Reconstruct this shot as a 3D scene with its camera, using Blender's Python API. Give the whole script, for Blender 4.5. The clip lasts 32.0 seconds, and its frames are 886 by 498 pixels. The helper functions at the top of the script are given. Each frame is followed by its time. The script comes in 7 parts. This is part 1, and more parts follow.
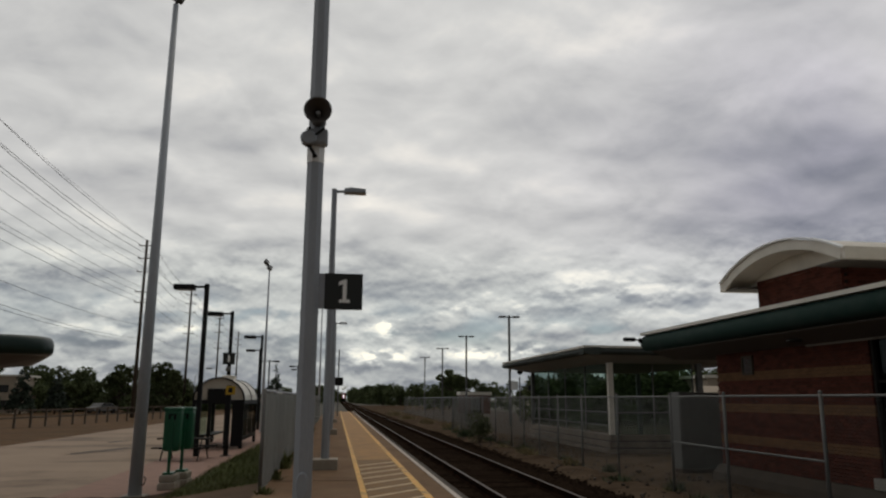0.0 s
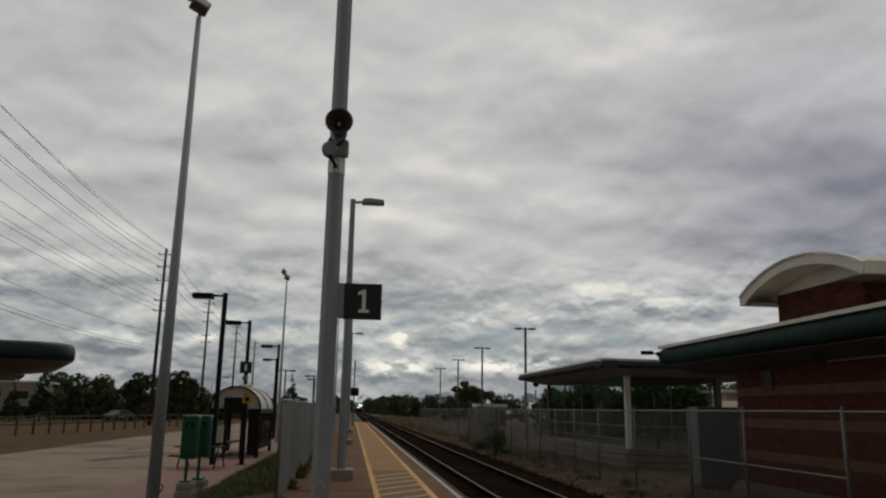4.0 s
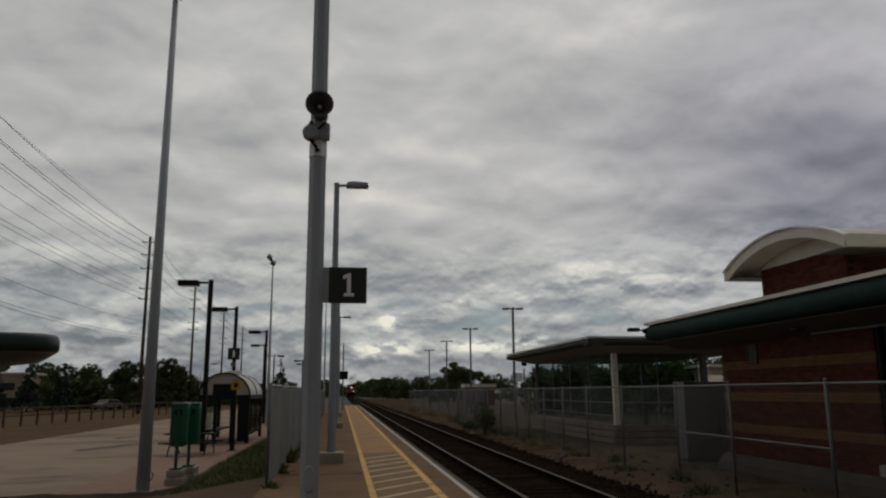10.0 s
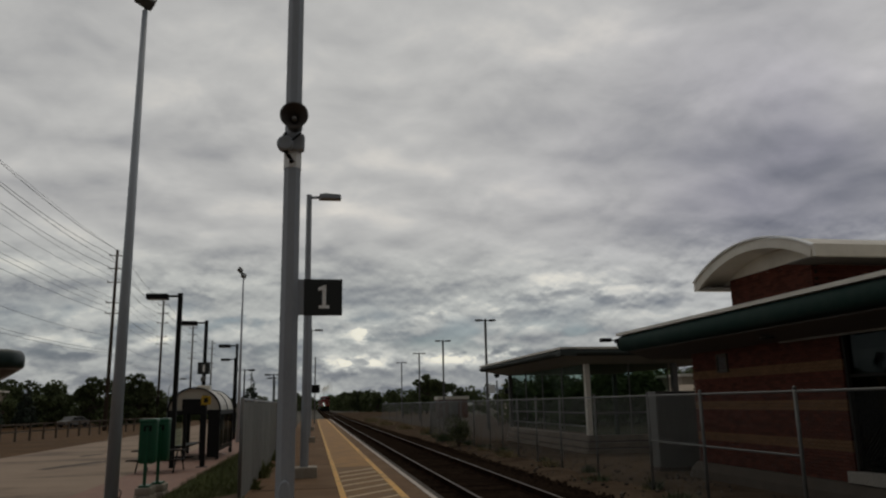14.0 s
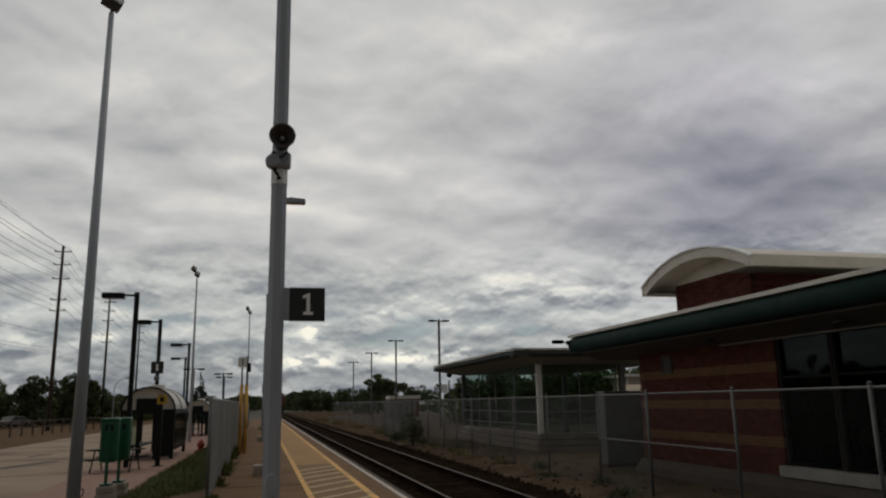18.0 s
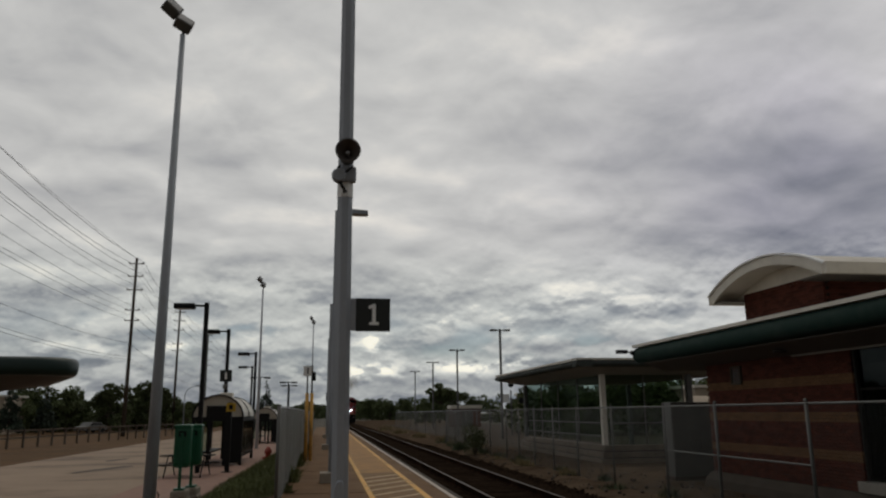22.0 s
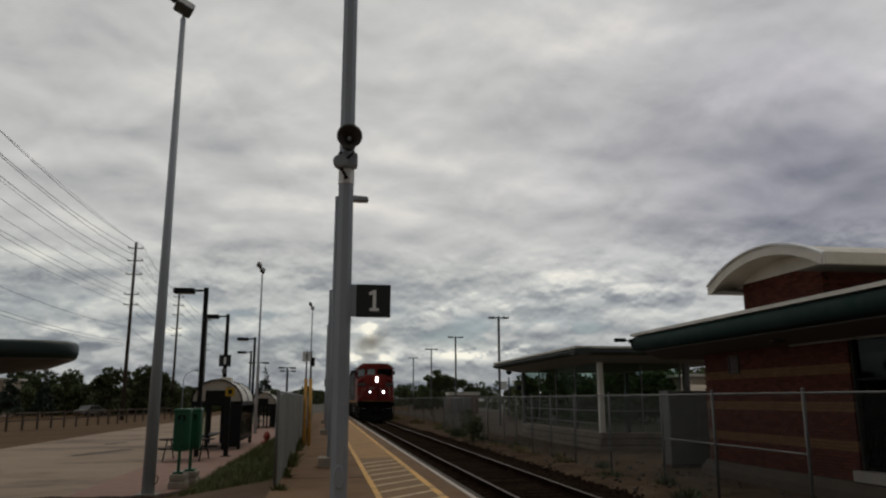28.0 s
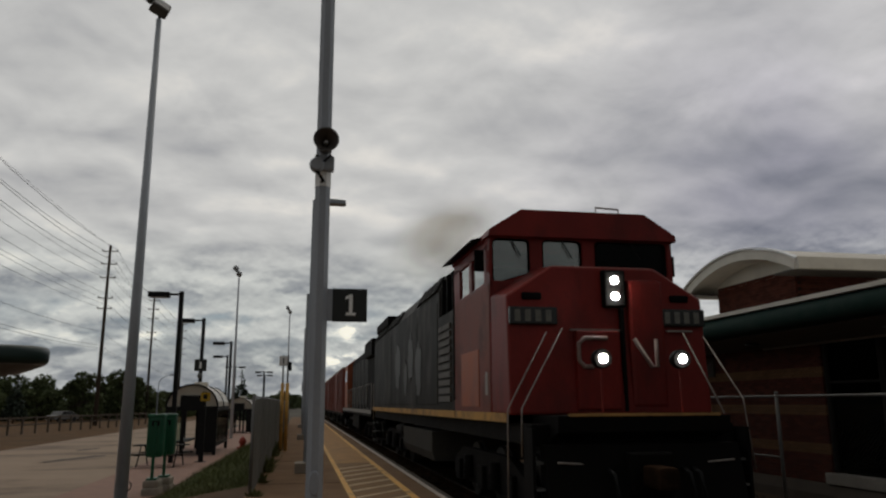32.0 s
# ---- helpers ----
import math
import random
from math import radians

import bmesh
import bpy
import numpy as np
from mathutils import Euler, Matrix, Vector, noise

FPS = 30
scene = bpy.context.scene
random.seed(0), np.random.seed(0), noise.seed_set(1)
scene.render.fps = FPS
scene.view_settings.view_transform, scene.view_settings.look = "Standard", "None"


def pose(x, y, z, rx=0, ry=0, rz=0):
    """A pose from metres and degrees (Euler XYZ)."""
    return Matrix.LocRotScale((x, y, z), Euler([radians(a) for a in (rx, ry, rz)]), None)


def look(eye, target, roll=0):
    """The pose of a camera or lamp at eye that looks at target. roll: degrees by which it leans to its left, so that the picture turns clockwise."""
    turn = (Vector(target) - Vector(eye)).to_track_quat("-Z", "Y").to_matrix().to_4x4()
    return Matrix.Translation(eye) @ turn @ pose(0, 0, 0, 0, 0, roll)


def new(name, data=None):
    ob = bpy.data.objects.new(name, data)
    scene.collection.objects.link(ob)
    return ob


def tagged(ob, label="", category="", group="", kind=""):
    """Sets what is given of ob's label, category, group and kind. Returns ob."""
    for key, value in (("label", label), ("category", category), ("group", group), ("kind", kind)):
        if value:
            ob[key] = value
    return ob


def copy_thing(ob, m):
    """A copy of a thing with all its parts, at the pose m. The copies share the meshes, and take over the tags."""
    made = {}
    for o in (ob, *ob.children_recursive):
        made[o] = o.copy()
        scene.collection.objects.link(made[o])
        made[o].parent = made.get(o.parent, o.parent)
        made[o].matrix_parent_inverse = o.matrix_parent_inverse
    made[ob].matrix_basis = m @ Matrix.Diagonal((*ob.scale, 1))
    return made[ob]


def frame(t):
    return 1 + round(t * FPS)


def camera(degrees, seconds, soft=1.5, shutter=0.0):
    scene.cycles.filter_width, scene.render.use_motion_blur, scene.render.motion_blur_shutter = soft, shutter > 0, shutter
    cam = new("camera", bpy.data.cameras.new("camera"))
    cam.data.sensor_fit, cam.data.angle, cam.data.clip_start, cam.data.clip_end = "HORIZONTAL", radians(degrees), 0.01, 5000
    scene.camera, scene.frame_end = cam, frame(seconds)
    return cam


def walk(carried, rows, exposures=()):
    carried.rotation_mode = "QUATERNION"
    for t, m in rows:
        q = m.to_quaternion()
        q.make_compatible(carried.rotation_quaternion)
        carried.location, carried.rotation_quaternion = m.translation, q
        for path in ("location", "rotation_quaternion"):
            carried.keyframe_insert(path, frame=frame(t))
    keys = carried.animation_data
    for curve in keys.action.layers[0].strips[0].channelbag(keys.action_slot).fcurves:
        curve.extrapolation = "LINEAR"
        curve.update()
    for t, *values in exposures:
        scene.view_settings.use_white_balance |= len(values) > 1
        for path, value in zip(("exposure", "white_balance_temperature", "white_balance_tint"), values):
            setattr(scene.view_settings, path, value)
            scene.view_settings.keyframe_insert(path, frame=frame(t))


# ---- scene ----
cam = camera(62.0, 32.0, soft=2.25)
PATH = [
    (0, (-3.98, 0.616, 1.839), (-3.707, 2.557, 2.237), 0.3),
    (0.5, (-3.977, 0.613, 1.84), (-3.722, 2.553, 2.254), -0.2),
    (1, (-3.985, 0.618, 1.835), (-3.74, 2.558, 2.252), -0.5),
    (1.5, (-3.983, 0.627, 1.837), (-3.734, 2.568, 2.245), -0.5),
    (2, (-3.986, 0.628, 1.835), (-3.751, 2.573, 2.239), -0.4),
    (2.5, (-3.992, 0.63, 1.835), (-3.774, 2.575, 2.245), -0.2),
    (3, (-3.999, 0.618, 1.841), (-3.781, 2.562, 2.261), 0.0),
    (3.5, (-4.009, 0.596, 1.836), (-3.785, 2.534, 2.277), 0.8),
    (5.5, (-4.007, 0.612, 1.83), (-3.772, 2.567, 2.179), 1.4),
    (6, (-3.99, 0.615, 1.834), (-3.671, 2.553, 2.211), -0.1),
    (6.5, (-3.997, 0.624, 1.835), (-3.711, 2.577, 2.162), -0.0),
    (7, (-3.983, 0.645, 1.838), (-3.67, 2.587, 2.2), -0.0),
    (7.5, (-3.978, 0.631, 1.838), (-3.677, 2.571, 2.221), -0.1),
    (8, (-3.977, 0.621, 1.838), (-3.678, 2.561, 2.224), -0.3),
    (8.5, (-3.975, 0.617, 1.837), (-3.675, 2.559, 2.21), -0.5),
    (9, (-3.977, 0.625, 1.836), (-3.694, 2.57, 2.203), -0.2),
    (9.5, (-3.984, 0.625, 1.833), (-3.72, 2.572, 2.208), -0.0),
    (10, (-3.988, 0.614, 1.835), (-3.722, 2.56, 2.214), -0.4),
    (10.5, (-3.992, 0.619, 1.835), (-3.734, 2.564, 2.222), -0.5),
    (11, (-3.989, 0.618, 1.832), (-3.729, 2.565, 2.211), -0.6),
    (11.5, (-3.98, 0.617, 1.831), (-3.723, 2.563, 2.211), -0.7),
    (12, (-3.988, 0.619, 1.829), (-3.728, 2.567, 2.201), -0.7),
    (12.5, (-3.986, 0.625, 1.829), (-3.711, 2.57, 2.208), -0.7),
    (13, (-3.989, 0.624, 1.825), (-3.706, 2.567, 2.202), -0.6),
    (13.5, (-4.006, 0.621, 1.831), (-3.709, 2.56, 2.221), -0.8),
    (14, (-4.025, 0.63, 1.83), (-3.684, 2.558, 2.24), -1.1),
    (14.5, (-4.06, 0.635, 1.828), (-3.671, 2.549, 2.257), -1.4),
    (15, (-4.066, 0.581, 1.829), (-3.704, 2.492, 2.294), -0.8),
    (15.5, (-4.065, 0.47, 1.838), (-3.626, 2.383, 2.225), -1.1),
    (17.5, (-4.285, 0.032, 1.828), (-3.794, 1.932, 2.216), -1.5),
    (18, (-4.38, 0.017, 1.83), (-3.912, 1.918, 2.236), -1.1),
    (18.5, (-4.448, 0.011, 1.829), (-3.992, 1.915, 2.238), -1.5),
    (19, (-4.438, -0.013, 1.828), (-4.019, 1.898, 2.245), -0.3),
    (19.5, (-4.426, -0.022, 1.827), (-4.04, 1.896, 2.24), -0.7),
    (20, (-4.418, -0.019, 1.833), (-4.039, 1.9, 2.251), -1.0),
    (20.5, (-4.413, -0.018, 1.83), (-4.053, 1.904, 2.25), -1.1),
    (21, (-4.413, -0.018, 1.827), (-4.063, 1.907, 2.242), -0.9),
    (21.5, (-4.422, -0.047, 1.835), (-4.099, 1.88, 2.261), -0.8),
    (22, (-4.428, -0.057, 1.829), (-4.12, 1.871, 2.262), -0.6),
    (22.5, (-4.435, -0.077, 1.829), (-4.122, 1.849, 2.268), -0.6),
    (23, (-4.444, -0.079, 1.83), (-4.137, 1.852, 2.252), -0.7),
    (23.5, (-4.447, -0.079, 1.827), (-4.13, 1.85, 2.249), -0.7),
    (24, (-4.443, -0.071, 1.822), (-4.112, 1.86, 2.224), -0.7),
    (24.5, (-4.441, -0.057, 1.827), (-4.107, 1.872, 2.234), -0.6),
    (25, (-4.431, -0.044, 1.828), (-4.106, 1.888, 2.232), -0.5),
    (25.5, (-4.425, -0.048, 1.823), (-4.106, 1.886, 2.221), -0.7),
    (27.5, (-4.446, -0.06, 1.822), (-4.119, 1.871, 2.228), -0.2),
    (28, (-4.445, -0.063, 1.824), (-4.134, 1.872, 2.223), -0.1),
    (28.5, (-4.433, -0.054, 1.825), (-4.106, 1.878, 2.226), -0.1),
    (29, (-4.424, -0.056, 1.82), (-4.103, 1.88, 2.203), -0.1),
    (29.5, (-4.423, -0.05, 1.822), (-4.102, 1.886, 2.212), -0.1),
    (30, (-4.415, -0.038, 1.823), (-4.093, 1.897, 2.215), -0.1),
    (30.5, (-4.421, -0.038, 1.823), (-4.098, 1.895, 2.221), -0.3),
    (31, (-4.425, -0.037, 1.832), (-4.083, 1.892, 2.234), -0.3),
    (31.5, (-4.424, -0.045, 1.826), (-4.068, 1.88, 2.239), -0.3),
    (32, (-4.426, -0.046, 1.832), (-4.058, 1.877, 2.241), -0.3),
]
walk(cam, [(t, look(eye, target, roll)) for t, eye, target, roll in PATH],
     [(0.0, -0.02), (0.7, -0.15), (3.5, -0.2), (5.5, -0.4), (13.0, -0.42), (15.5, -0.34), (17.5, -0.2), (32.0, -0.2)])

# ---- light ----
world = bpy.data.worlds.new("overcast_sky")
scene.world = world
world.use_nodes = True
SUN_EL, SUN_AZ = 62.0, 15.0
SKY, BACK_DIM = 1.33, 0.33


def sky():
    nt = world.node_tree
    nt.nodes.clear()
    n = lambda kind, **kw: _node(nt, kind, **kw)
    L = nt.links.new
    out = n("ShaderNodeOutputWorld")
    bg = n("ShaderNodeBackground")
    L(bg.outputs[0], out.inputs[0])
    nish = n("ShaderNodeTexSky")
    nish.sky_type, nish.sun_disc = "NISHITA", False
    nish.sun_elevation, nish.sun_rotation = radians(SUN_EL), radians(SUN_AZ)
    blue = n("ShaderNodeVectorMath", operation="SCALE")
    L(nish.outputs[0], blue.inputs[0])
    blue.inputs["Scale"].default_value = 0.055
    tc = n("ShaderNodeTexCoord")
    sep = n("ShaderNodeSeparateXYZ")
    L(tc.outputs["Generated"], sep.inputs[0])

    def m(op, a, b=None, clamp=False):
        k = n("ShaderNodeMath", operation=op, use_clamp=clamp)
        for i, v in enumerate((a, b)):
            if v is None:
                continue
            if isinstance(v, (int, float)):
                k.inputs[i].default_value = v
            else:
                L(v, k.inputs[i])
        return k.outputs[0]

    x, y, z = sep.outputs
    above = m("MAXIMUM", z, 0.0)

    def fbm(vec, scale, detail, rough, off, distort=0.0):
        mp = n("ShaderNodeMapping")
        mp.inputs["Location"].default_value = off
        mp.inputs["Scale"].default_value = scale
        L(vec, mp.inputs[0])
        t = n("ShaderNodeTexNoise")
        t.inputs["Scale"].default_value = 1.0
        t.inputs["Detail"].default_value = detail
        t.inputs["Roughness"].default_value = rough
        t.inputs["Distortion"].default_value = distort
        L(mp.outputs[0], t.inputs[0])
        return t.outputs[0]

    def deck(up):
        """A level layer of cloud, thinner in the picture the farther off it lies; 'up' looks a little higher."""
        h = m("ADD", above, 0.27 + up)
        uv = n("ShaderNodeCombineXYZ")
        L(m("DIVIDE", x, h), uv.inputs[0]), L(m("DIVIDE", y, h), uv.inputs[1])
        a = fbm(uv.outputs[0], (1.5, 1.5, 1.0), 3, 0.45, (3.1, 1.7, 0.3), 0.0)
        b = fbm(uv.outputs[0], (4.2, 4.6, 1.0), 6, 0.5, (0.4, 5.2, 2.0), 0.25)
        return a, b, m("ADD", m("MULTIPLY", a, 0.6), m("MULTIPLY", b, 0.4))

    big, mid, thick_here = deck(0.0)
    relief = m("SUBTRACT", thick_here, deck(0.02)[2])
    # heaped clouds low over the horizon: lit heads, grey bases
    band = n("ShaderNodeMapRange")
    band.interpolation_type = "SMOOTHSTEP"
    L(z, band.inputs[0])
    for i, q in ((1, 0.13), (2, 0.25), (3, 1.0), (4, 0.0)):
        band.inputs[i].default_value = q

    def heaped(up, k=1.0):
        """Cloud heads on the sphere of the sky, a little wider than high."""
        p = n("ShaderNodeCombineXYZ")
        L(x, p.inputs[0]), L(y, p.inputs[1]), L(m("ADD", z, up), p.inputs[2])
        return fbm(p.outputs[0], (9.5 * k, 9.5 * k, 21.0 * k), 8, 0.55, (2.0, 8.1, 1.0), 0.0)

    heap = heaped(0.0)
    crisp = n("ShaderNodeMapRange")
    crisp.interpolation_type = "SMOOTHSTEP"
    L(heap, crisp.inputs[0])
    for i, q in ((1, 0.47), (2, 0.56), (3, -0.02), (4, 0.034)):
        crisp.inputs[i].default_value = q
    curd = heaped(0.0, 2.6)
    curl = m("ADD", m("MULTIPLY", m("SUBTRACT", curd, 0.5), 0.06), m("MULTIPLY", m("SUBTRACT", curd, heaped(0.005, 2.6)), 0.2))
    lump = m("ADD", m("ADD", crisp.outputs[0], curl), m("MULTIPLY", m("SUBTRACT", heap, heaped(0.012)), 0.34))
    even = m("SUBTRACT", 1.0, m("MULTIPLY", band.outputs[0], 0.6))
    uneven = m("ADD", m("MULTIPLY", m("SUBTRACT", thick_here, 0.5), 0.35), m("MULTIPLY", relief, 0.42))
    d = m("ADD", m("MULTIPLY", uneven, even), 0.498)
    d = m("ADD", d, m("MULTIPLY", m("ADD", lump, -0.042), band.outputs[0]))
    ahead = m("GREATER_THAN", y, 0.02)
    az = m("DIVIDE", x, m("MAXIMUM", y, 0.05))

    def mass(a0, z0, sa, sz, grain=None, depth=1.6):
        """A soft cloud mass or gap at a bearing (as a tangent) and height, ragged at its edge."""
        if grain is None:
            body = m("MAXIMUM", m("ADD", 1.0, m("MULTIPLY", m("SUBTRACT", mid, 0.5), depth)), 0.0)
        else:
            edge = n("ShaderNodeMapRange")
            edge.interpolation_type = "SMOOTHSTEP"
            L(grain, edge.inputs[0])
            for i, q in ((1, 0.43), (2, 0.57), (3, 0.0), (4, depth)):
                edge.inputs[i].default_value = q
            body = edge.outputs[0]
        p = m("POWER", m("DIVIDE", m("SUBTRACT", az, a0), sa), 2.0)
        q = m("POWER", m("DIVIDE", m("SUBTRACT", z, z0), sz), 2.0)
        g = m("POWER", 2.718, m("MULTIPLY", m("ADD", p, q), -1.0))
        return m("MULTIPLY", m("MULTIPLY", g, body), ahead)

    # broad banks and thin places of the deck
    for a0, z0, sa, sz, k in ((0.78, 0.245, 0.28, 0.075, -0.11), (0.60, 0.31, 0.22, 0.04, -0.05), (0.284, 0.362, 0.16, 0.026, -0.05), (0.78, 0.40, 0.2, 0.06, -0.03),
                              (0.43, 0.46, 0.10, 0.05, 0.045), (0.92, 0.40, 0.08, 0.06, 0.05), (0.365, 0.262, 0.12, 0.02, 0.045), (0.0, 0.44, 0.4, 0.06, 0.034), (-0.16, 0.37, 0.12, 0.025, 0.03), (0.62, 0.36, 0.1, 0.03, 0.025),
                              (-0.06, 0.31, 0.07, 0.011, 0.045), (0.1, 0.265, 0.35, 0.03, 0.022), (0.38, 0.165, 0.16, 0.028, 0.04), (-0.36, 0.26, 0.10, 0.02, -0.035),
                              (0.30, 0.085, 0.07, 0.009, -0.09), (0.41, 0.086, 0.09, 0.011, -0.09), (0.16, 0.087, 0.05, 0.008, -0.07), (0.1, 0.03, 0.8, 0.035, -0.08)):
        d = m("ADD", d, m("MULTIPLY", mass(a0, z0, sa, sz), k))
    # heads and bases of the heaped clouds
    for a0, z0, sa, sz, k in ((0.33, 0.14, 0.10, 0.02, 0.04), (0.44, 0.14, 0.08, 0.018, 0.035), (0.066, 0.093, 0.026, 0.015, 0.15), (0.058, 0.054, 0.05, 0.012, 0.14),
                              (0.19, 0.059, 0.055, 0.011, 0.13), (0.265, 0.066, 0.035, 0.008, 0.10), (0.17, 0.118, 0.03, 0.012, 0.07), (0.261, 0.115, 0.02, 0.009, 0.06), (0.296, 0.107, 0.02, 0.007, 0.05), (-0.31, 0.078, 0.07, 0.012, 0.06),
                              (-0.19, 0.085, 0.022, 0.013, 0.075), (-0.03, 0.052, 0.07, 0.013, 0.05), (-0.14, 0.132, 0.12, 0.010, -0.03)):
        d = m("ADD", d, m("MULTIPLY", mass(a0, z0, sa, sz, curd, 1.7), k))
    ramp = n("ShaderNodeValToRGB")
    L(d, ramp.inputs[0])
    e = ramp.color_ramp.elements
    e[0].position, e[0].color = 0.33, (0.150, 0.160, 0.185, 1)
    e[1].position, e[1].color = 0.68, (0.88, 0.82, 0.71, 1)
    for p, c in ((0.40, (0.27, 0.275, 0.29, 1)), (0.47, (0.405, 0.405, 0.402, 1)), (0.53, (0.50, 0.497, 0.485, 1)), (0.60, (0.66, 0.635, 0.59, 1))):
        k = e.new(p)
        k.color = c
    # thinner cloud with blue gaps low over the horizon
    gap = n("ShaderNodeMapRange")
    L(heap, gap.inputs[0])
    for i, q in ((1, 0.55), (2, 0.42), (3, 0.0), (4, 1.0)):
        gap.inputs[i].default_value = q
    gaps = m("ADD", m("ADD", mass(-0.12, 0.113, 0.16, 0.012), m("MULTIPLY", mass(0.36, 0.084, 0.2, 0.016), 1.2)), m("MULTIPLY", mass(0.1, 0.09, 0.8, 0.04), 0.4))
    hole = m("MULTIPLY", m("MULTIPLY", gaps, gap.outputs[0], True), 0.5, True)
    mix = n("ShaderNodeMix", data_type="RGBA")
    L(hole, mix.inputs[0])
    L(ramp.outputs[0], mix.inputs[6])
    L(blue.outputs[0], mix.inputs[7])
    # added dimming of the unseen sky overhead and behind, to light the scene less
    back = n("ShaderNodeMapRange")
    L(y, back.inputs[0])
    for i, q in ((1, -0.4), (2, 0.55), (3, BACK_DIM), (4, 1.0)):
        back.inputs[i].default_value = q
    dimmed = n("ShaderNodeVectorMath", operation="SCALE")
    tone = n("ShaderNodeMix", data_type="RGBA")
    L(m("MULTIPLY", mass(0.75, 0.28, 0.35, 0.2), 0.6, True), tone.inputs[0])
    L(mix.outputs[2], tone.inputs[6])
    cool = n("ShaderNodeVectorMath", operation="MULTIPLY")
    L(mix.outputs[2], cool.inputs[0])
    cool.inputs[1].default_value = (0.98, 0.95, 1.08)
    L(cool.outputs[0], tone.inputs[7])
    haze = n("ShaderNodeMix", data_type="RGBA")
    L(m("MULTIPLY", band.outputs[0], 0.7), haze.inputs[0])
    L(tone.outputs[2], haze.inputs[6])
    grn = n("ShaderNodeVectorMath", operation="MULTIPLY")
    L(tone.outputs[2], grn.inputs[0])
    grn.inputs[1].default_value = (0.955, 1.0, 0.975)
    L(grn.outputs[0], haze.inputs[7])
    L(haze.outputs[2], dimmed.inputs[0])
    L(back.outputs[0], dimmed.inputs["Scale"])
    L(dimmed.outputs[0], bg.inputs[0])
    bg.inputs[1].default_value = SKY


def _node(nt, kind, **kw):
    k = nt.nodes.new(kind)
    for a, b in kw.items():
        if a == "operation":
            k.operation = b
        elif a == "use_clamp":
            k.use_clamp = b
        elif a == "data_type":
            k.data_type = b
    return k


sky()
sun = new("sun", bpy.data.lights.new("sun", "SUN"))
sun.data.energy, sun.data.angle, sun.data.color = 0.33, radians(40), (1.0, 0.84, 0.64)
sun.matrix_world = pose(0, 0, 50, 90 - SUN_EL, 0, 180 - SUN_AZ)


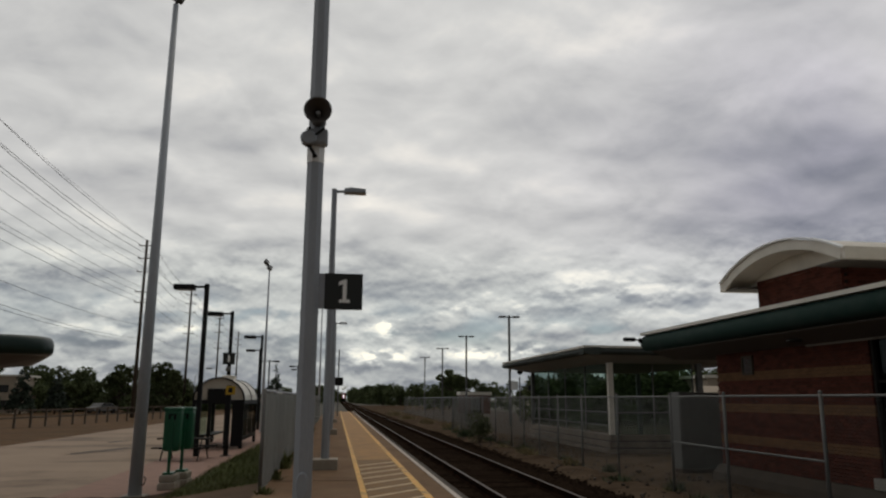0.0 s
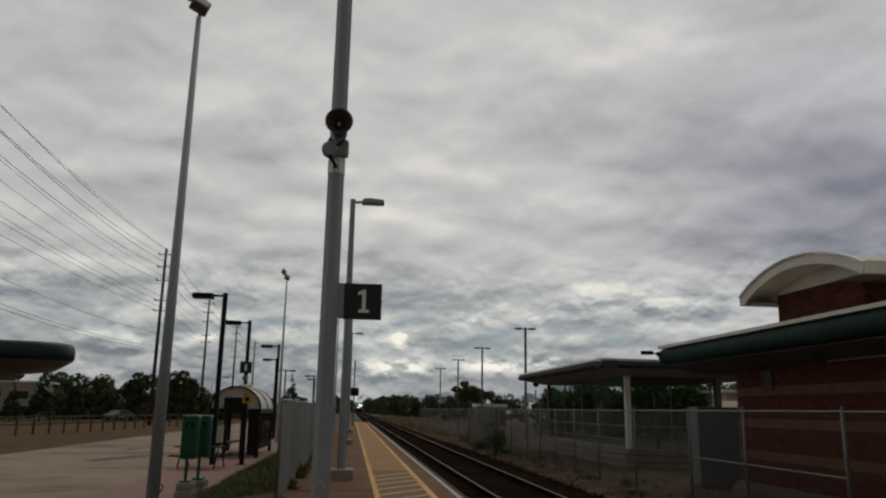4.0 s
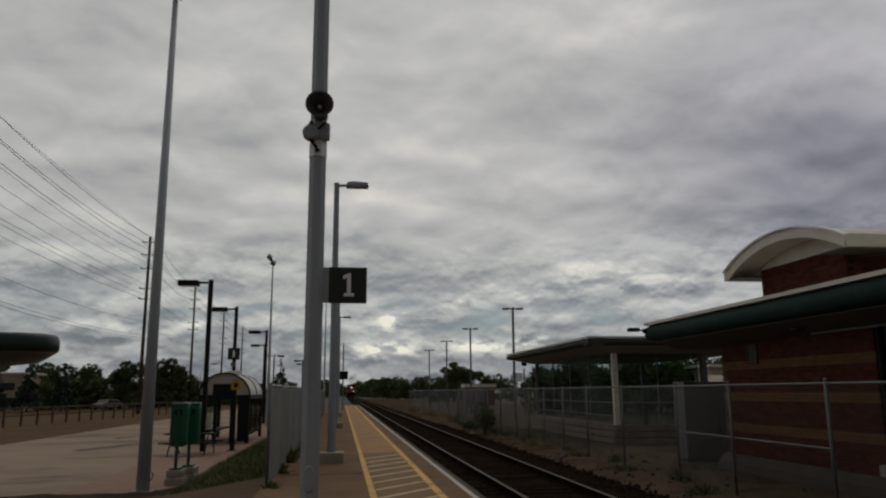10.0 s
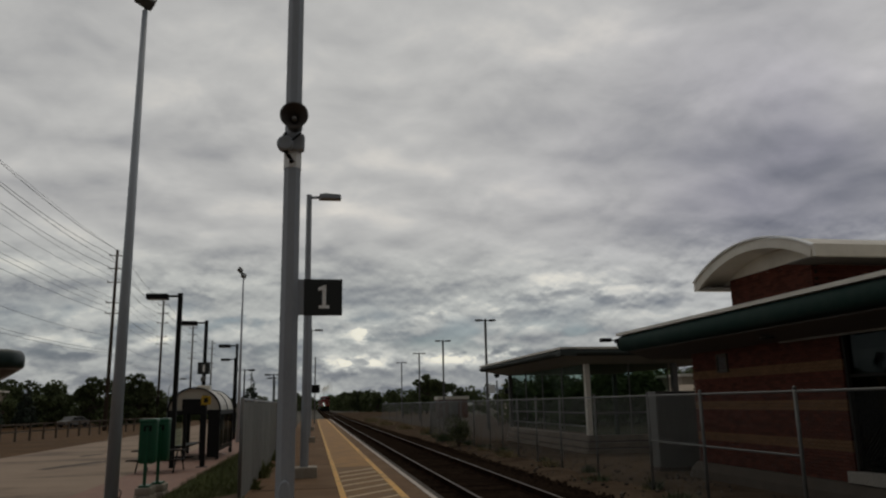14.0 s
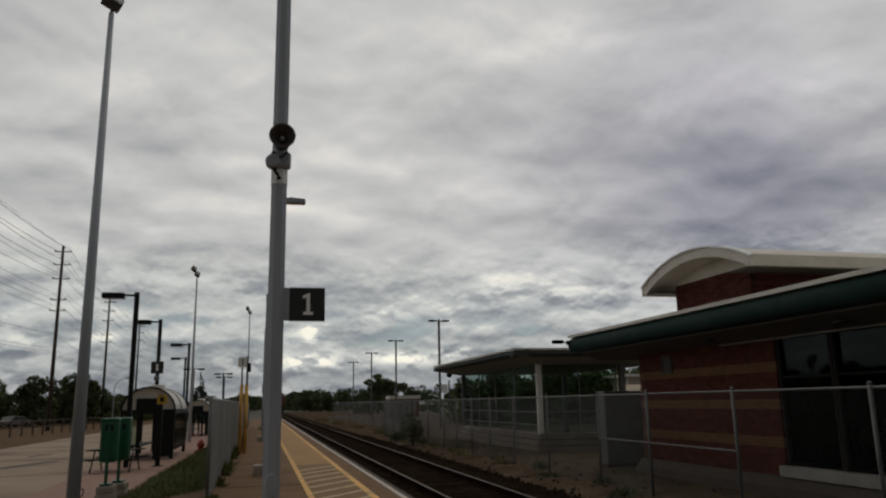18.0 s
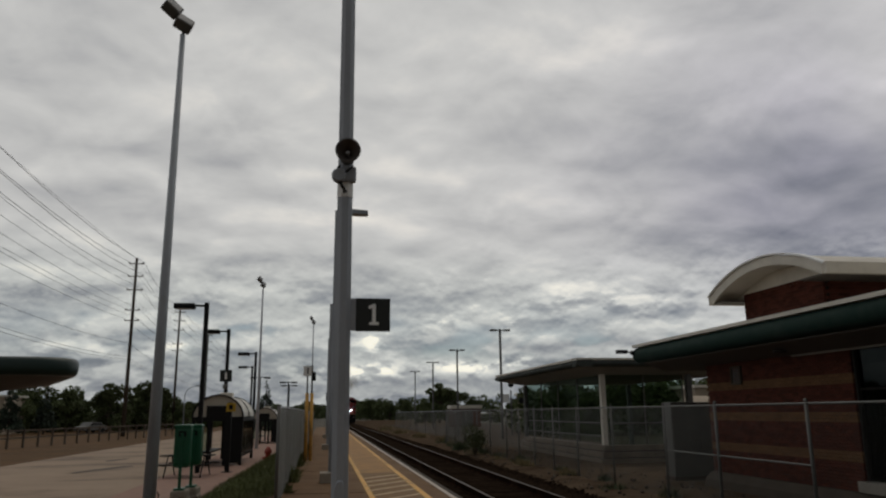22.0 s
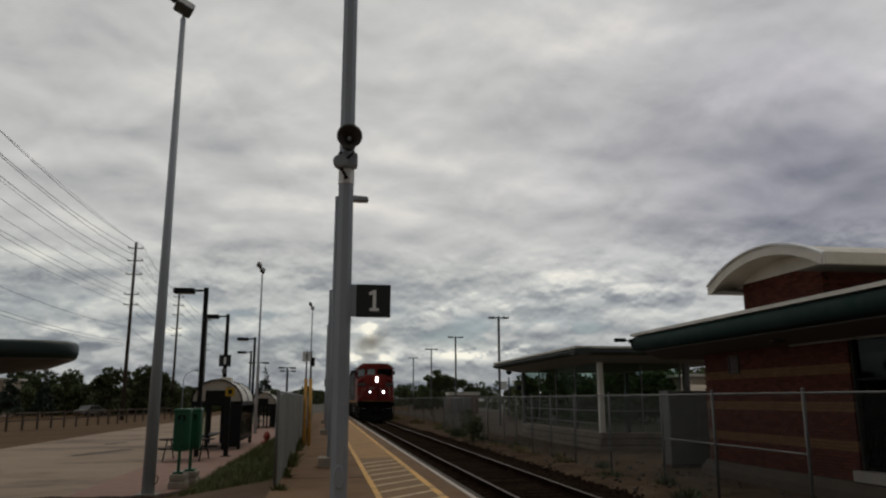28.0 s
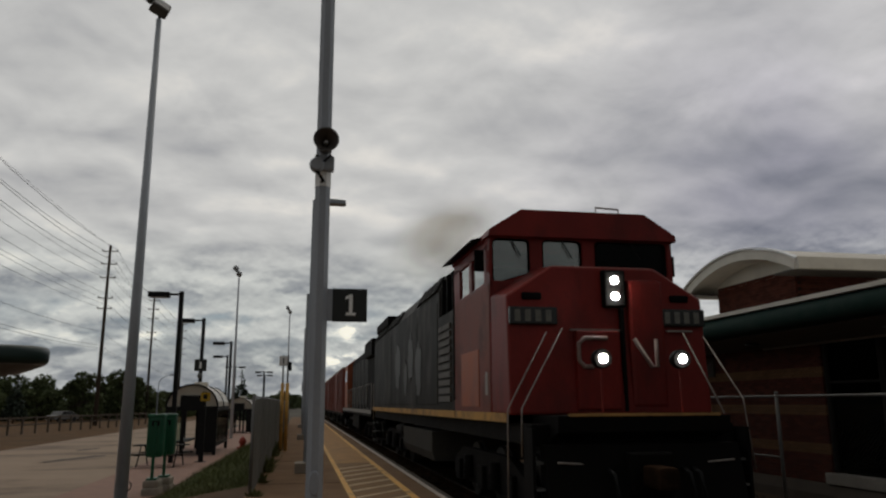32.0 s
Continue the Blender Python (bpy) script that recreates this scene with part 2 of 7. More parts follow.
# ---- materials ----
def material(name, base, rough=0.6, metal=0.0, var=0.15, scale=4.0, bump=0.1, fine=40.0, stretch=(1, 1, 1), stain=None, stain_amount=0.0,
             stain_scale=0.7, random=0.0, emit=0.0, spec=0.5, bump_dist=0.01, island=0.0):
    """A surface with variation at two scales, stains of their own colour and fine relief."""
    mat = bpy.data.materials.new(name)
    mat.use_nodes = True
    nt = mat.node_tree
    L = nt.links.new
    b = nt.nodes["Principled BSDF"]
    b.inputs["Roughness"].default_value = rough
    b.inputs["Metallic"].default_value = metal
    b.inputs["Specular IOR Level"].default_value = spec
    if emit:
        b.inputs["Base Color"].default_value = (*base, 1)
        b.inputs["Emission Color"].default_value = (*base, 1)
        b.inputs["Emission Strength"].default_value = emit
        return mat
    tc = nt.nodes.new("ShaderNodeTexCoord")
    mp = nt.nodes.new("ShaderNodeMapping")
    mp.inputs["Scale"].default_value = stretch
    L(tc.outputs["Object"], mp.inputs[0])
    if random:
        oi = nt.nodes.new("ShaderNodeObjectInfo")
        sh = nt.nodes.new("ShaderNodeVectorMath")
        sh.operation = "SCALE"
        sh.inputs[0].default_value = (37.0, 11.0, 53.0)
        L(oi.outputs["Random"], sh.inputs["Scale"])
        L(sh.outputs[0], mp.inputs["Location"])

    def tex(s, detail, rgh=0.55):
        t = nt.nodes.new("ShaderNodeTexNoise")
        t.inputs["Scale"].default_value = s
        t.inputs["Detail"].default_value = detail
        t.inputs["Roughness"].default_value = rgh
        L(mp.outputs[0], t.inputs["Vector"])
        return t.outputs[0]

    big, small = tex(scale, 4), tex(fine, 3)
    add = nt.nodes.new("ShaderNodeMath")
    add.operation = "MULTIPLY_ADD"
    L(small, add.inputs[0])
    add.inputs[1].default_value = 0.5
    L(big, add.inputs[2])
    rng = nt.nodes.new("ShaderNodeMapRange")
    L(add.outputs[0], rng.inputs[0])
    for i, q in ((1, 0.45), (2, 1.05), (3, 1 - var), (4, 1 + var)):
        rng.inputs[i].default_value = q
    val = rng.outputs[0]
    if random:
        r2 = nt.nodes.new("ShaderNodeMapRange")
        L(oi.outputs["Random"], r2.inputs[0])
        r2.inputs[3].default_value, r2.inputs[4].default_value = 1 - random, 1 + random
        mu = nt.nodes.new("ShaderNodeMath")
        mu.operation = "MULTIPLY"
        L(val, mu.inputs[0]), L(r2.outputs[0], mu.inputs[1])
        val = mu.outputs[0]
    if island:
        geo = nt.nodes.new("ShaderNodeNewGeometry")
        r3 = nt.nodes.new("ShaderNodeMapRange")
        L(geo.outputs["Random Per Island"], r3.inputs[0])
        r3.inputs[3].default_value, r3.inputs[4].default_value = 1 - island, 1 + island
        mi = nt.nodes.new("ShaderNodeMath")
        mi.operation = "MULTIPLY"
        L(val, mi.inputs[0]), L(r3.outputs[0], mi.inputs[1])
        val = mi.outputs[0]
    col = nt.nodes.new("ShaderNodeVectorMath")
    col.operation = "SCALE"
    col.inputs[0].default_value = base
    L(val, col.inputs["Scale"])
    colour = col.outputs[0]
    if stain:
        st = nt.nodes.new("ShaderNodeMapRange")
        L(tex(stain_scale, 6, 0.65), st.inputs[0])
        for i, q in ((1, 0.48), (2, 0.68), (3, 0.0), (4, stain_amount)):
            st.inputs[i].default_value = q
        mx = nt.nodes.new("ShaderNodeMix")
        mx.data_type = "RGBA"
        L(st.outputs[0], mx.inputs[0])
        L(colour, mx.inputs[6])
        mx.inputs[7].default_value = (*stain, 1)
        colour = mx.outputs[2]
    L(colour, b.inputs["Base Color"])
    rr = nt.nodes.new("ShaderNodeMapRange")
    L(big, rr.inputs[0])
    rr.inputs[3].default_value, rr.inputs[4].default_value = max(rough - 0.1, 0.03), min(rough + 0.1, 1)
    L(rr.outputs[0], b.inputs["Roughness"])
    if bump:
        bp = nt.nodes.new("ShaderNodeBump")
        bp.inputs["Strength"].default_value = bump
        bp.inputs["Distance"].default_value = bump_dist
        L(small, bp.inputs["Height"])
        L(bp.outputs[0], b.inputs["Normal"])
    return mat


def glass(name, tint, rough=0.03, alpha=0.25, gain=1.0):
    """A thin pane: mostly clear, with a real reflection."""
    mat = bpy.data.materials.new(name)
    mat.use_nodes = True
    nt = mat.node_tree
    nt.nodes.clear()
    L = nt.links.new
    out = nt.nodes.new("ShaderNodeOutputMaterial")
    tr = nt.nodes.new("ShaderNodeBsdfTransparent")
    tr.inputs[0].default_value = (*tint, 1)
    gl = nt.nodes.new("ShaderNodeBsdfGlossy")
    gl.inputs["Roughness"].default_value = rough
    gl.inputs["Color"].default_value = (0.9, 0.92, 0.92, 1)
    fr = nt.nodes.new("ShaderNodeFresnel")
    fr.inputs[0].default_value = 1.5
    mr = nt.nodes.new("ShaderNodeMath")
    mr.operation = "MULTIPLY_ADD"
    mr.inputs[1].default_value, mr.inputs[2].default_value = gain, alpha * 0.2
    L(fr.outputs[0], mr.inputs[0])
    mx = nt.nodes.new("ShaderNodeMixShader")
    L(mr.outputs[0], mx.inputs[0]), L(tr.outputs[0], mx.inputs[1]), L(gl.outputs[0], mx.inputs[2])
    L(mx.outputs[0], out.inputs[0])
    return mat


M = dict(
    asphalt=material("apron_asphalt", (0.125, 0.083, 0.055), spec=0.08, rough=0.9, var=0.25, scale=1.5, bump=0.35, fine=60, stain=(0.165, 0.117, 0.08), stain_amount=0.75, stain_scale=0.45),
    platform=material("pale_platform_asphalt", (0.1995, 0.1261, 0.07544), spec=0.08, rough=0.9, var=0.25, scale=1.5, bump=0.35, fine=60, stain=(0.2467, 0.1694, 0.1086), stain_amount=0.75, stain_scale=0.45),
    basecon=material("stained_block_concrete", (0.21, 0.1694, 0.1334), 0.9, var=0.25, scale=1.6, bump=0.25, stain=(0.105, 0.08373, 0.06624), stain_amount=0.7, stain_scale=1.1),
    concrete=material("concrete", (0.30, 0.275, 0.24), 0.85, var=0.2, scale=2.0, bump=0.25, stain=(0.2, 0.185, 0.165), stain_amount=0.5),
    road=material("worn_road_concrete", (0.35, 0.265, 0.195), 0.85, var=0.15, scale=0.6, bump=0.15, stretch=(0.7, 1, 1), stain=(0.13, 0.1, 0.078), stain_amount=0.85, stain_scale=0.3, spec=0.15),
    paver=material("pink_paver", (0.255, 0.15, 0.112), 0.85, var=0.2, scale=3, bump=0.2, random=0.12),
    ballast=material("ballast", (0.02835, 0.01921, 0.01334), spec=0.0, rough=0.95, var=0.45, scale=9.0, bump=0.9, fine=38, stain=(0.00945, 0.006304, 0.0046), stain_amount=0.7, bump_dist=0.04),
    stone=material("ballast_stone", (0.0252, 0.01724, 0.01242), spec=0.0, rough=0.95, var=0.3, scale=20, bump=0.3, island=0.5),
    dirt=material("trackside_dirt", (0.102, 0.075, 0.053), spec=0.0, rough=0.95, var=0.35, scale=1.2, bump=0.6, fine=25, stain=(0.0357, 0.02364, 0.01518), stain_amount=0.8, bump_dist=0.03),
    grass=material("grass_soil", (0.06, 0.07, 0.022), spec=0.1, rough=0.95, var=0.4, scale=2.5, bump=0.6, fine=50, stain=(0.10, 0.09, 0.045), stain_amount=0.6, bump_dist=0.03),
    blade=material("grass_blade", (0.095, 0.11, 0.028), 0.8, var=0.3, scale=8, bump=0, island=0.3, stain=(0.16, 0.14, 0.07), stain_amount=0.5, stain_scale=1.0),
    dry=material("dry_grass", (0.125, 0.073, 0.036), spec=0.1, rough=0.95, var=0.3, scale=1.0, bump=0.5, fine=30, stain=(0.085, 0.055, 0.03), stain_amount=0.8, stain_scale=0.12, bump_dist=0.03),
    far=material("far_ground", (0.06, 0.055, 0.036), 0.95, var=0.3, scale=0.05, bump=0, fine=0.6, stain=(0.17, 0.15, 0.12), stain_amount=0.7, stain_scale=0.02),
    yellow=material("worn_yellow_paint", (0.76, 0.43, 0.10), 0.7, var=0.15, scale=6, bump=0.2, stain=(0.18, 0.125, 0.075), stain_amount=0.8, stain_scale=2.6),
    tactile=material("yellow_brown_paint", (0.2152, 0.1152, 0.03312), 0.8, var=0.2, scale=4, bump=0.25, stain=(0.1628, 0.1034, 0.0506), stain_amount=0.6, stain_scale=1.5),
    white=material("worn_white_paint", (0.54, 0.475, 0.41), 0.7, var=0.15, scale=6, bump=0.2, stain=(0.25, 0.23, 0.2), stain_amount=0.6, stain_scale=3),
    stripe=material("pale_stripe_paint", (0.63, 0.4728, 0.276), 0.75, var=0.2, scale=6, bump=0.2, stain=(0.21, 0.1675, 0.1196), stain_amount=0.6, stain_scale=3),
    rail=material("rail_steel", (0.018, 0.011, 0.0075), spec=0.0, rough=0.9, metal=0.0, var=0.2, scale=3, bump=0.1, stain=(0.05, 0.027, 0.016), stain_amount=0.7, stain_scale=2),
    railtop=material("polished_rail_head", (0.085, 0.066, 0.053), 0.6, 0.4, var=0.1, scale=4, bump=0.03),
    tie=material("creosoted_timber", (0.016, 0.011, 0.008), spec=0.0, rough=0.9, var=0.35, scale=3, bump=0.5, fine=30, stretch=(1, 8, 8), random=0.3),
    galv=material("galvanised_steel", (0.345, 0.372, 0.41), 0.55, 0.2, var=0.14, scale=2.5, bump=0.05, fine=60, stretch=(1, 1, 0.3), stain=(0.25, 0.265, 0.285), stain_amount=0.4, stain_scale=1.5),
    galvdark=material("weathered_steel_post", (0.142, 0.144, 0.14), 0.55, 0.4, var=0.2, scale=3, bump=0.08, stain=(0.11, 0.085, 0.06), stain_amount=0.5),
    black=material("black_powder_coat", (0.012, 0.0125, 0.013), 0.55, 0.0, spec=0.15, var=0.2, scale=4, bump=0.05),
    signblack=material("sign_black", (0.012, 0.015, 0.014), 0.5, var=0.1, scale=4, bump=0.02),
    signwhite=material("sign_white", (0.93, 0.94, 0.93), 0.35, var=0.05, scale=4, bump=0.02),
    green=material("dark_green_enamel", (0.010, 0.030, 0.025), 0.35, 0.1, var=0.15, scale=2, bump=0.04, stain=(0.018, 0.038, 0.028), stain_amount=0.4),
    bin=material("green_bin_plastic", (0.007, 0.1, 0.045), 0.4, var=0.15, scale=3, bump=0.06),
    brick=material("red_brown_brick", (0.09, 0.0295, 0.0195), spec=0.15, rough=0.9, var=0.2, scale=10, bump=0.4, fine=80, random=0.22),
    buff=material("buff_brick", (0.165, 0.088, 0.046), spec=0.15, rough=0.9, var=0.15, scale=10, bump=0.4, fine=80, random=0.12),
    mortar=material("mortar", (0.045, 0.033, 0.026), spec=0.1, rough=0.95, var=0.2, scale=12, bump=0.4),
    cream=material("cream_metal_cladding", (0.76, 0.715, 0.625), 0.55, 0.0, var=0.06, scale=1.5, bump=0.04, stain=(0.45, 0.41, 0.34), stain_amount=0.35, stain_scale=1.2),
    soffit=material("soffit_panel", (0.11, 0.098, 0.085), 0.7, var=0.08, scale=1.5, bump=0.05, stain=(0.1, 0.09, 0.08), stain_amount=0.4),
    dark=material("near_black_matt", (0.02, 0.018, 0.016), 0.8, spec=0.1, var=0.2, scale=2, bump=0.1),
    wood=material("weathered_timber", (0.1, 0.078, 0.058), 0.9, var=0.25, scale=2, bump=0.3, fine=20, stretch=(1, 1, 0.15), random=0.2),
    bark=material("bark", (0.07, 0.055, 0.042), 0.95, var=0.3, scale=3, bump=0.6, fine=15, stretch=(1, 1, 0.3)),
    leaf=material("dark_foliage", (0.098, 0.122, 0.054), 0.8, spec=0.15, var=0.4, scale=0.5, bump=0, fine=6, random=0.2, island=0.32),
    spruce=material("spruce_needles", (0.034, 0.052, 0.034), 0.8, var=0.4, scale=0.8, bump=0, fine=6, random=0.2, island=0.4),
    shelterroof=material("translucent_cream_panel", (0.52, 0.48, 0.40), 0.35, var=0.1, scale=1.5, bump=0.03, stain=(0.4, 0.35, 0.27), stain_amount=0.4),
    red=material("locomotive_red", (0.195, 0.016, 0.012), spec=0.25, rough=0.45, metal=0.0, var=0.25, scale=1.6, bump=0.05, stretch=(1, 1, 0.5), stain=(0.075, 0.0115, 0.009), stain_amount=0.75, stain_scale=1.3),
    orange=material("faded_orange_red", (0.34, 0.078, 0.02), 0.5, 0.0, var=0.2, scale=1.6, bump=0.05, stain=(0.2, 0.055, 0.035), stain_amount=0.6, stain_scale=1.3),
    grey=material("sooty_grey_paint", (0.024, 0.0225, 0.0205), spec=0.06, rough=0.55, metal=0.0, var=0.4, scale=1.0, bump=0.06, stretch=(1, 1, 0.45), stain=(0.09, 0.083, 0.074), stain_amount=0.7, stain_scale=1.4),
    under=material("grimy_black_underframe", (0.0045, 0.004, 0.0038), spec=0.12, rough=0.8, metal=0.1, var=0.35, scale=3, bump=0.2, stain=(0.009, 0.0078, 0.0066), stain_amount=0.5),
    wheel=material("worn_wheel_steel", (0.06, 0.055, 0.05), 0.55, 0.6, var=0.3, scale=5, bump=0.1),
    numwhite=material("faded_white_lettering", (0.31, 0.29, 0.265), 0.6, var=0.15, scale=8, bump=0.02, stain=(0.2, 0.17, 0.15), stain_amount=0.5, stain_scale=4),
    plateglass=material("dark_number_glass", (0.015, 0.015, 0.015), 0.2, var=0.1, scale=4, bump=0.0),
    dirtyyellow=material("dirty_yellow_paint", (0.5, 0.27, 0.06), 0.7, var=0.25, scale=3, bump=0.1, stain=(0.1, 0.06, 0.03), stain_amount=0.85, stain_scale=1.6),
    louvre=material("dull_pale_louvre", (0.12, 0.112, 0.1), 0.7, var=0.3, scale=3, bump=0.1, stain=(0.045, 0.04, 0.035), stain_amount=0.7, stain_scale=2.0),
    dimbar=material("dim_grey_characters", (0.15, 0.15, 0.13), 0.6, var=0.3, scale=8, bump=0.02),
    rod=material("worn_steel_rod", (0.27, 0.235, 0.21), 0.6, var=0.3, scale=5, bump=0.02, stain=(0.1, 0.06, 0.05), stain_amount=0.6, stain_scale=4),
    lamp=material("lit_headlight", (1.0, 0.97, 0.9), emit=220.0),
    brownblock=material("brown_containers", (0.12, 0.05, 0.03), 0.7, var=0.2, scale=0.6, bump=0.1),
    hydrant=material("red_hydrant_paint", (0.30, 0.035, 0.02), 0.5, var=0.15, scale=6, bump=0.05),
    amber=material("yellow_sign_paint", (0.55, 0.34, 0.02), 0.5, var=0.1, scale=4, bump=0.03),
    wire=material("aluminium_wire", (0.11, 0.11, 0.115), 0.6, 0.3, var=0.1, scale=1, bump=0),
    brickj=material("red_brown_brickwork", (0.09, 0.0295, 0.0195), spec=0.15, rough=0.9, var=0.2, scale=10, bump=0.4, fine=80, island=0.25),
    buffj=material("buff_brickwork", (0.165, 0.088, 0.046), spec=0.15, rough=0.9, var=0.15, scale=10, bump=0.4, fine=80, island=0.14),
    slat=material("grey_privacy_slat", (0.21, 0.222, 0.208), 0.6, var=0.12, scale=3, bump=0.05, island=0.1, stain=(0.11, 0.112, 0.105), stain_amount=0.6, stretch=(1, 1, 0.2)),
    cabinet=material("grey_green_cabinet", (0.105, 0.103, 0.096), 0.6, var=0.15, scale=2, bump=0.06),
    beige=material("beige_cladding", (0.42, 0.35, 0.27), 0.8, var=0.15, scale=0.6, bump=0.1, stain=(0.28, 0.24, 0.19), stain_amount=0.5),
    weed=material("weed_leaf", (0.06, 0.085, 0.036), 0.8, var=0.4, scale=4, bump=0, island=0.4),
    bushleaf=material("pale_weed_leaf", (0.095, 0.11, 0.055), 0.8, spec=0.15, var=0.35, scale=4, bump=0, island=0.4),
    straw=material("dry_weed", (0.22, 0.18, 0.09), 0.85, var=0.3, scale=4, bump=0, island=0.3),
    plinth=material("dirty_concrete", (0.082, 0.066, 0.052), spec=0.2, rough=0.9, var=0.2, scale=2.0, bump=0.25, stain=(0.08, 0.07, 0.06), stain_amount=0.6),
    fademark=material("faded_emblem_paint", (0.046, 0.044, 0.041), 0.55, var=0.4, scale=2.0, bump=0.05, stretch=(1, 1, 0.4), stain=(0.026, 0.025, 0.023), stain_amount=0.95, stain_scale=1.9),
    palegreen=material("pale_green_interior", (0.32, 0.40, 0.35), 0.7, var=0.1, scale=2, bump=0.03),
    pane=glass("clear_glass", (0.64, 0.73, 0.68), 0.02, 0.0, 0.02),
    polegalv=material("dull_galvanised_pole", (0.5, 0.54, 0.59), 0.6, 0.1, var=0.12, scale=2.5, bump=0.04, stretch=(1, 1, 0.3), stain=(0.36, 0.375, 0.39), stain_amount=0.5, stain_scale=1.2),
    soil=material("dark_soil", (0.042, 0.02561, 0.01656), 0.95, spec=0.08, var=0.35, scale=3, bump=0.6, fine=30, stain=(0.08925, 0.0591, 0.03864), stain_amount=0.6, stain_scale=1.5, bump_dist=0.02),
    grit=material("scattered_stone", (0.085, 0.072, 0.06), 0.95, var=0.3, scale=20, bump=0.2, island=0.55, spec=0.1),
    palecon=material("pale_cast_concrete", (0.4, 0.355, 0.295), 0.9, var=0.2, scale=3, bump=0.3, fine=50, stain=(0.27, 0.23, 0.18), stain_amount=0.6, stain_scale=2.0),
    fascia=material("grey_green_metal", (0.017, 0.038, 0.032), 0.7, 0.0, spec=0.05, var=0.12, scale=2, bump=0.03, stain=(0.055, 0.07, 0.062), stain_amount=0.4),
    farband=material("tan_painted_band", (0.3885, 0.2068, 0.06072), 0.8, var=0.2, scale=4, bump=0.25, stain=(0.1785, 0.1084, 0.0506), stain_amount=0.6, stain_scale=1.5),
    greyfascia=material("weathered_green_grey_metal", (0.07, 0.08, 0.074), 0.7, 0.0, spec=0.1, var=0.15, scale=2, bump=0.03, stain=(0.045, 0.052, 0.048), stain_amount=0.6),
    frame=material("dark_bronze_frame", (0.03, 0.026, 0.023), 0.5, var=0.15, scale=4, bump=0.03),
    emblem=material("worn_emblem_paint", (0.27, 0.2, 0.18), 0.6, var=0.25, scale=5, bump=0.02, stain=(0.13, 0.04, 0.035), stain_amount=0.8, stain_scale=4),
    palesoffit=material("pale_soffit", (0.44, 0.44, 0.41), 0.7, var=0.08, scale=1.5, bump=0.03),
    darkpane=glass("dark_glass", (0.16, 0.19, 0.185), 0.02, 0.0, 0.2),
    cabglass=glass("cab_glass", (0.72, 0.78, 0.75), 0.03, 0.9),
    throat=material("brown_grey_horn", (0.085, 0.072, 0.064), 0.7, var=0.15, scale=8, bump=0.03),
    roadstain=material("damp_dark_concrete", (0.12, 0.095, 0.075), 0.8, var=0.3, scale=2, bump=0.1, spec=0.2),
    fadedred=material("faded_brown_red", (0.21, 0.062, 0.046), spec=0.2, rough=0.55, var=0.2, scale=1.4, bump=0.05, stain=(0.075, 0.03, 0.024), stain_amount=0.8, stain_scale=1.2),
    tank=material("dusty_tank_steel", (0.06, 0.057, 0.052), 0.75, spec=0.1, var=0.25, scale=2, bump=0.1),
    gravel=material("pale_car_park_gravel", (0.063, 0.04925, 0.0368), 0.95, spec=0.05, var=0.3, scale=1.5, bump=0.4, fine=20, stain=(0.042, 0.03349, 0.02392), stain_amount=0.7, stain_scale=0.4),
    lens=material("grey_lamp_lens", (0.35, 0.36, 0.37), 0.3, var=0.05, scale=4, bump=0),
)


# ---- mesh helpers ----
def bm_box(bm, x0, y0, z0, x1, y1, z1):
    vs = [bm.verts.new((x, y, z)) for x in (x0, x1) for y in (y0, y1) for z in (z0, z1)]
    for f in ((0, 1, 3, 2), (4, 6, 7, 5), (0, 4, 5, 1), (2, 3, 7, 6), (0, 2, 6, 4), (1, 5, 7, 3)):
        bm.faces.new([vs[i] for i in f])
    return vs


def box(x0, y0, z0, x1, y1, z1, bevel=0.0):
    bm = bmesh.new()
    bm_box(bm, x0, y0, z0, x1, y1, z1)
    if bevel:
        bmesh.ops.bevel(bm, geom=bm.edges[:], offset=bevel, segments=2, affect="EDGES", profile=0.6)
    return bm


def bm_tube(bm, a, b, r0, r1=None, n=10, caps=True, twist=0.0):
    r1 = r0 if r1 is None else r1
    a, b = Vector(a), Vector(b)
    q = (b - a).to_track_quat("Z", "Y").to_matrix()
    rings = []
    for p, r in ((a, r0), (b, r1)):
        rings.append([bm.verts.new(p + q @ Vector((r * math.cos(twist + 2 * math.pi * i / n), r * math.sin(twist + 2 * math.pi * i / n), 0))) for i in range(n)])
    for i in range(n):
        f = bm.faces.new((rings[0][i], rings[0][(i + 1) % n], rings[1][(i + 1) % n], rings[1][i]))
        f.smooth = n > 8
    if caps:
        bm.faces.new(rings[0][::-1])
        bm.faces.new(rings[1])


def tube(a, b, r0, r1=None, n=10, twist=0.0):
    bm = bmesh.new()
    bm_tube(bm, a, b, r0, r1, n, True, twist)
    return bm


def pipe(points, r, n=6):
    """A bent rod through the points, one unbroken skin."""
    bm = bmesh.new()
    pts = [Vector(p) for p in points]
    rings = []
    for i, p in enumerate(pts):
        d = (pts[min(i + 1, len(pts) - 1)] - pts[max(i - 1, 0)]).normalized()
        side = d.cross(Vector((0.12, 0.31, 1.0)).normalized())
        side = side.normalized() if side.length > 0.05 else Vector((1, 0, 0))
        up = side.cross(d).normalized()
        rings.append([bm.verts.new(p + r * (math.cos(2 * math.pi * k / n) * side + math.sin(2 * math.pi * k / n) * up)) for k in range(n)])
    for a, b in zip(rings, rings[1:]):
        for k in range(n):
            bm.faces.new((a[k], a[(k + 1) % n], b[(k + 1) % n], b[k])).smooth = True
    bm.faces.new(rings[0][::-1]), bm.faces.new(rings[-1])
    bmesh.ops.recalc_face_normals(bm, faces=bm.faces[:])
    return bm


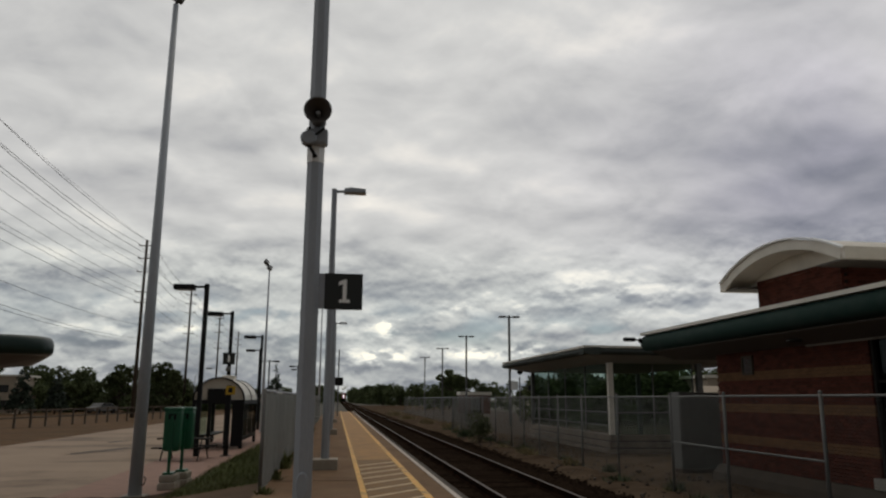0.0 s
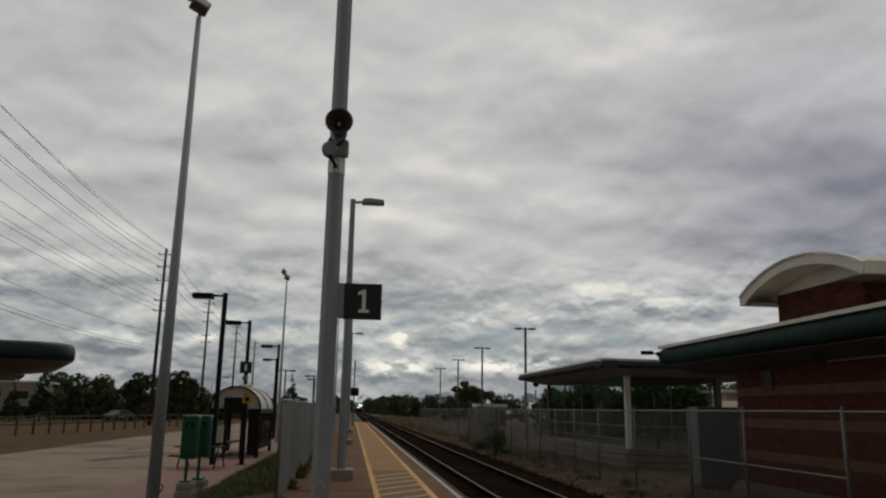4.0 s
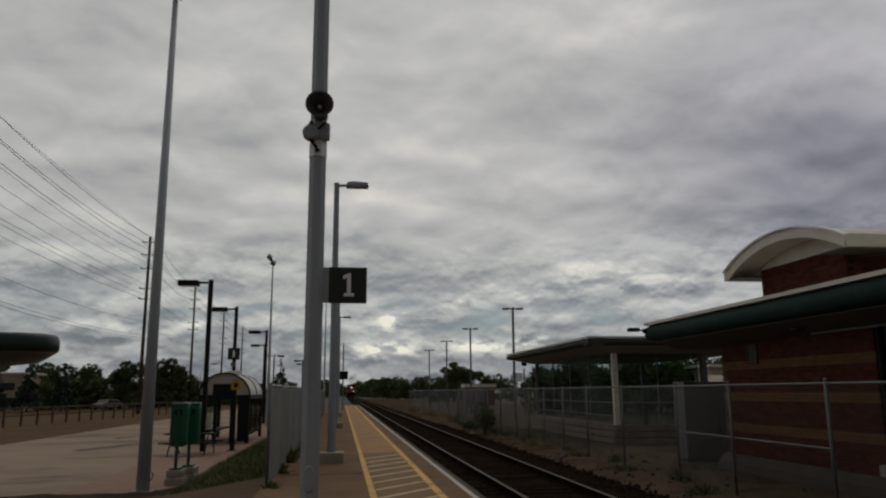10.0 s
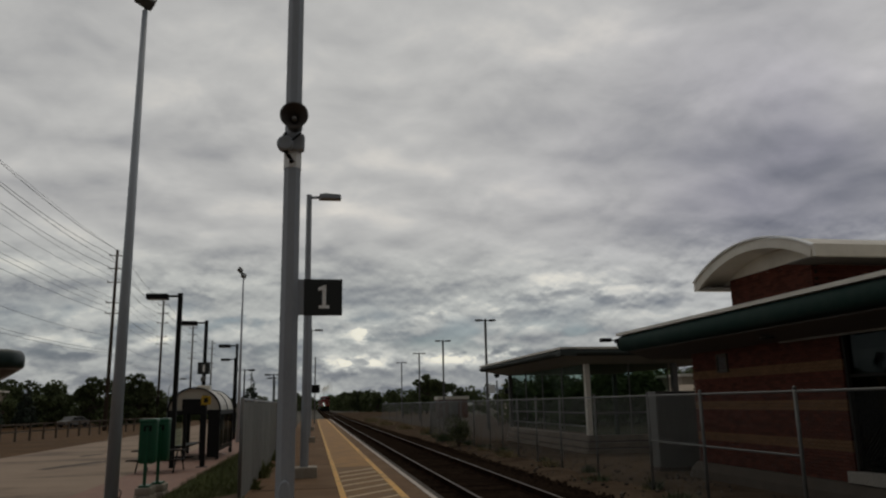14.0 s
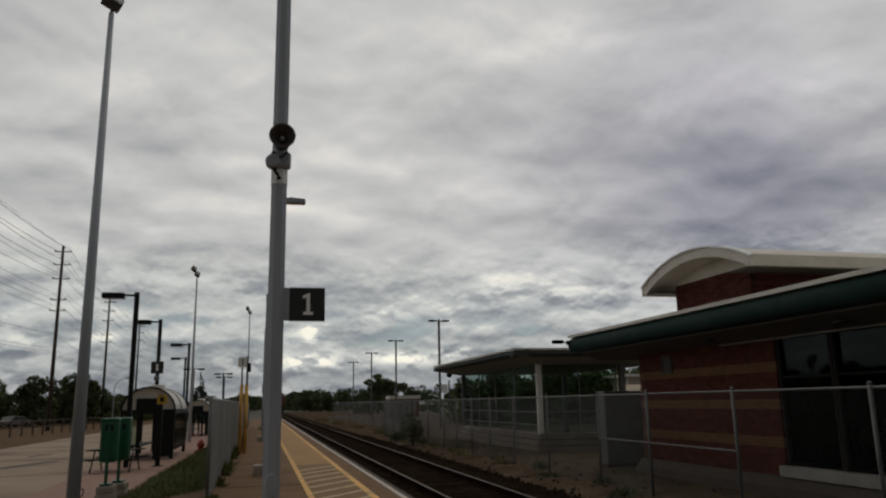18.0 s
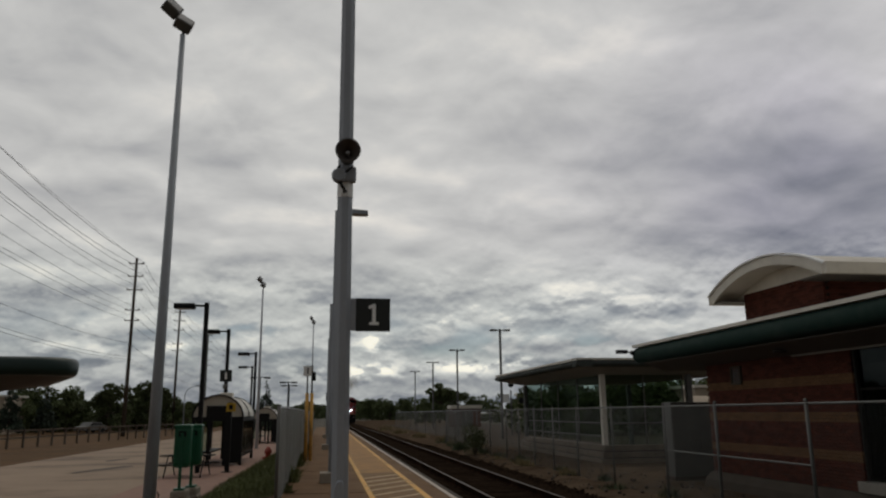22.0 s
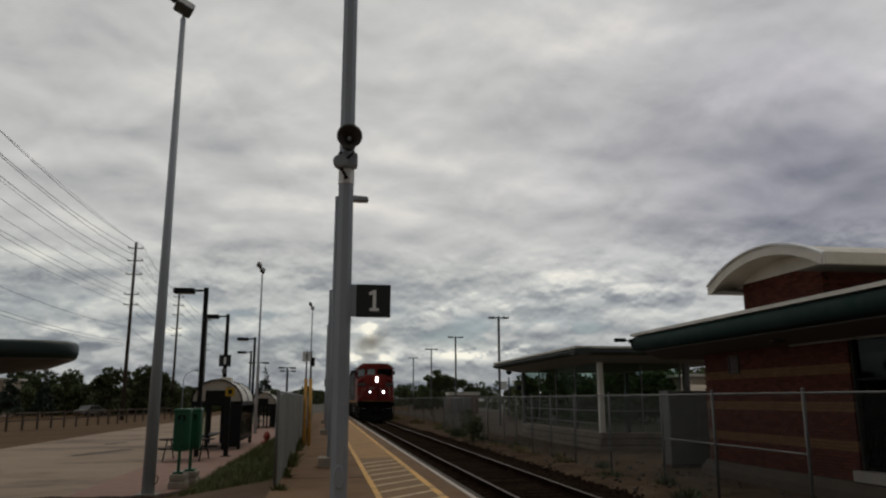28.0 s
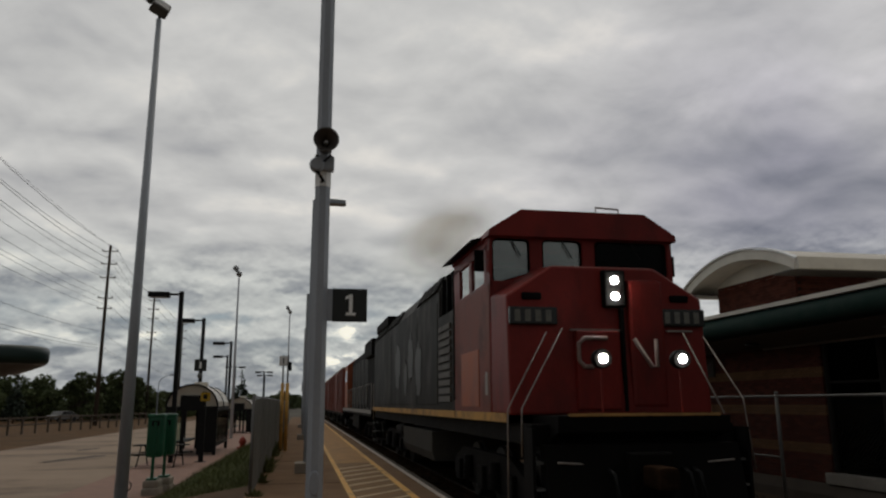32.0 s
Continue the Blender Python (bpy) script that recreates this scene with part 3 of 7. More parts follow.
def lathe(profile, n=20, axis="Z", origin=(0, 0, 0)):
    """A body turned from (radius, height) pairs."""
    bm = bmesh.new()
    o = Vector(origin)
    rings = []
    for r, h in profile:
        ring = []
        for i in range(n):
            c, s = r * math.cos(2 * math.pi * i / n), r * math.sin(2 * math.pi * i / n)
            p = (c, s, h) if axis == "Z" else ((c, -h, s) if axis == "Y" else (h, c, s))
            ring.append(bm.verts.new(o + Vector(p)))
        rings.append(ring)
    for p, q in zip(rings, rings[1:]):
        for i in range(n):
            f = bm.faces.new((p[i], p[(i + 1) % n], q[(i + 1) % n], q[i]))
            f.smooth = True
    bm.faces.new(rings[0][::-1])
    bm.faces.new(rings[-1])
    return bm


def extrude(profile, axis, a, b):
    """A prism: a closed outline carried along an axis from a to b. The outline gives the two other coordinates in xyz order."""
    bm = bmesh.new()
    rings = []
    for t in (a, b):
        ring = []
        for p, q in profile:
            v = {"x": (t, p, q), "y": (p, t, q), "z": (p, q, t)}[axis]
            ring.append(bm.verts.new(v))
        rings.append(ring)
    n = len(profile)
    for i in range(n):
        bm.faces.new((rings[0][i], rings[0][(i + 1) % n], rings[1][(i + 1) % n], rings[1][i]))
    bm.faces.new(rings[0][::-1])
    bm.faces.new(rings[1])
    bmesh.ops.recalc_face_normals(bm, faces=bm.faces[:])
    return bm


def poly(points, depth):
    """A flat outline in space, thickened along its normal."""
    bm = bmesh.new()
    vs = [bm.verts.new(p) for p in points]
    f = bm.faces.new(vs)
    f.normal_update()
    d = f.normal * depth
    ws = [bm.verts.new(v.co - d) for v in vs]
    bm.faces.new(ws[::-1])
    n = len(vs)
    for i in range(n):
        bm.faces.new((vs[i], ws[i], ws[(i + 1) % n], vs[(i + 1) % n]))
    bmesh.ops.recalc_face_normals(bm, faces=bm.faces[:])
    return bm


def mesh_of(name, bm, mat):
    me = bpy.data.meshes.new(name)
    bm.normal_update()
    bm.to_mesh(me)
    bm.free()
    me.materials.append(mat)
    return me


def part(name, bm, mat, parent=None, label=""):
    ob = new(name, mesh_of(name, bm, mat))
    if parent is not None:
        ob.parent = parent
    if label:
        ob["label"] = label
    return ob


def thing(name, label, category, at=(0, 0, 0), turn=0.0, group="", kind=""):
    ob = new(name)
    ob.empty_display_size = 0.2
    ob.matrix_basis = pose(*at, 0, 0, turn)
    return tagged(ob, label, category, group, kind)


def share(name, me, parent, m):
    ob = new(name, me)
    ob.parent = parent
    ob.matrix_basis = m
    return ob


def structure(name, bm, mat, label, category):
    return tagged(part(name, bm, mat), label, category, kind="structure")


def link_mesh(name, tint, cell, wire):
    """Woven wire: diamond holes between crossing wires, at real size."""
    mat = bpy.data.materials.new(name)
    mat.use_nodes = True
    nt = mat.node_tree
    L = nt.links.new
    b = nt.nodes["Principled BSDF"]
    b.inputs["Base Color"].default_value = (*tint, 1)
    b.inputs["Metallic"].default_value = 0.4
    b.inputs["Roughness"].default_value = 0.5
    tc = nt.nodes.new("ShaderNodeTexCoord")
    sp = nt.nodes.new("ShaderNodeSeparateXYZ")
    L(tc.outputs["Object"], sp.inputs[0])

    def mt(op, a, b2):
        k = nt.nodes.new("ShaderNodeMath")
        k.operation = op
        for i, v in enumerate((a, b2)):
            if isinstance(v, (int, float)):
                k.inputs[i].default_value = v
            elif v is not None:
                L(v, k.inputs[i])
        return k.outputs[0]

    al = mt("ADD", sp.outputs[0], sp.outputs[1])
    p = mt("LESS_THAN", mt("FRACT", mt("DIVIDE", mt("ADD", al, sp.outputs[2]), cell), None), wire / cell)
    q = mt("LESS_THAN", mt("FRACT", mt("DIVIDE", mt("SUBTRACT", al, sp.outputs[2]), cell), None), wire / cell)
    L(mt("MAXIMUM", p, q), b.inputs["Alpha"])
    return mat


M["chain"] = link_mesh("chain_link_wire", (0.06, 0.062, 0.06), 0.07, 0.0038)

M["chainmid"] = link_mesh("dull_fence_wire", (0.17, 0.175, 0.165), 0.07, 0.0075)

M["chainfar"] = link_mesh("weathered_fence_wire", (0.12, 0.124, 0.118), 0.07, 0.010)

M["chainpanel"] = link_mesh("dense_fence_wire", (0.2, 0.205, 0.195), 0.07, 0.018)

# ---- ground and track ----
RAIL_X = 0.7525
PLAT_END = 96.0
far_ground = structure("ground", box(-2500, -300, -1.4, 2500, 3200, -0.62), M["far"], "dull green-brown open ground reaching to the horizon", "ground")
structure("ground_field", extrude([(-150, -0.7), (-150, -0.42), (-19.05, -0.42), (-19.05, -0.7)], "y", -40, 190), M["dry"], "dry brown grass field beside the bus road", "field")
structure("road", extrude([(-19.05, -0.7), (-19.05, -0.4), (-10.2, -0.38), (-10.2, -0.7)], "y", -40, 190), M["road"], "pale worn concrete bus road", "road")
structure("pavement_apron", extrude([(-16, -0.7), (-16, -0.345), (-8.2, -0.34), (-5.37, 0.14), (-5.37, -0.7)], "y", -25, 18.3), M["asphalt"], "dark asphalt apron sloping down from the platform", "pavement")
structure("pavement_pavers", extrude([(-10.19, -0.7), (-10.19, -0.35), (-6.6, -0.33), (-6.6, -0.7)], "y", 17.5, 80), M["paver"], "pink paved walk beside the bus road", "pavement")
ballast = structure("ground_ballast", extrude([(-1.72, -0.6), (-1.72, -0.166), (1.55, -0.166), (2.7, -0.36), (2.7, -0.6)], "y", -40, 700), M["ballast"], "dark crushed stone ballast under the track", "ballast")
structure("ground_trackside", extrude([(2.6, -0.62), (2.6, -0.34), (3.4, -0.27), (5.0, -0.3), (9.5, -0.30), (26, -0.32), (26, -0.62)], "y", -40, 230), M["dirt"], "brown stony dirt strip beside the track", "ground")
structure("pavement_carpark", extrude([(6.4, -0.5), (6.4, -0.294), (25.9, -0.3), (25.9, -0.5)], "y", 45.0, 140), M["gravel"], "pale worn gravel car park behind the fence", "pavement")
platform = structure("platform", box(-5.35, -25, -0.6, -1.9, PLAT_END, 0.2, 0.01), M["platform"], "low asphalt railway platform", "platform")
structure("platform_edge", box(-1.898, -25, -0.6, -1.72, PLAT_END, 0.206, 0.012), M["plinth"], "worn concrete platform edge beside the track", "kerb")
structure("platform_edge_line", box(-1.93, -25, 0.19, -1.84, PLAT_END, 0.211), M["white"], "worn white line along the platform edge", "line")
structure("platform_band", box(-3.39, -25, 0.19, -2.43, 21.5, 0.204), M["tactile"], "worn brown painted band on the platform", "marking")
structure("platform_band_far", box(-3.39, 21.5, 0.19, -2.43, PLAT_END, 0.204), M["farband"], "tan painted band along the far platform", "marking")
for nm, cx, w in (("platform_line_inner", -3.45, 0.11), ("platform_line_outer", -2.37, 0.13)):
    structure(nm, box(cx - w / 2, -25, 0.19, cx + w / 2, PLAT_END, 0.209), M["yellow"], "worn yellow line along the platform", "line")
for yj in (11.2, 16.3, 22.5):
    structure("platform_joint", box(-5.2, yj, 0.19, -3.52, yj + 0.05, 0.2035), M["soil"], "dark tarred joint across the platform", "joint")
hatch = tagged(new("platform_hatching"), "pale slanted hatch bars on the painted band", "marking", kind="structure")
me = mesh_of("bar", poly([(-3.38, -0.07, 0.0), (-2.44, 1.03, 0.0), (-2.44, 1.19, 0.0), (-3.38, 0.09, 0.0)][::-1], -0.006), M["stripe"])
for i in range(18):
    share("bar", me, hatch, pose(0, 2.62 + 1.0 * i, 0.2075))

track = tagged(new("railway_track"), "single railway track of worn steel rails on dark ties", "railway track", kind="structure")
prof = [(-0.07, -0.17), (0.07, -0.17), (0.07, -0.155), (0.012, -0.13), (0.012, -0.045), (0.036, -0.035), (0.036, -0.004), (-0.036, -0.004), (-0.036, -0.035), (-0.012, -0.045), (-0.012, -0.13), (-0.07, -0.155)]
for s in (-1, 1):
    r = part("rail", extrude([(p + s * RAIL_X, q) for p, q in prof], "y", -40, 700), M["rail"], track)
    part("rail_head", box(s * RAIL_X - 0.03, -40, -0.006, s * RAIL_X + 0.03, 700, 0.0), M["railtop"], r, "polished running surface")
tie = mesh_of("tie", box(-1.28, -0.115, -0.3, 1.28, 0.115, -0.165, 0.012), M["tie"])
for i in range(200):
    share("tie", tie, track, pose(random.uniform(-0.03, 0.03), 3.0 + 0.52 * i, random.uniform(-0.012, 0.006), 0, 0, random.uniform(-0.7, 0.7)))

# ---- poles on the platform ----
def lamp_head(parent, x, y, z, w=0.54, side=1, mat="galv"):
    """A flat shoebox luminaire on a short arm."""
    part("arm", tube((x, y, z - 0.02), (x + side * 0.3, y, z), 0.035), M[mat], parent)
    bm = extrude([(x + side * 0.22, z - 0.05), (x + side * 0.24, z + 0.05), (x + side * 0.4, z + 0.075), (x + side * (0.22 + w), z + 0.05), (x + side * (0.24 + w), z - 0.045)], "y", y - 0.14, y + 0.14)
    head = part("lamp_head", bm, M[mat], parent)
    part("lens", box(min(x + side * 0.32, x + side * (0.2 + w)), y - 0.11, z - 0.06, max(x + side * 0.32, x + side * (0.2 + w)), y + 0.11, z - 0.048), M["lens"], head)
    return head


def platform_lamp(y, x=-4.2, height=6.85):
    t = thing("platform_lamp", "grey galvanised lamp post standing on a concrete footing", "lamp post", (x, y, 0.2), group="platform lamp posts")
    part("footing", box(-0.3, -0.3, -0.05, 0.3, 0.3, 0.24, 0.03), M["palecon"], t, "square concrete footing")
    part("pole", tube((0, 0, 0.24), (0, 0, height), 0.105, 0.07, 8, math.pi / 8), M["galv"], t)
    lamp_head(t, 0.02, 0, height - 0.05)
    return t


lamp2 = platform_lamp(18.9)
for y in (36.0, 53.0):
    copy_thing(lamp2, pose(-4.2, y, 0.2 if y < 63 else -0.1))

P1 = (-4.26, 7.68)
pole1 = thing("platform_pole", "tall grey octagonal steel pole carrying a loudspeaker and a sign", "pole", (*P1, 0.2))
part("pole", tube((0, 0, 0.0), (0, 0, 9.0), 0.092, 0.078, 8, math.pi / 8), M["galv"], pole1)
part("base_plate", box(-0.17, -0.17, 0, 0.17, 0.17, 0.025, 0.005), M["galvdark"], pole1)
bm = lathe([(0.052, 0.0), (0.058, 0.004), (0.05, 0.016)], 20, "Y")
bm.transform(Matrix.Translation((0.0, -0.083, 0.87)) @ Matrix.Diagonal((1, 1, 2.1, 1)))
part("handhole_cover", bm, M["galv"], pole1, "oval steel cover plate")
part("collar", tube((0, 0, 2.42), (0, 0, 2.45), 0.092, 0.092, 8, math.pi / 8), M["galv"], pole1)
part("band", tube((0, 0, 3.9), (0, 0, 4.12), 0.091, 0.09, 8, math.pi / 8), M["signwhite"], pole1, "pale bare patch round the pole")

num = thing("platform_sign", "square black sign with a white numeral on the grey pole", "sign", (*P1, 0.2))
part("panel", box(0.135, -0.02, 2.466, 0.495, 0.02, 2.811, 0.004), M["signblack"], num)
part("bracket", box(0.07, -0.012, 2.47, 0.137, 0.012, 2.81, 0.003), M["galv"], num, "grey steel mounting bracket")
bm = extrude([(0.275, 2.53), (0.375, 2.53), (0.375, 2.56), (0.343, 2.56), (0.343, 2.752), (0.318, 2.752), (0.268, 2.728), (0.268, 2.695), (0.306, 2.708), (0.306, 2.56), (0.275, 2.56)], "y", -0.0235, -0.0195)
part("numeral", bm, M["signwhite"], num, "white numeral one")

horn = thing("loudspeaker", "grey horn loudspeaker strapped to the pole", "loudspeaker", (-4.245, 7.55, 4.53))
part("horn", lathe([(0.03, 0.02), (0.05, 0.04), (0.075, 0.11), (0.128, 0.2), (0.134, 0.215), (0.12, 0.21), (0.085, 0.15), (0.05, 0.09), (0.03, 0.05)], 28, "Y"), M["galvdark"], horn)
bm = lathe([(0.119, 0.2125), (0.083, 0.153), (0.048, 0.093), (0.028, 0.055)], 28, "Y")
bmesh.ops.delete(bm, geom=[f for f in bm.faces if len(f.verts) > 4], context="FACES_ONLY")
part("horn_throat", bm, M["throat"], horn, "dark inside of the horn")
part("driver", lathe([(0.055, -0.16), (0.075, -0.13), (0.075, -0.02), (0.05, 0.04)], 20, "Y"), M["galvdark"], horn)
part("core", lathe([(0.02, 0.06), (0.027, 0.12), (0.012, 0.15)], 16, "Y"), M["lens"], horn)
part("bracket", box(-0.1, 0.0, -0.27, 0.1, 0.11, -0.1, 0.03), M["galv"], horn)
part("junction_box", lathe([(0.05, 0.0), (0.075, 0.02), (0.08, 0.09), (0.06, 0.12)], 16, "Y", (-0.085, 0.06, -0.22)), M["galv"], horn, "round grey junction box")
part("strap", tube((0.0, 0.13, -0.13), (0.0, 0.13, -0.1), 0.094, 0.094, 8, math.pi / 8), M["black"], horn)
part("cable", pipe([(-0.08, 0.0, -0.1), (-0.12, -0.02, -0.18), (-0.1, -0.03, -0.28), (-0.03, -0.02, -0.36), (-0.03, 0.02, -0.4)], 0.014), M["black"], horn)
part("cable", pipe([(0.06, 0.0, -0.1), (0.0, -0.03, -0.17), (-0.07, -0.04, -0.22), (-0.06, -0.02, -0.34), (0.0, 0.02, -0.39)], 0.012), M["black"], horn)


def flood_pole(x, y, h, r=0.15):
    t = thing("floodlight_pole", "tall tapered grey steel floodlight pole", "light pole", (x, y, -0.35), group="floodlight poles")
    part("base_plate", box(-0.25, -0.25, 0, 0.25, 0.25, 0.05, 0.01), M["concrete"], t)
    part("pole", tube((0, 0, 0.05), (0, 0, h), r, r * 0.45, 14), M["polegalv"], t)
    part("bracket", pipe([(0, 0, h - 0.1), (0.02, 0, h + 0.2), (-0.16, 0, h + 0.42), (-0.3, 0, h + 0.66)], 0.045), M["galvdark"], t)
    for sx, dz, tilt in ((-0.3, 0.72, 35), (0.02, 0.3, 20)):
        m = pose(sx, -0.05, h + dz, -30, tilt, 25)
        bm = box(-0.23, -0.14, -0.17, 0.23, 0.16, 0.17, 0.05)
        bm.transform(m)
        f = part("floodlight", bm, M["galvdark"], t)
        bm = box(-0.19, -0.155, -0.13, 0.19, -0.135, 0.13)
        bm.transform(m)
        part("lens", bm, M["lens"], f)
    return t


flood1 = flood_pole(-8.36, 18.6, 12.0)
part("cable_loop", pipe([(0.12, -0.05, 0.25), (0.2, -0.06, 0.3), (0.22, -0.06, 0.4), (0.17, -0.05, 0.46)], 0.014), M["black"], flood1)
copy_thing(flood1, pose(-8.75, 51, -0.35)).scale = (0.72, 0.72, 0.88)
copy_thing(flood1, pose(-5.75, 79, -0.62)).scale = (0.75, 0.75, 0.97)


def area_lamp(x, y, h=6.6, two=False, name="area_lamp", mat="black"):
    t = thing(name, "black square-post area lamp with a flat shoebox head" if mat == "black" else "slim grey twin-headed car park lamp", "lamp post", (x, y, -0.35 if x < 0 else -0.31), group="black lamp posts" if mat == "black" else "car park lamps")
    part("post", box(-0.085, -0.085, 0, 0.085, 0.085, h, 0.01), M[mat], t)
    k = 1.0 if mat == "black" else 0.68
    for s in ((-1, 1) if two else (-1,)):
        part("arm", box(min(s * 0.05, s * 0.6 * k), -0.04, h - 0.16, max(s * 0.05, s * 0.6 * k), 0.04, h - 0.08), M[mat], t)
        hd = part("lamp_head", box(min(s * 0.45 * k, s * 1.25 * k), -0.22, h - 0.25 * k, max(s * 0.45 * k, s * 1.25 * k), 0.22, h - 0.04, 0.03), M[mat], t)
        part("lens", box(min(s * 0.55 * k, s * 1.15 * k), -0.17, h - 0.25 * k - 0.012, max(s * 0.55 * k, s * 1.15 * k), 0.17, h - 0.25 * k - 0.001), M["lens"], hd)
    return t


black1 = area_lamp(-9.2, 30.6)
for x, y in ((-9.5, 40.2), (-9.4, 55.2), (-11.1, 71.0)):
    copy_thing(black1, pose(x, y, -0.35 if y < 80 else -0.42))
twin = area_lamp(-12.5, 97.0, 6.85, True)
copy_thing(twin, pose(-9.65, 111.0, -0.38))
copy_thing(twin, pose(-10.1, 124.0, -0.38))
carpark = area_lamp(9.9, 60.0, 8.9, True, "carpark_lamp", "galvdark")
for x, y in ((9.8, 80.0), (10.0, 100.0), (10.2, 122.0)):
    copy_thing(carpark, pose(x, y, -0.31))

# ---- station building ----
WX, EX = 6.75, 5.7
station_wall = tagged(new("wall_station"), "red-brown brick station wall with buff brick bands", "wall", kind="structure")
part("core", box(WX + 0.05, 14.4, -0.3, WX + 0.35, 20.6, 3.25), M["mortar"], station_wall)
part("core", box(WX + 0.35, 20.3, -0.3, 16.5, 20.6, 3.25), M["mortar"], station_wall)
structure("wall_plinth", extrude([(6.46, -0.32), (6.5, -0.1), (6.7, 0.1), (6.86, 0.1), (6.86, -0.32)], "y", 4, 20.72), M["plinth"], "pale concrete plinth below the brick wall", "plinth")
structure("roof_station", extrude([(EX + 0.51, 3.44), (EX + 0.51, 3.9), (12.0, 4.05), (17.0, 4.05), (17.0, 3.31), (WX, 3.31)], "y", -2, 23.2), M["cream"], "low pale flat roof of the station", "roof")
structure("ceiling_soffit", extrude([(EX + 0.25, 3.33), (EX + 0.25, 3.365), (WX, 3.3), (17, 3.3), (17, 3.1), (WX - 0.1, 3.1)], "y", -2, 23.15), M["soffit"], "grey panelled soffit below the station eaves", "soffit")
bn = [(EX + 0.25 - 0.3 * math.cos(a) ** 0.7 if abs(math.cos(a)) > 1e-6 else EX + 0.25, 3.615 + 0.245 * math.sin(a)) for a in [math.pi * (-0.5 + i / 10) for i in range(11)]]
structure("eave_fascia", extrude(bn + [(EX + 0.5, 3.86), (EX + 0.5, 3.37)], "y", -2, 23.35), M["fascia"], "rounded dark green metal eave fascia", "fascia")
for f in bpy.data.objects["eave_fascia"].data.polygons:
    f.use_smooth = len(f.vertices) == 4
structure("eave_trim", extrude([(EX - 0.02, 3.862), (EX - 0.02, 3.95), (EX + 0.5, 3.99), (EX + 0.5, 3.862)], "y", -2, 23.42), M["cream"], "pale metal flashing along the eave", "trim")
structure("wall_back", box(17, -10, -0.3, 17.3, 26, 3.3), M["mortar"], "plain rear wall", "wall")

# clerestory with a vaulted roof
structure("wall_clerestory", box(WX + 0.02, 14.95, 3.9, 14.5, 18.2, 4.74), M["mortar"], "red-brown brick clerestory wall", "wall")


def arch(y0, y1, z0, rise, n=20):
    """A flat segment of a circle from eave to eave."""
    c, half = (y0 + y1) / 2, (y1 - y0) / 2
    r = (half * half + rise * rise) / (2 * rise)
    return [(c + half * (2 * i / n - 1), z0 + math.sqrt(r * r - (half * (2 * i / n - 1)) ** 2) - (r - rise)) for i in range(n + 1)]


o, inn = arch(14.05, 18.85, 4.88, 0.58), arch(14.12, 18.78, 4.66, 0.58)
vault = structure("roof_vault", extrude(o + inn[::-1], "x", 6.1, 15.0), M["cream"], "pale barrel vaulted metal roof", "roof")
lip = [(y, z + 0.03) for y, z in arch(14.0, 18.9, 4.88, 0.6)]
part("rim", extrude(lip + [(y, z - 0.035) for y, z in lip[::-1]], "x", 6.04, 6.2), M["signwhite"], vault, "bright rim of the vault")
part("gutter", box(6.1, 13.95, 4.66, 15.0, 14.06, 4.92, 0.01), M["cream"], vault)
part("gutter", box(6.1, 18.84, 4.66, 15.0, 18.95, 4.92, 0.01), M["cream"], vault)
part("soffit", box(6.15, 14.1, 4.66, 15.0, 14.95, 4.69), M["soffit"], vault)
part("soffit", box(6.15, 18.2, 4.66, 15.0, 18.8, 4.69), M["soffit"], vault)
structure("wall_tympanum", extrude([(q, w) for q, w in arch(14.3, 18.6, 4.74, 0.49)], "x", WX + 0.0, WX + 0.12), M["cream"], "pale panel filling the vault's end", "wall")


# ---- train ----
def wheelset_mesh():
    bm = bmesh.new()
    for s in (-1, 1):
        for r0, r1, x0, x1 in ((0.56, 0.56, 0.70, 0.735), (0.53, 0.525, 0.735, 0.83), (0.2, 0.17, 0.83, 1.0)):
            bm_tube(bm, (s * x0, 0, 0), (s * x1, 0, 0), r0, r1, 24)
    bm_tube(bm, (-0.72, 0, 0), (0.72, 0, 0), 0.1, 0.1, 12)
    return mesh_of("wheelset", bm, M["wheel"])


WHEELSET = wheelset_mesh()
AXLES = []


def truck(parent, yc, keyed):
    """A three-axle locomotive truck: side frames, springs, brake gear and wheelsets."""
    for s in (-1, 1):
        x = s * 1.08
        prof = [(yc - 2.55, 0.42), (yc - 2.55, 0.72), (yc - 1.7, 0.98), (yc + 1.7, 0.98), (yc + 2.55, 0.72), (yc + 2.55, 0.42), (yc + 1.0, 0.36), (yc - 1.0, 0.36)]
        sf = part("truck_frame", extrude(prof, "x", x - 0.07, x + 0.07), M["under"], parent)
        for dy in (-1.9, 0, 1.9):
            part("axle_box", box(x + s * 0.07 - 0.08, yc + dy - 0.19, 0.34, x + s * 0.07 + 0.08, yc + dy + 0.19, 0.74, 0.03), M["under"], sf)
        for dy in (-1.0, 0.95):
            part("spring", lathe([(0.11, 0.42), (0.13, 0.46), (0.1, 0.5), (0.13, 0.55), (0.1, 0.6), (0.13, 0.65), (0.1, 0.7), (0.11, 0.86)], 12, "Z", (x + s * 0.12, yc + dy, 0)), M["under"], sf)
    for dy in (-1.9, 0, 1.9):
        w = share("wheelset", WHEELSET, parent, pose(0, yc + dy, 0.53))
        if keyed:
            AXLES.append((w, yc + dy))


def rail_rod(parent, pts, mat="numwhite", r=0.014):
    part("handrail", pipe(pts, r), M[mat], parent, "worn pale steel handrail" if mat == "rod" else "worn white handrail")


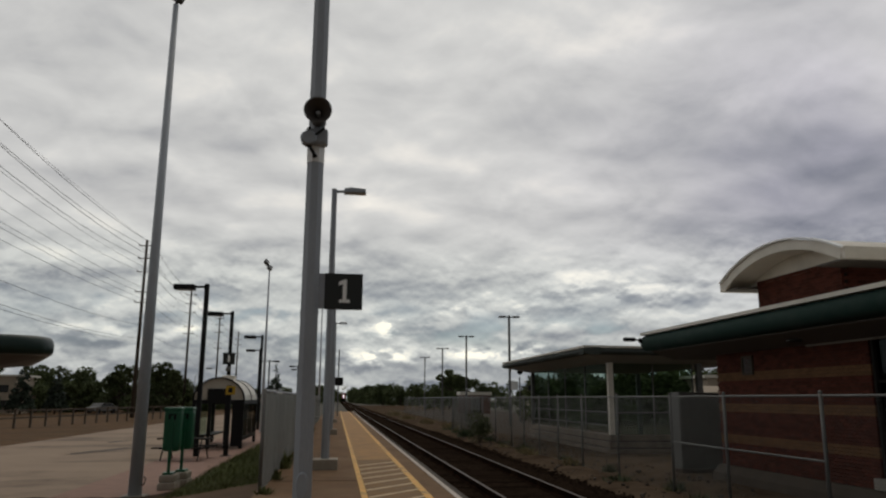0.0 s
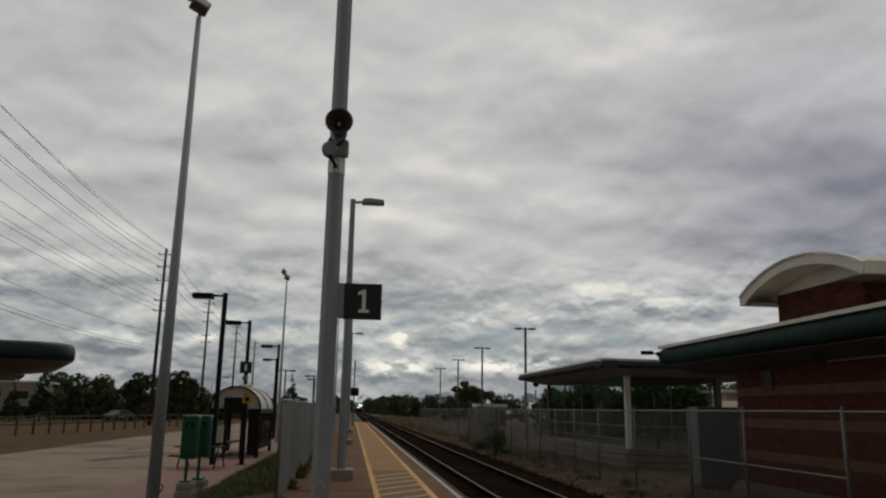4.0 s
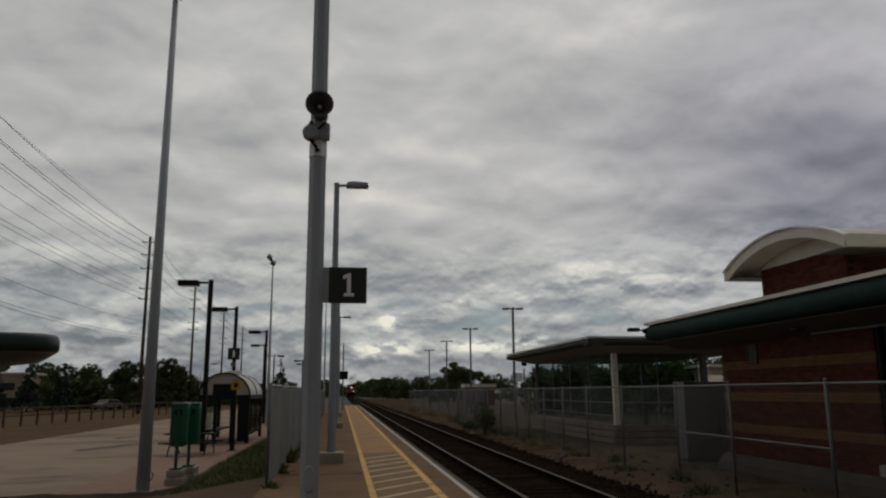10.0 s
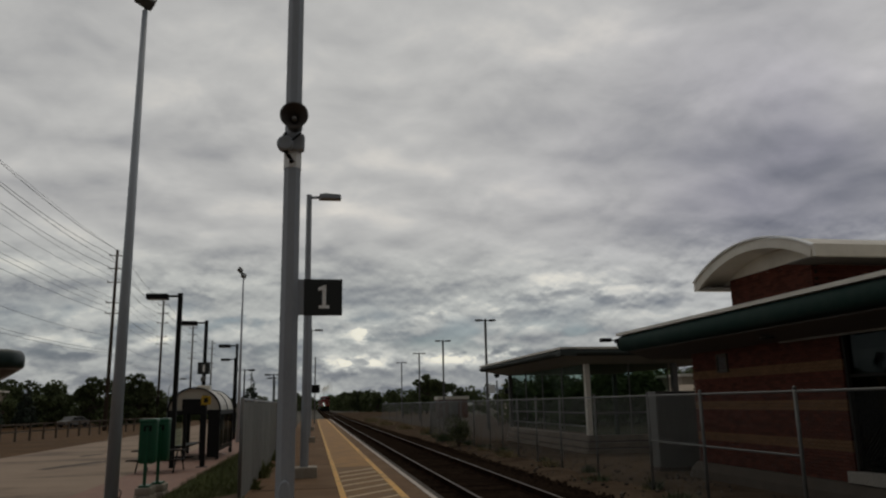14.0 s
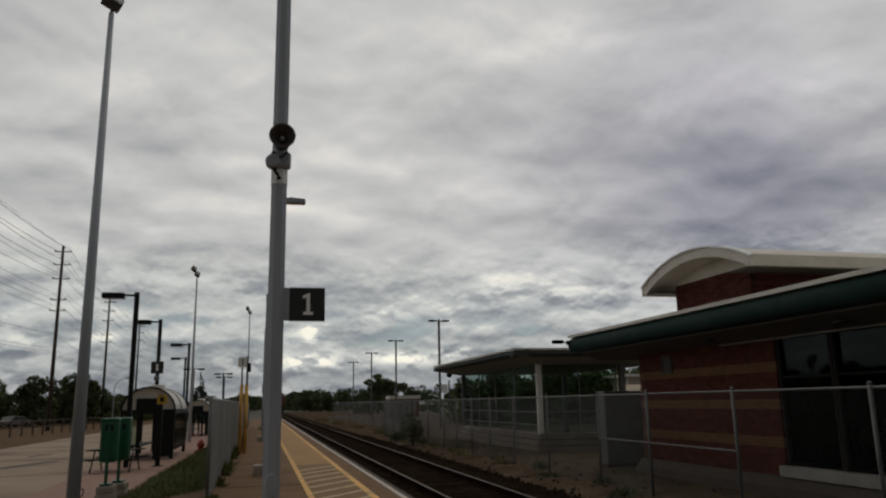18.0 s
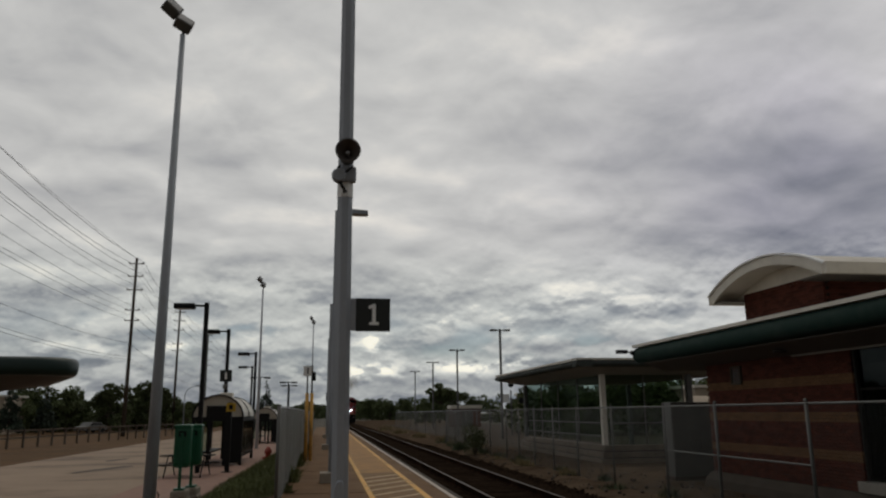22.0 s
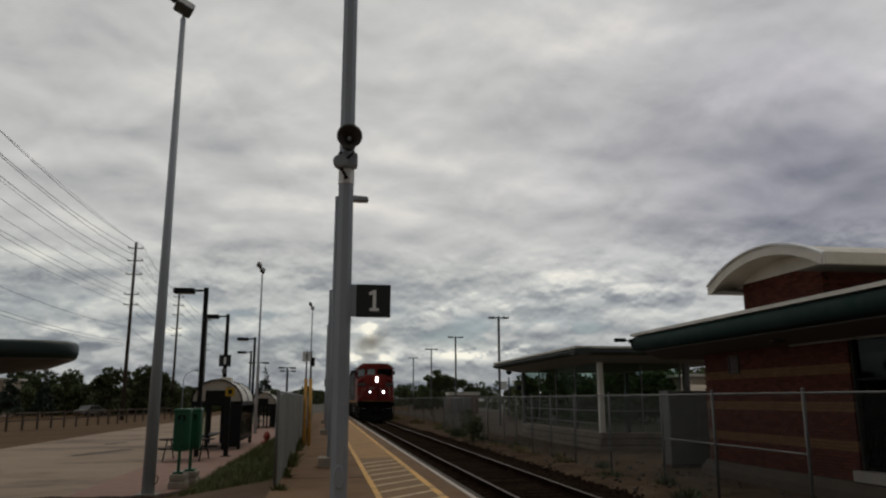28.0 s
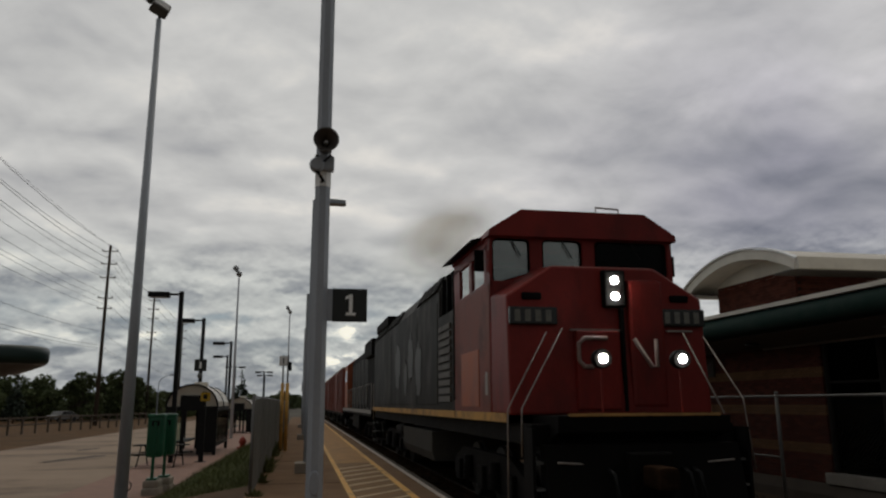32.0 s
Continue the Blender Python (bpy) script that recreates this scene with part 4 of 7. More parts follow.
def cowl_locomotive(name, label, y, lead):
    t = thing(name, label, "locomotive", (0, y, 0))
    W = 1.56
    red, grey = M["red"], M["grey"]
    # underframe, pilot and coupler
    part("underframe", box(-1.45, 0.35, 1.28, 1.45, 21.0, 1.55, 0.02), M["under"], t)
    part("anticlimber", extrude([(0.02, 1.46), (0.0, 1.66), (1.05, 1.66), (1.05, 1.3), (0.5, 1.3)], "x", -1.2, 1.2), M["under"], t)
    part("edge_stripe", box(-1.05, -0.012, 1.655, 1.05, 0.05, 1.69), M["farband"], t, "thin worn yellow edge stripe")
    part("pilot", extrude([(0.1, 0.13), (-0.12, 0.18), (0.12, 1.3), (0.32, 1.3), (0.3, 0.13)], "x", -1.35, 1.35), M["under"], t)
    part("snowplough", poly([(-1.42, 0.02, 0.12), (0, -0.42, 0.1), (0, 0.0, 0.72), (-1.42, 0.12, 0.72)], 0.03), M["under"], t)
    part("snowplough", poly([(0, -0.42, 0.1), (1.42, 0.02, 0.12), (1.42, 0.12, 0.72), (0, 0.0, 0.72)], 0.03), M["under"], t)
    part("coupler", box(-0.14, -0.55, 0.78, 0.14, 0.2, 1.05, 0.05), M["rail"], t, "dark rusty steel knuckle coupler")
    part("coupler_pocket", box(-0.3, -0.1, 0.68, 0.3, 0.16, 1.2, 0.03), M["under"], t)
    for x in (-0.55, 0.48, 0.62):
        part("brake_hose", pipe([(x, 0.05, 1.0), (x + 0.02, -0.12, 0.95), (x + 0.05, -0.16, 0.7), (x + 0.09, -0.1, 0.5)], 0.025), M["black"], t)
    for s in (-1, 1):
        for i, z in enumerate((0.42, 0.74, 1.06)):
            part("step", box(min(s * 1.02, s * 1.5), 0.08 + 0.05 * i, z, max(s * 1.02, s * 1.5), 0.36 + 0.05 * i, z + 0.03), M["galvdark"], t)
            part("step", box(min(s * 1.02, s * 1.5), 20.9, z, max(s * 1.02, s * 1.5), 21.2, z + 0.03), M["galvdark"], t)
        part("step_side", box(s * 1.5 - 0.02, 0.1, 0.3, s * 1.5 + 0.02, 0.5, 1.5), M["under"], t)
        rail_rod(t, [(s * 0.75, 0.1, 1.05), (s * 1.22, 0.02, 1.09)], "rod", 0.014)
        # ditch lights on the porch
        d = part("ditch_light", lathe([(0.07, -0.16), (0.125, -0.12), (0.13, 0.0), (0.115, 0.012)], 20, "Y", (s * 0.56, 0.0, 2.39)), M["under"], t, "black ditch light housing")
        part("lens", lathe([(0.052, 0.0), (0.054, 0.012), (0.036, 0.026)], 20, "Y", (s * 0.56, -0.012, 2.39)), M["lamp"], d, "lit white ditch light")
        part("lamp_bracket", tube((s * 0.56, 0.08, 1.66), (s * 0.56, 0.08, 2.3), 0.014, 0.014, 6), red, d)
    # sloping stanchions beside the porch
    for pts in ([(-1.0, 0.94, 2.82), (-1.62, 0.86, 1.74), (-1.64, 0.84, 0.5)], [(-0.77, 0.92, 2.87), (-1.21, 0.66, 2.23), (-1.52, 0.52, 1.75), (-1.54, 0.5, 1.13)],
                [(1.46, 0.98, 2.78), (1.48, 0.12, 1.88), (1.58, 0.12, 0.95)], [(1.12, 0.94, 2.82), (1.2, 0.14, 1.68)]):
        rail_rod(t, pts, "rod", 0.0115)
    # nose
    nose = [(-W, 1.66), (-W, 3.36), (-0.84, 3.82), (0.8, 3.82), (W, 3.36), (W, 1.66)]
    bm = bmesh.new()
    f0 = [bm.verts.new((x * 0.985, 1.0 + (0.10 if z > 2 else 0.0), z)) for x, z in nose]
    f1 = [bm.verts.new((x, 1.95, z + (0.1 if z > 3 else 0))) for x, z in nose]
    for i in range(6):
        bm.faces.new((f0[i], f0[(i + 1) % 6], f1[(i + 1) % 6], f1[i]))
    bm.faces.new(f0[::-1]), bm.faces.new(f1)
    bmesh.ops.recalc_face_normals(bm, faces=bm.faces[:])
    bmesh.ops.bevel(bm, geom=bm.edges[:], offset=0.05, segments=3, affect="EDGES", profile=0.6)
    n = part("nose", bm, red, t, "dulled red nose with worn paint")
    part("nose_door", box(-0.55, 0.955, 1.72, 0.12, 1.2, 2.85, 0.03), red, n)
    part("door_frame", box(-0.62, 0.965, 2.85, 0.14, 1.03, 2.872), M["rod"], n, "scuffed pale lintel")
    part("door_frame", box(0.9, 0.985, 2.85, 1.3, 1.05, 2.872), M["rod"], n, "scuffed pale lintel")
    part("door_groove", box(0.17, 0.985, 1.7, 0.225, 1.1, 3.2, 0.01), M["under"], n)
    part("headlight_box", box(-0.08, 0.98, 3.2, 0.27, 1.2, 3.76, 0.03), M["under"], n)
    for z in (3.36, 3.6):
        part("headlight", lathe([(0.05, -0.05), (0.053, 0.02), (0.038, 0.035)], 20, "Y", (0.09, 0.985, z)), M["lamp"], n, "lit round headlight")
    part("centre_panel", box(0.3, 0.99, 1.75, 0.86, 1.2, 3.62, 0.05), red, n)
    for s in (-1, 1):
        x0, x1 = sorted((s * 0.8, s * 1.52))
        b = part("number_board", box(x0, 1.0, 2.93, x1, 1.2, 3.19, 0.02), M["plateglass"], n, "dark number board with pale bars")
        for i in range(4):
            cx = x0 + 0.075 + i * 0.155
            part("bar", box(cx, 0.994, 2.975, cx + 0.085, 1.01, 3.145, 0.004), M["dimbar"], b)
        part("marker_light", box(s * 1.16 - 0.15, 1.05, 3.3, s * 1.16 + 0.15, 1.16, 3.41, 0.03), M["under"], n, "pair of unlit dark marker lamps")
    part("emblem", pipe([(-0.08, 0.945, 2.74), (-0.42, 0.945, 2.74), (-0.52, 0.945, 2.66), (-0.52, 0.945, 2.42), (-0.44, 0.945, 2.33), (-0.3, 0.945, 2.33)], 0.035), M["emblem"], n, "faded pale curved stroke of an emblem")
    part("emblem", pipe([(0.36, 0.985, 2.74), (0.62, 0.985, 2.34), (0.7, 0.985, 2.34), (0.7, 0.985, 2.74)], 0.033), M["emblem"], n, "faded pale angled stroke of an emblem")
    # cab
    roof = [(-W, 3.4), (-W, 4.44), (-1.02, 4.76), (1.02, 4.76), (W, 4.44), (W, 3.4)]
    C0, C1 = 1.95, 4.7
    cab = part("cab_roof", extrude([(-W - 0.04, 4.42), (-W - 0.02, 4.52), (-1.05, 4.86), (1.05, 4.86), (W + 0.02, 4.52), (W + 0.04, 4.42)], "y", C0 - 0.12, C1), red, t)
    part("cab_base", box(-W, C0, 1.66, W, C1, 3.72, 0.02), red, t)
    for a, b in ((-W, -1.52), (-0.88, -0.69), (0.0, 0.2), (1.48, W)):
        part("window_post", box(a, C0, 3.6, b, C0 + 0.1, 4.46), red, t)
    part("window_head", box(-W, C0 - 0.02, 4.4, W, C0 + 0.09, 4.47), red, t)
    for a, b in ((-1.52, -0.88), (-0.69, 0.0), (0.2, 1.48)):
        z0 = 3.66 if a < -1 else 3.8
        # right pane in darker glass: the shade inside the cab goes into its tint
        p = part("windscreen", box(a - 0.01, C0 + 0.05, z0, b + 0.01, C0 + 0.062, 4.41), M["cabglass" if a < 0 else "darkpane"], t)
        loop = []
        for cx, cz, q in ((b - 0.09, 4.32, 0), (a + 0.09, 4.32, 1), (a + 0.09, z0 + 0.1, 2), (b - 0.09, z0 + (0.24 if a < -1 else 0.1), 3)):
            loop += [(cx + 0.08 * math.cos(math.pi / 2 * (q + e / 4)), cz + 0.08 * math.sin(math.pi / 2 * (q + e / 4))) for e in range(5)]
        mid = ((a + b) / 2, (z0 + 4.4) / 2)
        outer = [(mid[0] + 1.22 * (px - mid[0]), mid[1] + 1.2 * (pz - mid[1])) for px, pz in loop]
        outer = [(min(max(px, a - 0.01), b + 0.01), min(max(pz, z0), 4.41)) for px, pz in outer]
        for nm, ins, y0, y1, mt in (("surround", loop, C0 + 0.012, C0 + 0.048, red), ("gasket", [(mid[0] + 0.93 * (px - mid[0]), mid[1] + 0.94 * (pz - mid[1])) for px, pz in loop], C0 + 0.02, C0 + 0.049, M["under"])):
            ring = bmesh.new()
            oo = outer if nm == "surround" else loop
            fr = [[ring.verts.new((px, yy, pz)) for px, pz in lp] for yy, lp in ((y0, oo), (y0, ins), (y1, ins))]
            for r0, r1 in zip(fr, fr[1:]):
                for e in range(len(loop)):
                    ring.faces.new((r0[e], r0[(e + 1) % len(loop)], r1[(e + 1) % len(loop)], r1[e]))
            part(nm, ring, mt, p)
        part("wiper", pipe([((a + b) / 2, C0 + 0.005, 4.4), ((a + b) / 2 + 0.16, C0 + 0.0, 4.12)], 0.01), M["black"], p)
    for s in (-1, 1):
        x0, x1 = sorted((s * (W - 0.06), s * W))
        part("cab_side", box(x0, C0 + 0.1, 4.25, x1, C1, 4.5), red, t)
        for a, b in ((C0 + 0.1, 2.3), (3.2, 3.4), (4.2, C1)):
            part("side_post", box(x0, a, 3.7, x1, b, 4.3), red, t)
        part("side_window", box(s * (W - 0.035) - 0.006, 2.25, 3.68, s * (W - 0.035) + 0.006, 4.25, 4.28), M["cabglass"], t)
        part("side_panel", box(s * (W + 0.002) - 0.006, C0 + 0.04, 1.7, s * (W + 0.002) + 0.006, C1 - 0.03, 3.66), M["fadedred"], t, "faded brown-red cab side")
        part("door", box(s * W - 0.02, 2.7, 1.77, s * W + 0.02, 4.03, 2.69, 0.01), M["orange"], t, "faded orange side hatch")
        part("mirror", box(s * (W + 0.1) - 0.08, C0 + 0.25, 3.9, s * (W + 0.1) + 0.08, C0 + 0.29, 4.25, 0.01), M["under"], t)
        part("awning", poly([(s * W, 2.35, 4.5), (s * W, 4.9, 4.52), (s * (W + 0.2), 4.9, 4.47), (s * (W + 0.2), 2.35, 4.45)], 0.02), M["under"], t)
        part("class_mark", box(s * W - 0.012, 2.15, 1.95, s * W + 0.012, 2.3, 2.3), M["numwhite"], t, "small pale stencilled plate")
    part("cab_back", box(-W + 0.06, C1 - 0.08, 3.7, W - 0.06, C1, 4.42), M["palegreen"], t, "pale green cab interior wall")
    part("cab_console", box(0.2, 2.3, 3.5, 1.3, 2.9, 4.0, 0.05), M["under"], t)
    part("seat_back", box(0.4, 3.2, 3.5, 1.2, 3.4, 4.35, 0.06), M["under"], t)
    part("horn", lathe([(0.03, -0.3), (0.04, 0), (0.09, 0.18)], 14, "Y", (0.2, 6.2, 4.95)), M["under"], t)
    part("roof_grab", pipe([(0.28, 2.0, 4.84), (0.28, 2.0, 4.99), (0.68, 2.0, 4.97), (0.68, 2.0, 4.84)], 0.016), M["numwhite"], t)
    # long full-width hood
    hood = [(-W + 0.02, 1.66), (-W + 0.02, 4.2), (-1.36, 4.56), (-1.08, 4.76), (1.08, 4.76), (1.36, 4.56), (W - 0.02, 4.2), (W - 0.02, 1.66)]
    taper = [(-1.3, 1.66), (-1.3, 4.2), (-1.2, 4.6), (1.2, 4.6), (1.3, 4.2), (1.3, 1.66)]
    part("hood", extrude(hood, "y", 6.4, 20.5), grey, t, "sooty grey hood panels")
    part("draper_taper", extrude(taper, "y", C1, 6.4), M["under"], t)
    part("lower_hood", box(-W + 0.02, C1, 1.66, W - 0.02, 6.41, 3.62), grey, t)
    for s in (-1, 1):
        x0, x1 = sorted((s * (W - 0.03), s * (W - 0.008)))
        for y0, y1 in ((6.6, 9.2), (9.5, 14.6), (15.0, 20.2)):
            part("hood_door", box(x0, y0, 1.8, x1 - 0.006 * (s > 0), y1, 3.98, 0.008), grey, t)
        for y0, y1 in ((6.6, 9.4), (13.0, 16.0), (16.6, 20.2)):
            g = part("ventilator", poly([(s * (W - 0.005), y0, 4.22), (s * 1.37, y0, 4.56), (s * 1.37, y1, 4.56), (s * (W - 0.005), y1, 4.22)], 0.03 * s), M["under"], t, "black roof ventilator grille")
            for e in range(4):
                yy = y0 + (y1 - y0) * (e + 0.5) / 4
                part("vent_rib", poly([(s * (W + 0.012), yy - 0.05, 4.21), (s * 1.385, yy - 0.05, 4.575), (s * 1.385, yy + 0.05, 4.575), (s * (W + 0.012), yy + 0.05, 4.21)], 0.03 * s), grey, g)
        for i in range(10):
            xa, xb = sorted((s * (W - 0.03), s * (W + 0.02)))
            part("louvre", box(xa, C1 + 0.4, 1.86 + 0.158 * i, xb, C1 + 1.6, 1.965 + 0.158 * i), M["louvre"], t)
        for q in range(3):
            xa, xb = sorted((s * 1.31, s * (W - 0.02)))
            part("intake_post", box(xa, C1 + 0.25 + 0.55 * q, 3.6, xb, C1 + 0.33 + 0.55 * q, 4.4), M["under"], t)
        for q, (ya, yb) in enumerate(((1.1, 4.66), (4.74, 8.9), (8.94, 14.2), (14.24, 20.6))):
            part("sill_stripe", box(s * 1.56 - 0.02, ya, 1.56, s * 1.56 + 0.02, yb, 1.69), M["dirtyyellow"], t, "worn dirty yellow sill stripe")
        rail_rod(t, [(s * 1.54, 20.6, 1.66), (s * 1.56, 20.75, 2.6), (s * 1.5, 21.2, 2.6), (s * 1.5, 21.25, 1.2)])
        part("grab_iron", pipe([(s * 1.6, 4.55, 1.9), (s * 1.6, 4.55, 3.9)], 0.015), M["under"], t)
    rg = np.random.default_rng(5)
    for yc, zc, ry, rz in ((9.2, 2.7, 0.5, 0.75), (10.5, 3.0, 0.55, 0.65), (11.5, 2.5, 0.35, 0.5), (13.2, 2.9, 0.6, 0.7)):
        rim = []
        for e in range(22):
            k = 0.72 + 0.4 * rg.random()
            rim.append((yc + ry * k * math.cos(e * math.tau / 22), zc + rz * k * math.sin(e * math.tau / 22)))
        part("faded_mark", extrude(rim, "x", -W - 0.004, -W + 0.03), M["fademark"], t, "ragged ghost of a worn pale emblem")
    part("exhaust_stack", box(-0.35, 10.0, 4.74, 0.35, 10.8, 4.92, 0.03), M["under"], t)
    for y0 in (12.6, 14.6, 17.0, 18.9):
        part("radiator_fan", lathe([(0.62, 4.74), (0.62, 4.82), (0.5, 4.88), (0.1, 4.9)], 20, "Z", (0, y0, 0)), M["under"], t)
    part("radiator_wing", box(-1.5, 16.4, 4.5, 1.5, 20.3, 4.82, 0.05), M["under"], t)
    part("rear_porch", box(-1.4, 20.4, 1.5, 1.4, 21.35, 1.6), M["under"], t)
    # below the sill
    part("fuel_tank", extrude([(-1.38, 0.55), (-1.45, 0.75), (-1.45, 1.2), (1.45, 1.2), (1.45, 0.75), (1.38, 0.55)], "y", 7.8, 12.6), M["tank"], t)
    part("air_reservoir", tube((-1.2, 12.8, 1.05), (-1.2, 14.6, 1.05), 0.2, 0.2, 14), M["under"], t)
    part("air_reservoir", tube((1.2, 12.8, 1.05), (1.2, 14.6, 1.05), 0.2, 0.2, 14), M["under"], t)
    truck(t, 4.2, lead)
    truck(t, 17.0, lead)
    return t


def hood_locomotive(y):
    """A second unit with a narrow hood and side walkways."""
    t = thing("locomotive", "weathered red and black hood locomotive coupled behind", "locomotive", (0, y, 0))
    part("underframe", box(-1.5, 0.2, 1.28, 1.5, 21.2, 1.58, 0.02), M["under"], t)
    part("hood", extrude([(-1.2, 1.58), (-1.2, 4.3), (-1.0, 4.58), (1.0, 4.58), (1.2, 4.3), (1.2, 1.58)], "y", 0.9, 16.4), M["under"], t)
    part("cab", extrude([(-1.5, 1.58), (-1.5, 4.2), (-1.0, 4.6), (1.0, 4.6), (1.5, 4.2), (1.5, 1.58)], "y", 16.4, 19.0), M["orange"], t)
    part("nose", box(-1.3, 19.0, 1.58, 1.3, 20.6, 3.1, 0.08), M["orange"], t)
    part("radiator_wing", box(-1.45, 1.0, 3.9, 1.45, 4.6, 4.62, 0.08), M["under"], t)
    for s in (-1, 1):
        for y0 in (5.2, 7.4, 9.6, 11.8, 14.0):
            part("hood_door", box(s * 1.21 - 0.015, y0, 1.8, s * 1.21 + 0.015, y0 + 1.9, 4.1, 0.01), M["grey"], t)
        part("sill_stripe", box(s * 1.5 - 0.01, 0.3, 1.4, s * 1.5 + 0.015, 21.1, 1.56), M["numwhite"], t)
        rail_rod(t, [(s * 1.48, 0.5, 2.65), (s * 1.48, 16.2, 2.65)])
        for i in range(9):
            part("stanchion", tube((s * 1.48, 0.5 + 1.95 * i, 1.58), (s * 1.48, 0.5 + 1.95 * i, 2.65), 0.02, 0.02, 6), M["numwhite"], t)
        part("cab_window", box(s * 1.505 - 0.01, 16.9, 3.2, s * 1.505 + 0.01, 18.5, 3.9), M["cabglass"], t)
    part("fuel_tank", box(-1.4, 8, 0.55, 1.4, 12.6, 1.25, 0.08), M["under"], t)
    truck(t, 4.2, False)
    truck(t, 17.0, False)
    return t


def boxcar(y, mat, label):
    t = thing("boxcar", label, "freight car", (0, y, 0), group="freight cars")
    part("underframe", box(-1.4, 0.2, 1.0, 1.4, 16.6, 1.25), M["under"], t)
    part("body", box(-1.5, 0.4, 1.2, 1.5, 16.4, 4.3, 0.03), M[mat], t)
    part("roof", extrude([(-1.53, 4.28), (-1.53, 4.36), (0, 4.6), (1.53, 4.36), (1.53, 4.28)], "y", 0.35, 16.45), M["cream"], t, "pale grey ribbed roof")
    for s in (-1, 1):
        for i in range(14):
            if i in (6, 7):
                continue
            part("rib", box(s * 1.5 - 0.03, 0.6 + 1.18 * i, 1.25, s * 1.5 + 0.03, 0.72 + 1.18 * i, 4.27), M[mat], t)
        part("door", box(s * 1.5 - 0.05, 7.3, 1.3, s * 1.5 + 0.05, 9.6, 4.2, 0.01), M[mat], t)
    for yc in (2.4, 14.4):
        for s in (-1, 1):
            part("truck_frame", extrude([(yc - 1.2, 0.35), (yc - 1.2, 0.6), (yc - 0.5, 0.85), (yc + 0.5, 0.85), (yc + 1.2, 0.6), (yc + 1.2, 0.35)], "x", s * 1.05 - 0.06, s * 1.05 + 0.06), M["under"], t)
        part("bolster", box(-1.0, yc - 0.25, 0.6, 1.0, yc + 0.25, 1.0), M["under"], t)
        for dy in (-0.85, 0.85):
            share("wheelset", WHEELSET, t, pose(0, yc + dy, 0.53))
    return t


train = cowl_locomotive("locomotive", "red-nosed grey diesel freight locomotive with lit headlights", 60, True)
second = hood_locomotive(82)
car1 = boxcar(104, "fadedred", "faded brown-red freight boxcar with a pale roof")
car2 = copy_thing(car1, pose(0, 121, 0))
car3 = copy_thing(car1, pose(0, 138, 0))


def haze_material():
    mat = bpy.data.materials.new("thin_brown_smoke")
    mat.use_nodes = True
    nt = mat.node_tree
    nt.nodes.clear()
    out, mx = nt.nodes.new("ShaderNodeOutputMaterial"), nt.nodes.new("ShaderNodeMixShader")
    tr, df = nt.nodes.new("ShaderNodeBsdfTransparent"), nt.nodes.new("ShaderNodeBsdfDiffuse")
    df.inputs[0].default_value = (0.85, 0.72, 0.46, 1)
    uv, ln, fall, ns, k = (nt.nodes.new(q) for q in ("ShaderNodeTexCoord", "ShaderNodeVectorMath", "ShaderNodeMapRange", "ShaderNodeTexNoise", "ShaderNodeMath"))
    ln.operation, fall.interpolation_type, k.operation = "LENGTH", "SMOOTHSTEP", "MULTIPLY"
    fall.inputs[1].default_value, fall.inputs[2].default_value, fall.inputs[3].default_value, fall.inputs[4].default_value = 0.0, 1.0, 0.42, 0.0
    ns.inputs["Scale"].default_value = 0.8
    for a, b in ((uv.outputs["UV"], ln.inputs[0]), (ln.outputs["Value"], fall.inputs[0]), (uv.outputs["Object"], ns.inputs["Vector"]), (fall.outputs[0], k.inputs[0]), (ns.outputs[0], k.inputs[1]), (k.outputs[0], mx.inputs[0])):
        nt.links.new(a, b)
    for a, b in ((tr.outputs[0], mx.inputs[1]), (df.outputs[0], mx.inputs[2]), (mx.outputs[0], out.inputs[0])):
        nt.links.new(a, b)
    return mat


def exhaust_smoke(y):
    """Diesel haze: soft, nearly clear wisps, thinning outwards and backwards."""
    rg = np.random.default_rng(77)
    vs, fs, uvs = [], [], []
    for q in range(6):
        f = (q + rg.random()) / 6
        r = 0.3 + 1.3 * f ** 0.7
        c = np.array((1.0 * f, 10.2 + 11.0 * f, 5.4 + 3.4 * f ** 0.7)) + rg.normal(size=3) * np.array((0.5, 0.4, 0.4)) * r
        u = np.array((1.0, 0.8 * rg.normal(), 0.5 * rg.normal()))
        u /= np.linalg.norm(u)
        v = np.cross(u, (0.3 * rg.normal(), 1.0, 0.3 * rg.normal()))
        v /= np.linalg.norm(v)
        k = 1.1 + 1.5 * f ** 0.7
        n = len(vs)
        vs.append(tuple(map(float, c + 0.2 * k * np.cross(u, v))))
        for e in range(16):
            a = e * math.tau / 16
            vs.append(tuple(map(float, c + k * (u * math.cos(a) * 1.25 + v * math.sin(a) * 0.8))))
            fs.append((n, n + 1 + e, n + 1 + (e + 1) % 16))
            b = (e + 1) * math.tau / 16
            uvs += [(0.0, 0.0), (math.cos(a), math.sin(a)), (math.cos(b), math.sin(b))]
    me = bpy.data.meshes.new("exhaust_smoke")
    me.from_pydata(vs, [], fs)
    layer = me.uv_layers.new(name="wisp")
    for d, q in zip(layer.data, uvs):
        d.uv = q
    me.materials.append(haze_material())
    ob = new("exhaust_smoke", me)
    ob.matrix_basis = pose(0, y, 0)
    return tagged(ob, "thin brown diesel exhaust haze over the locomotive", "smoke", kind="stuff")


smoke = exhaust_smoke(60)


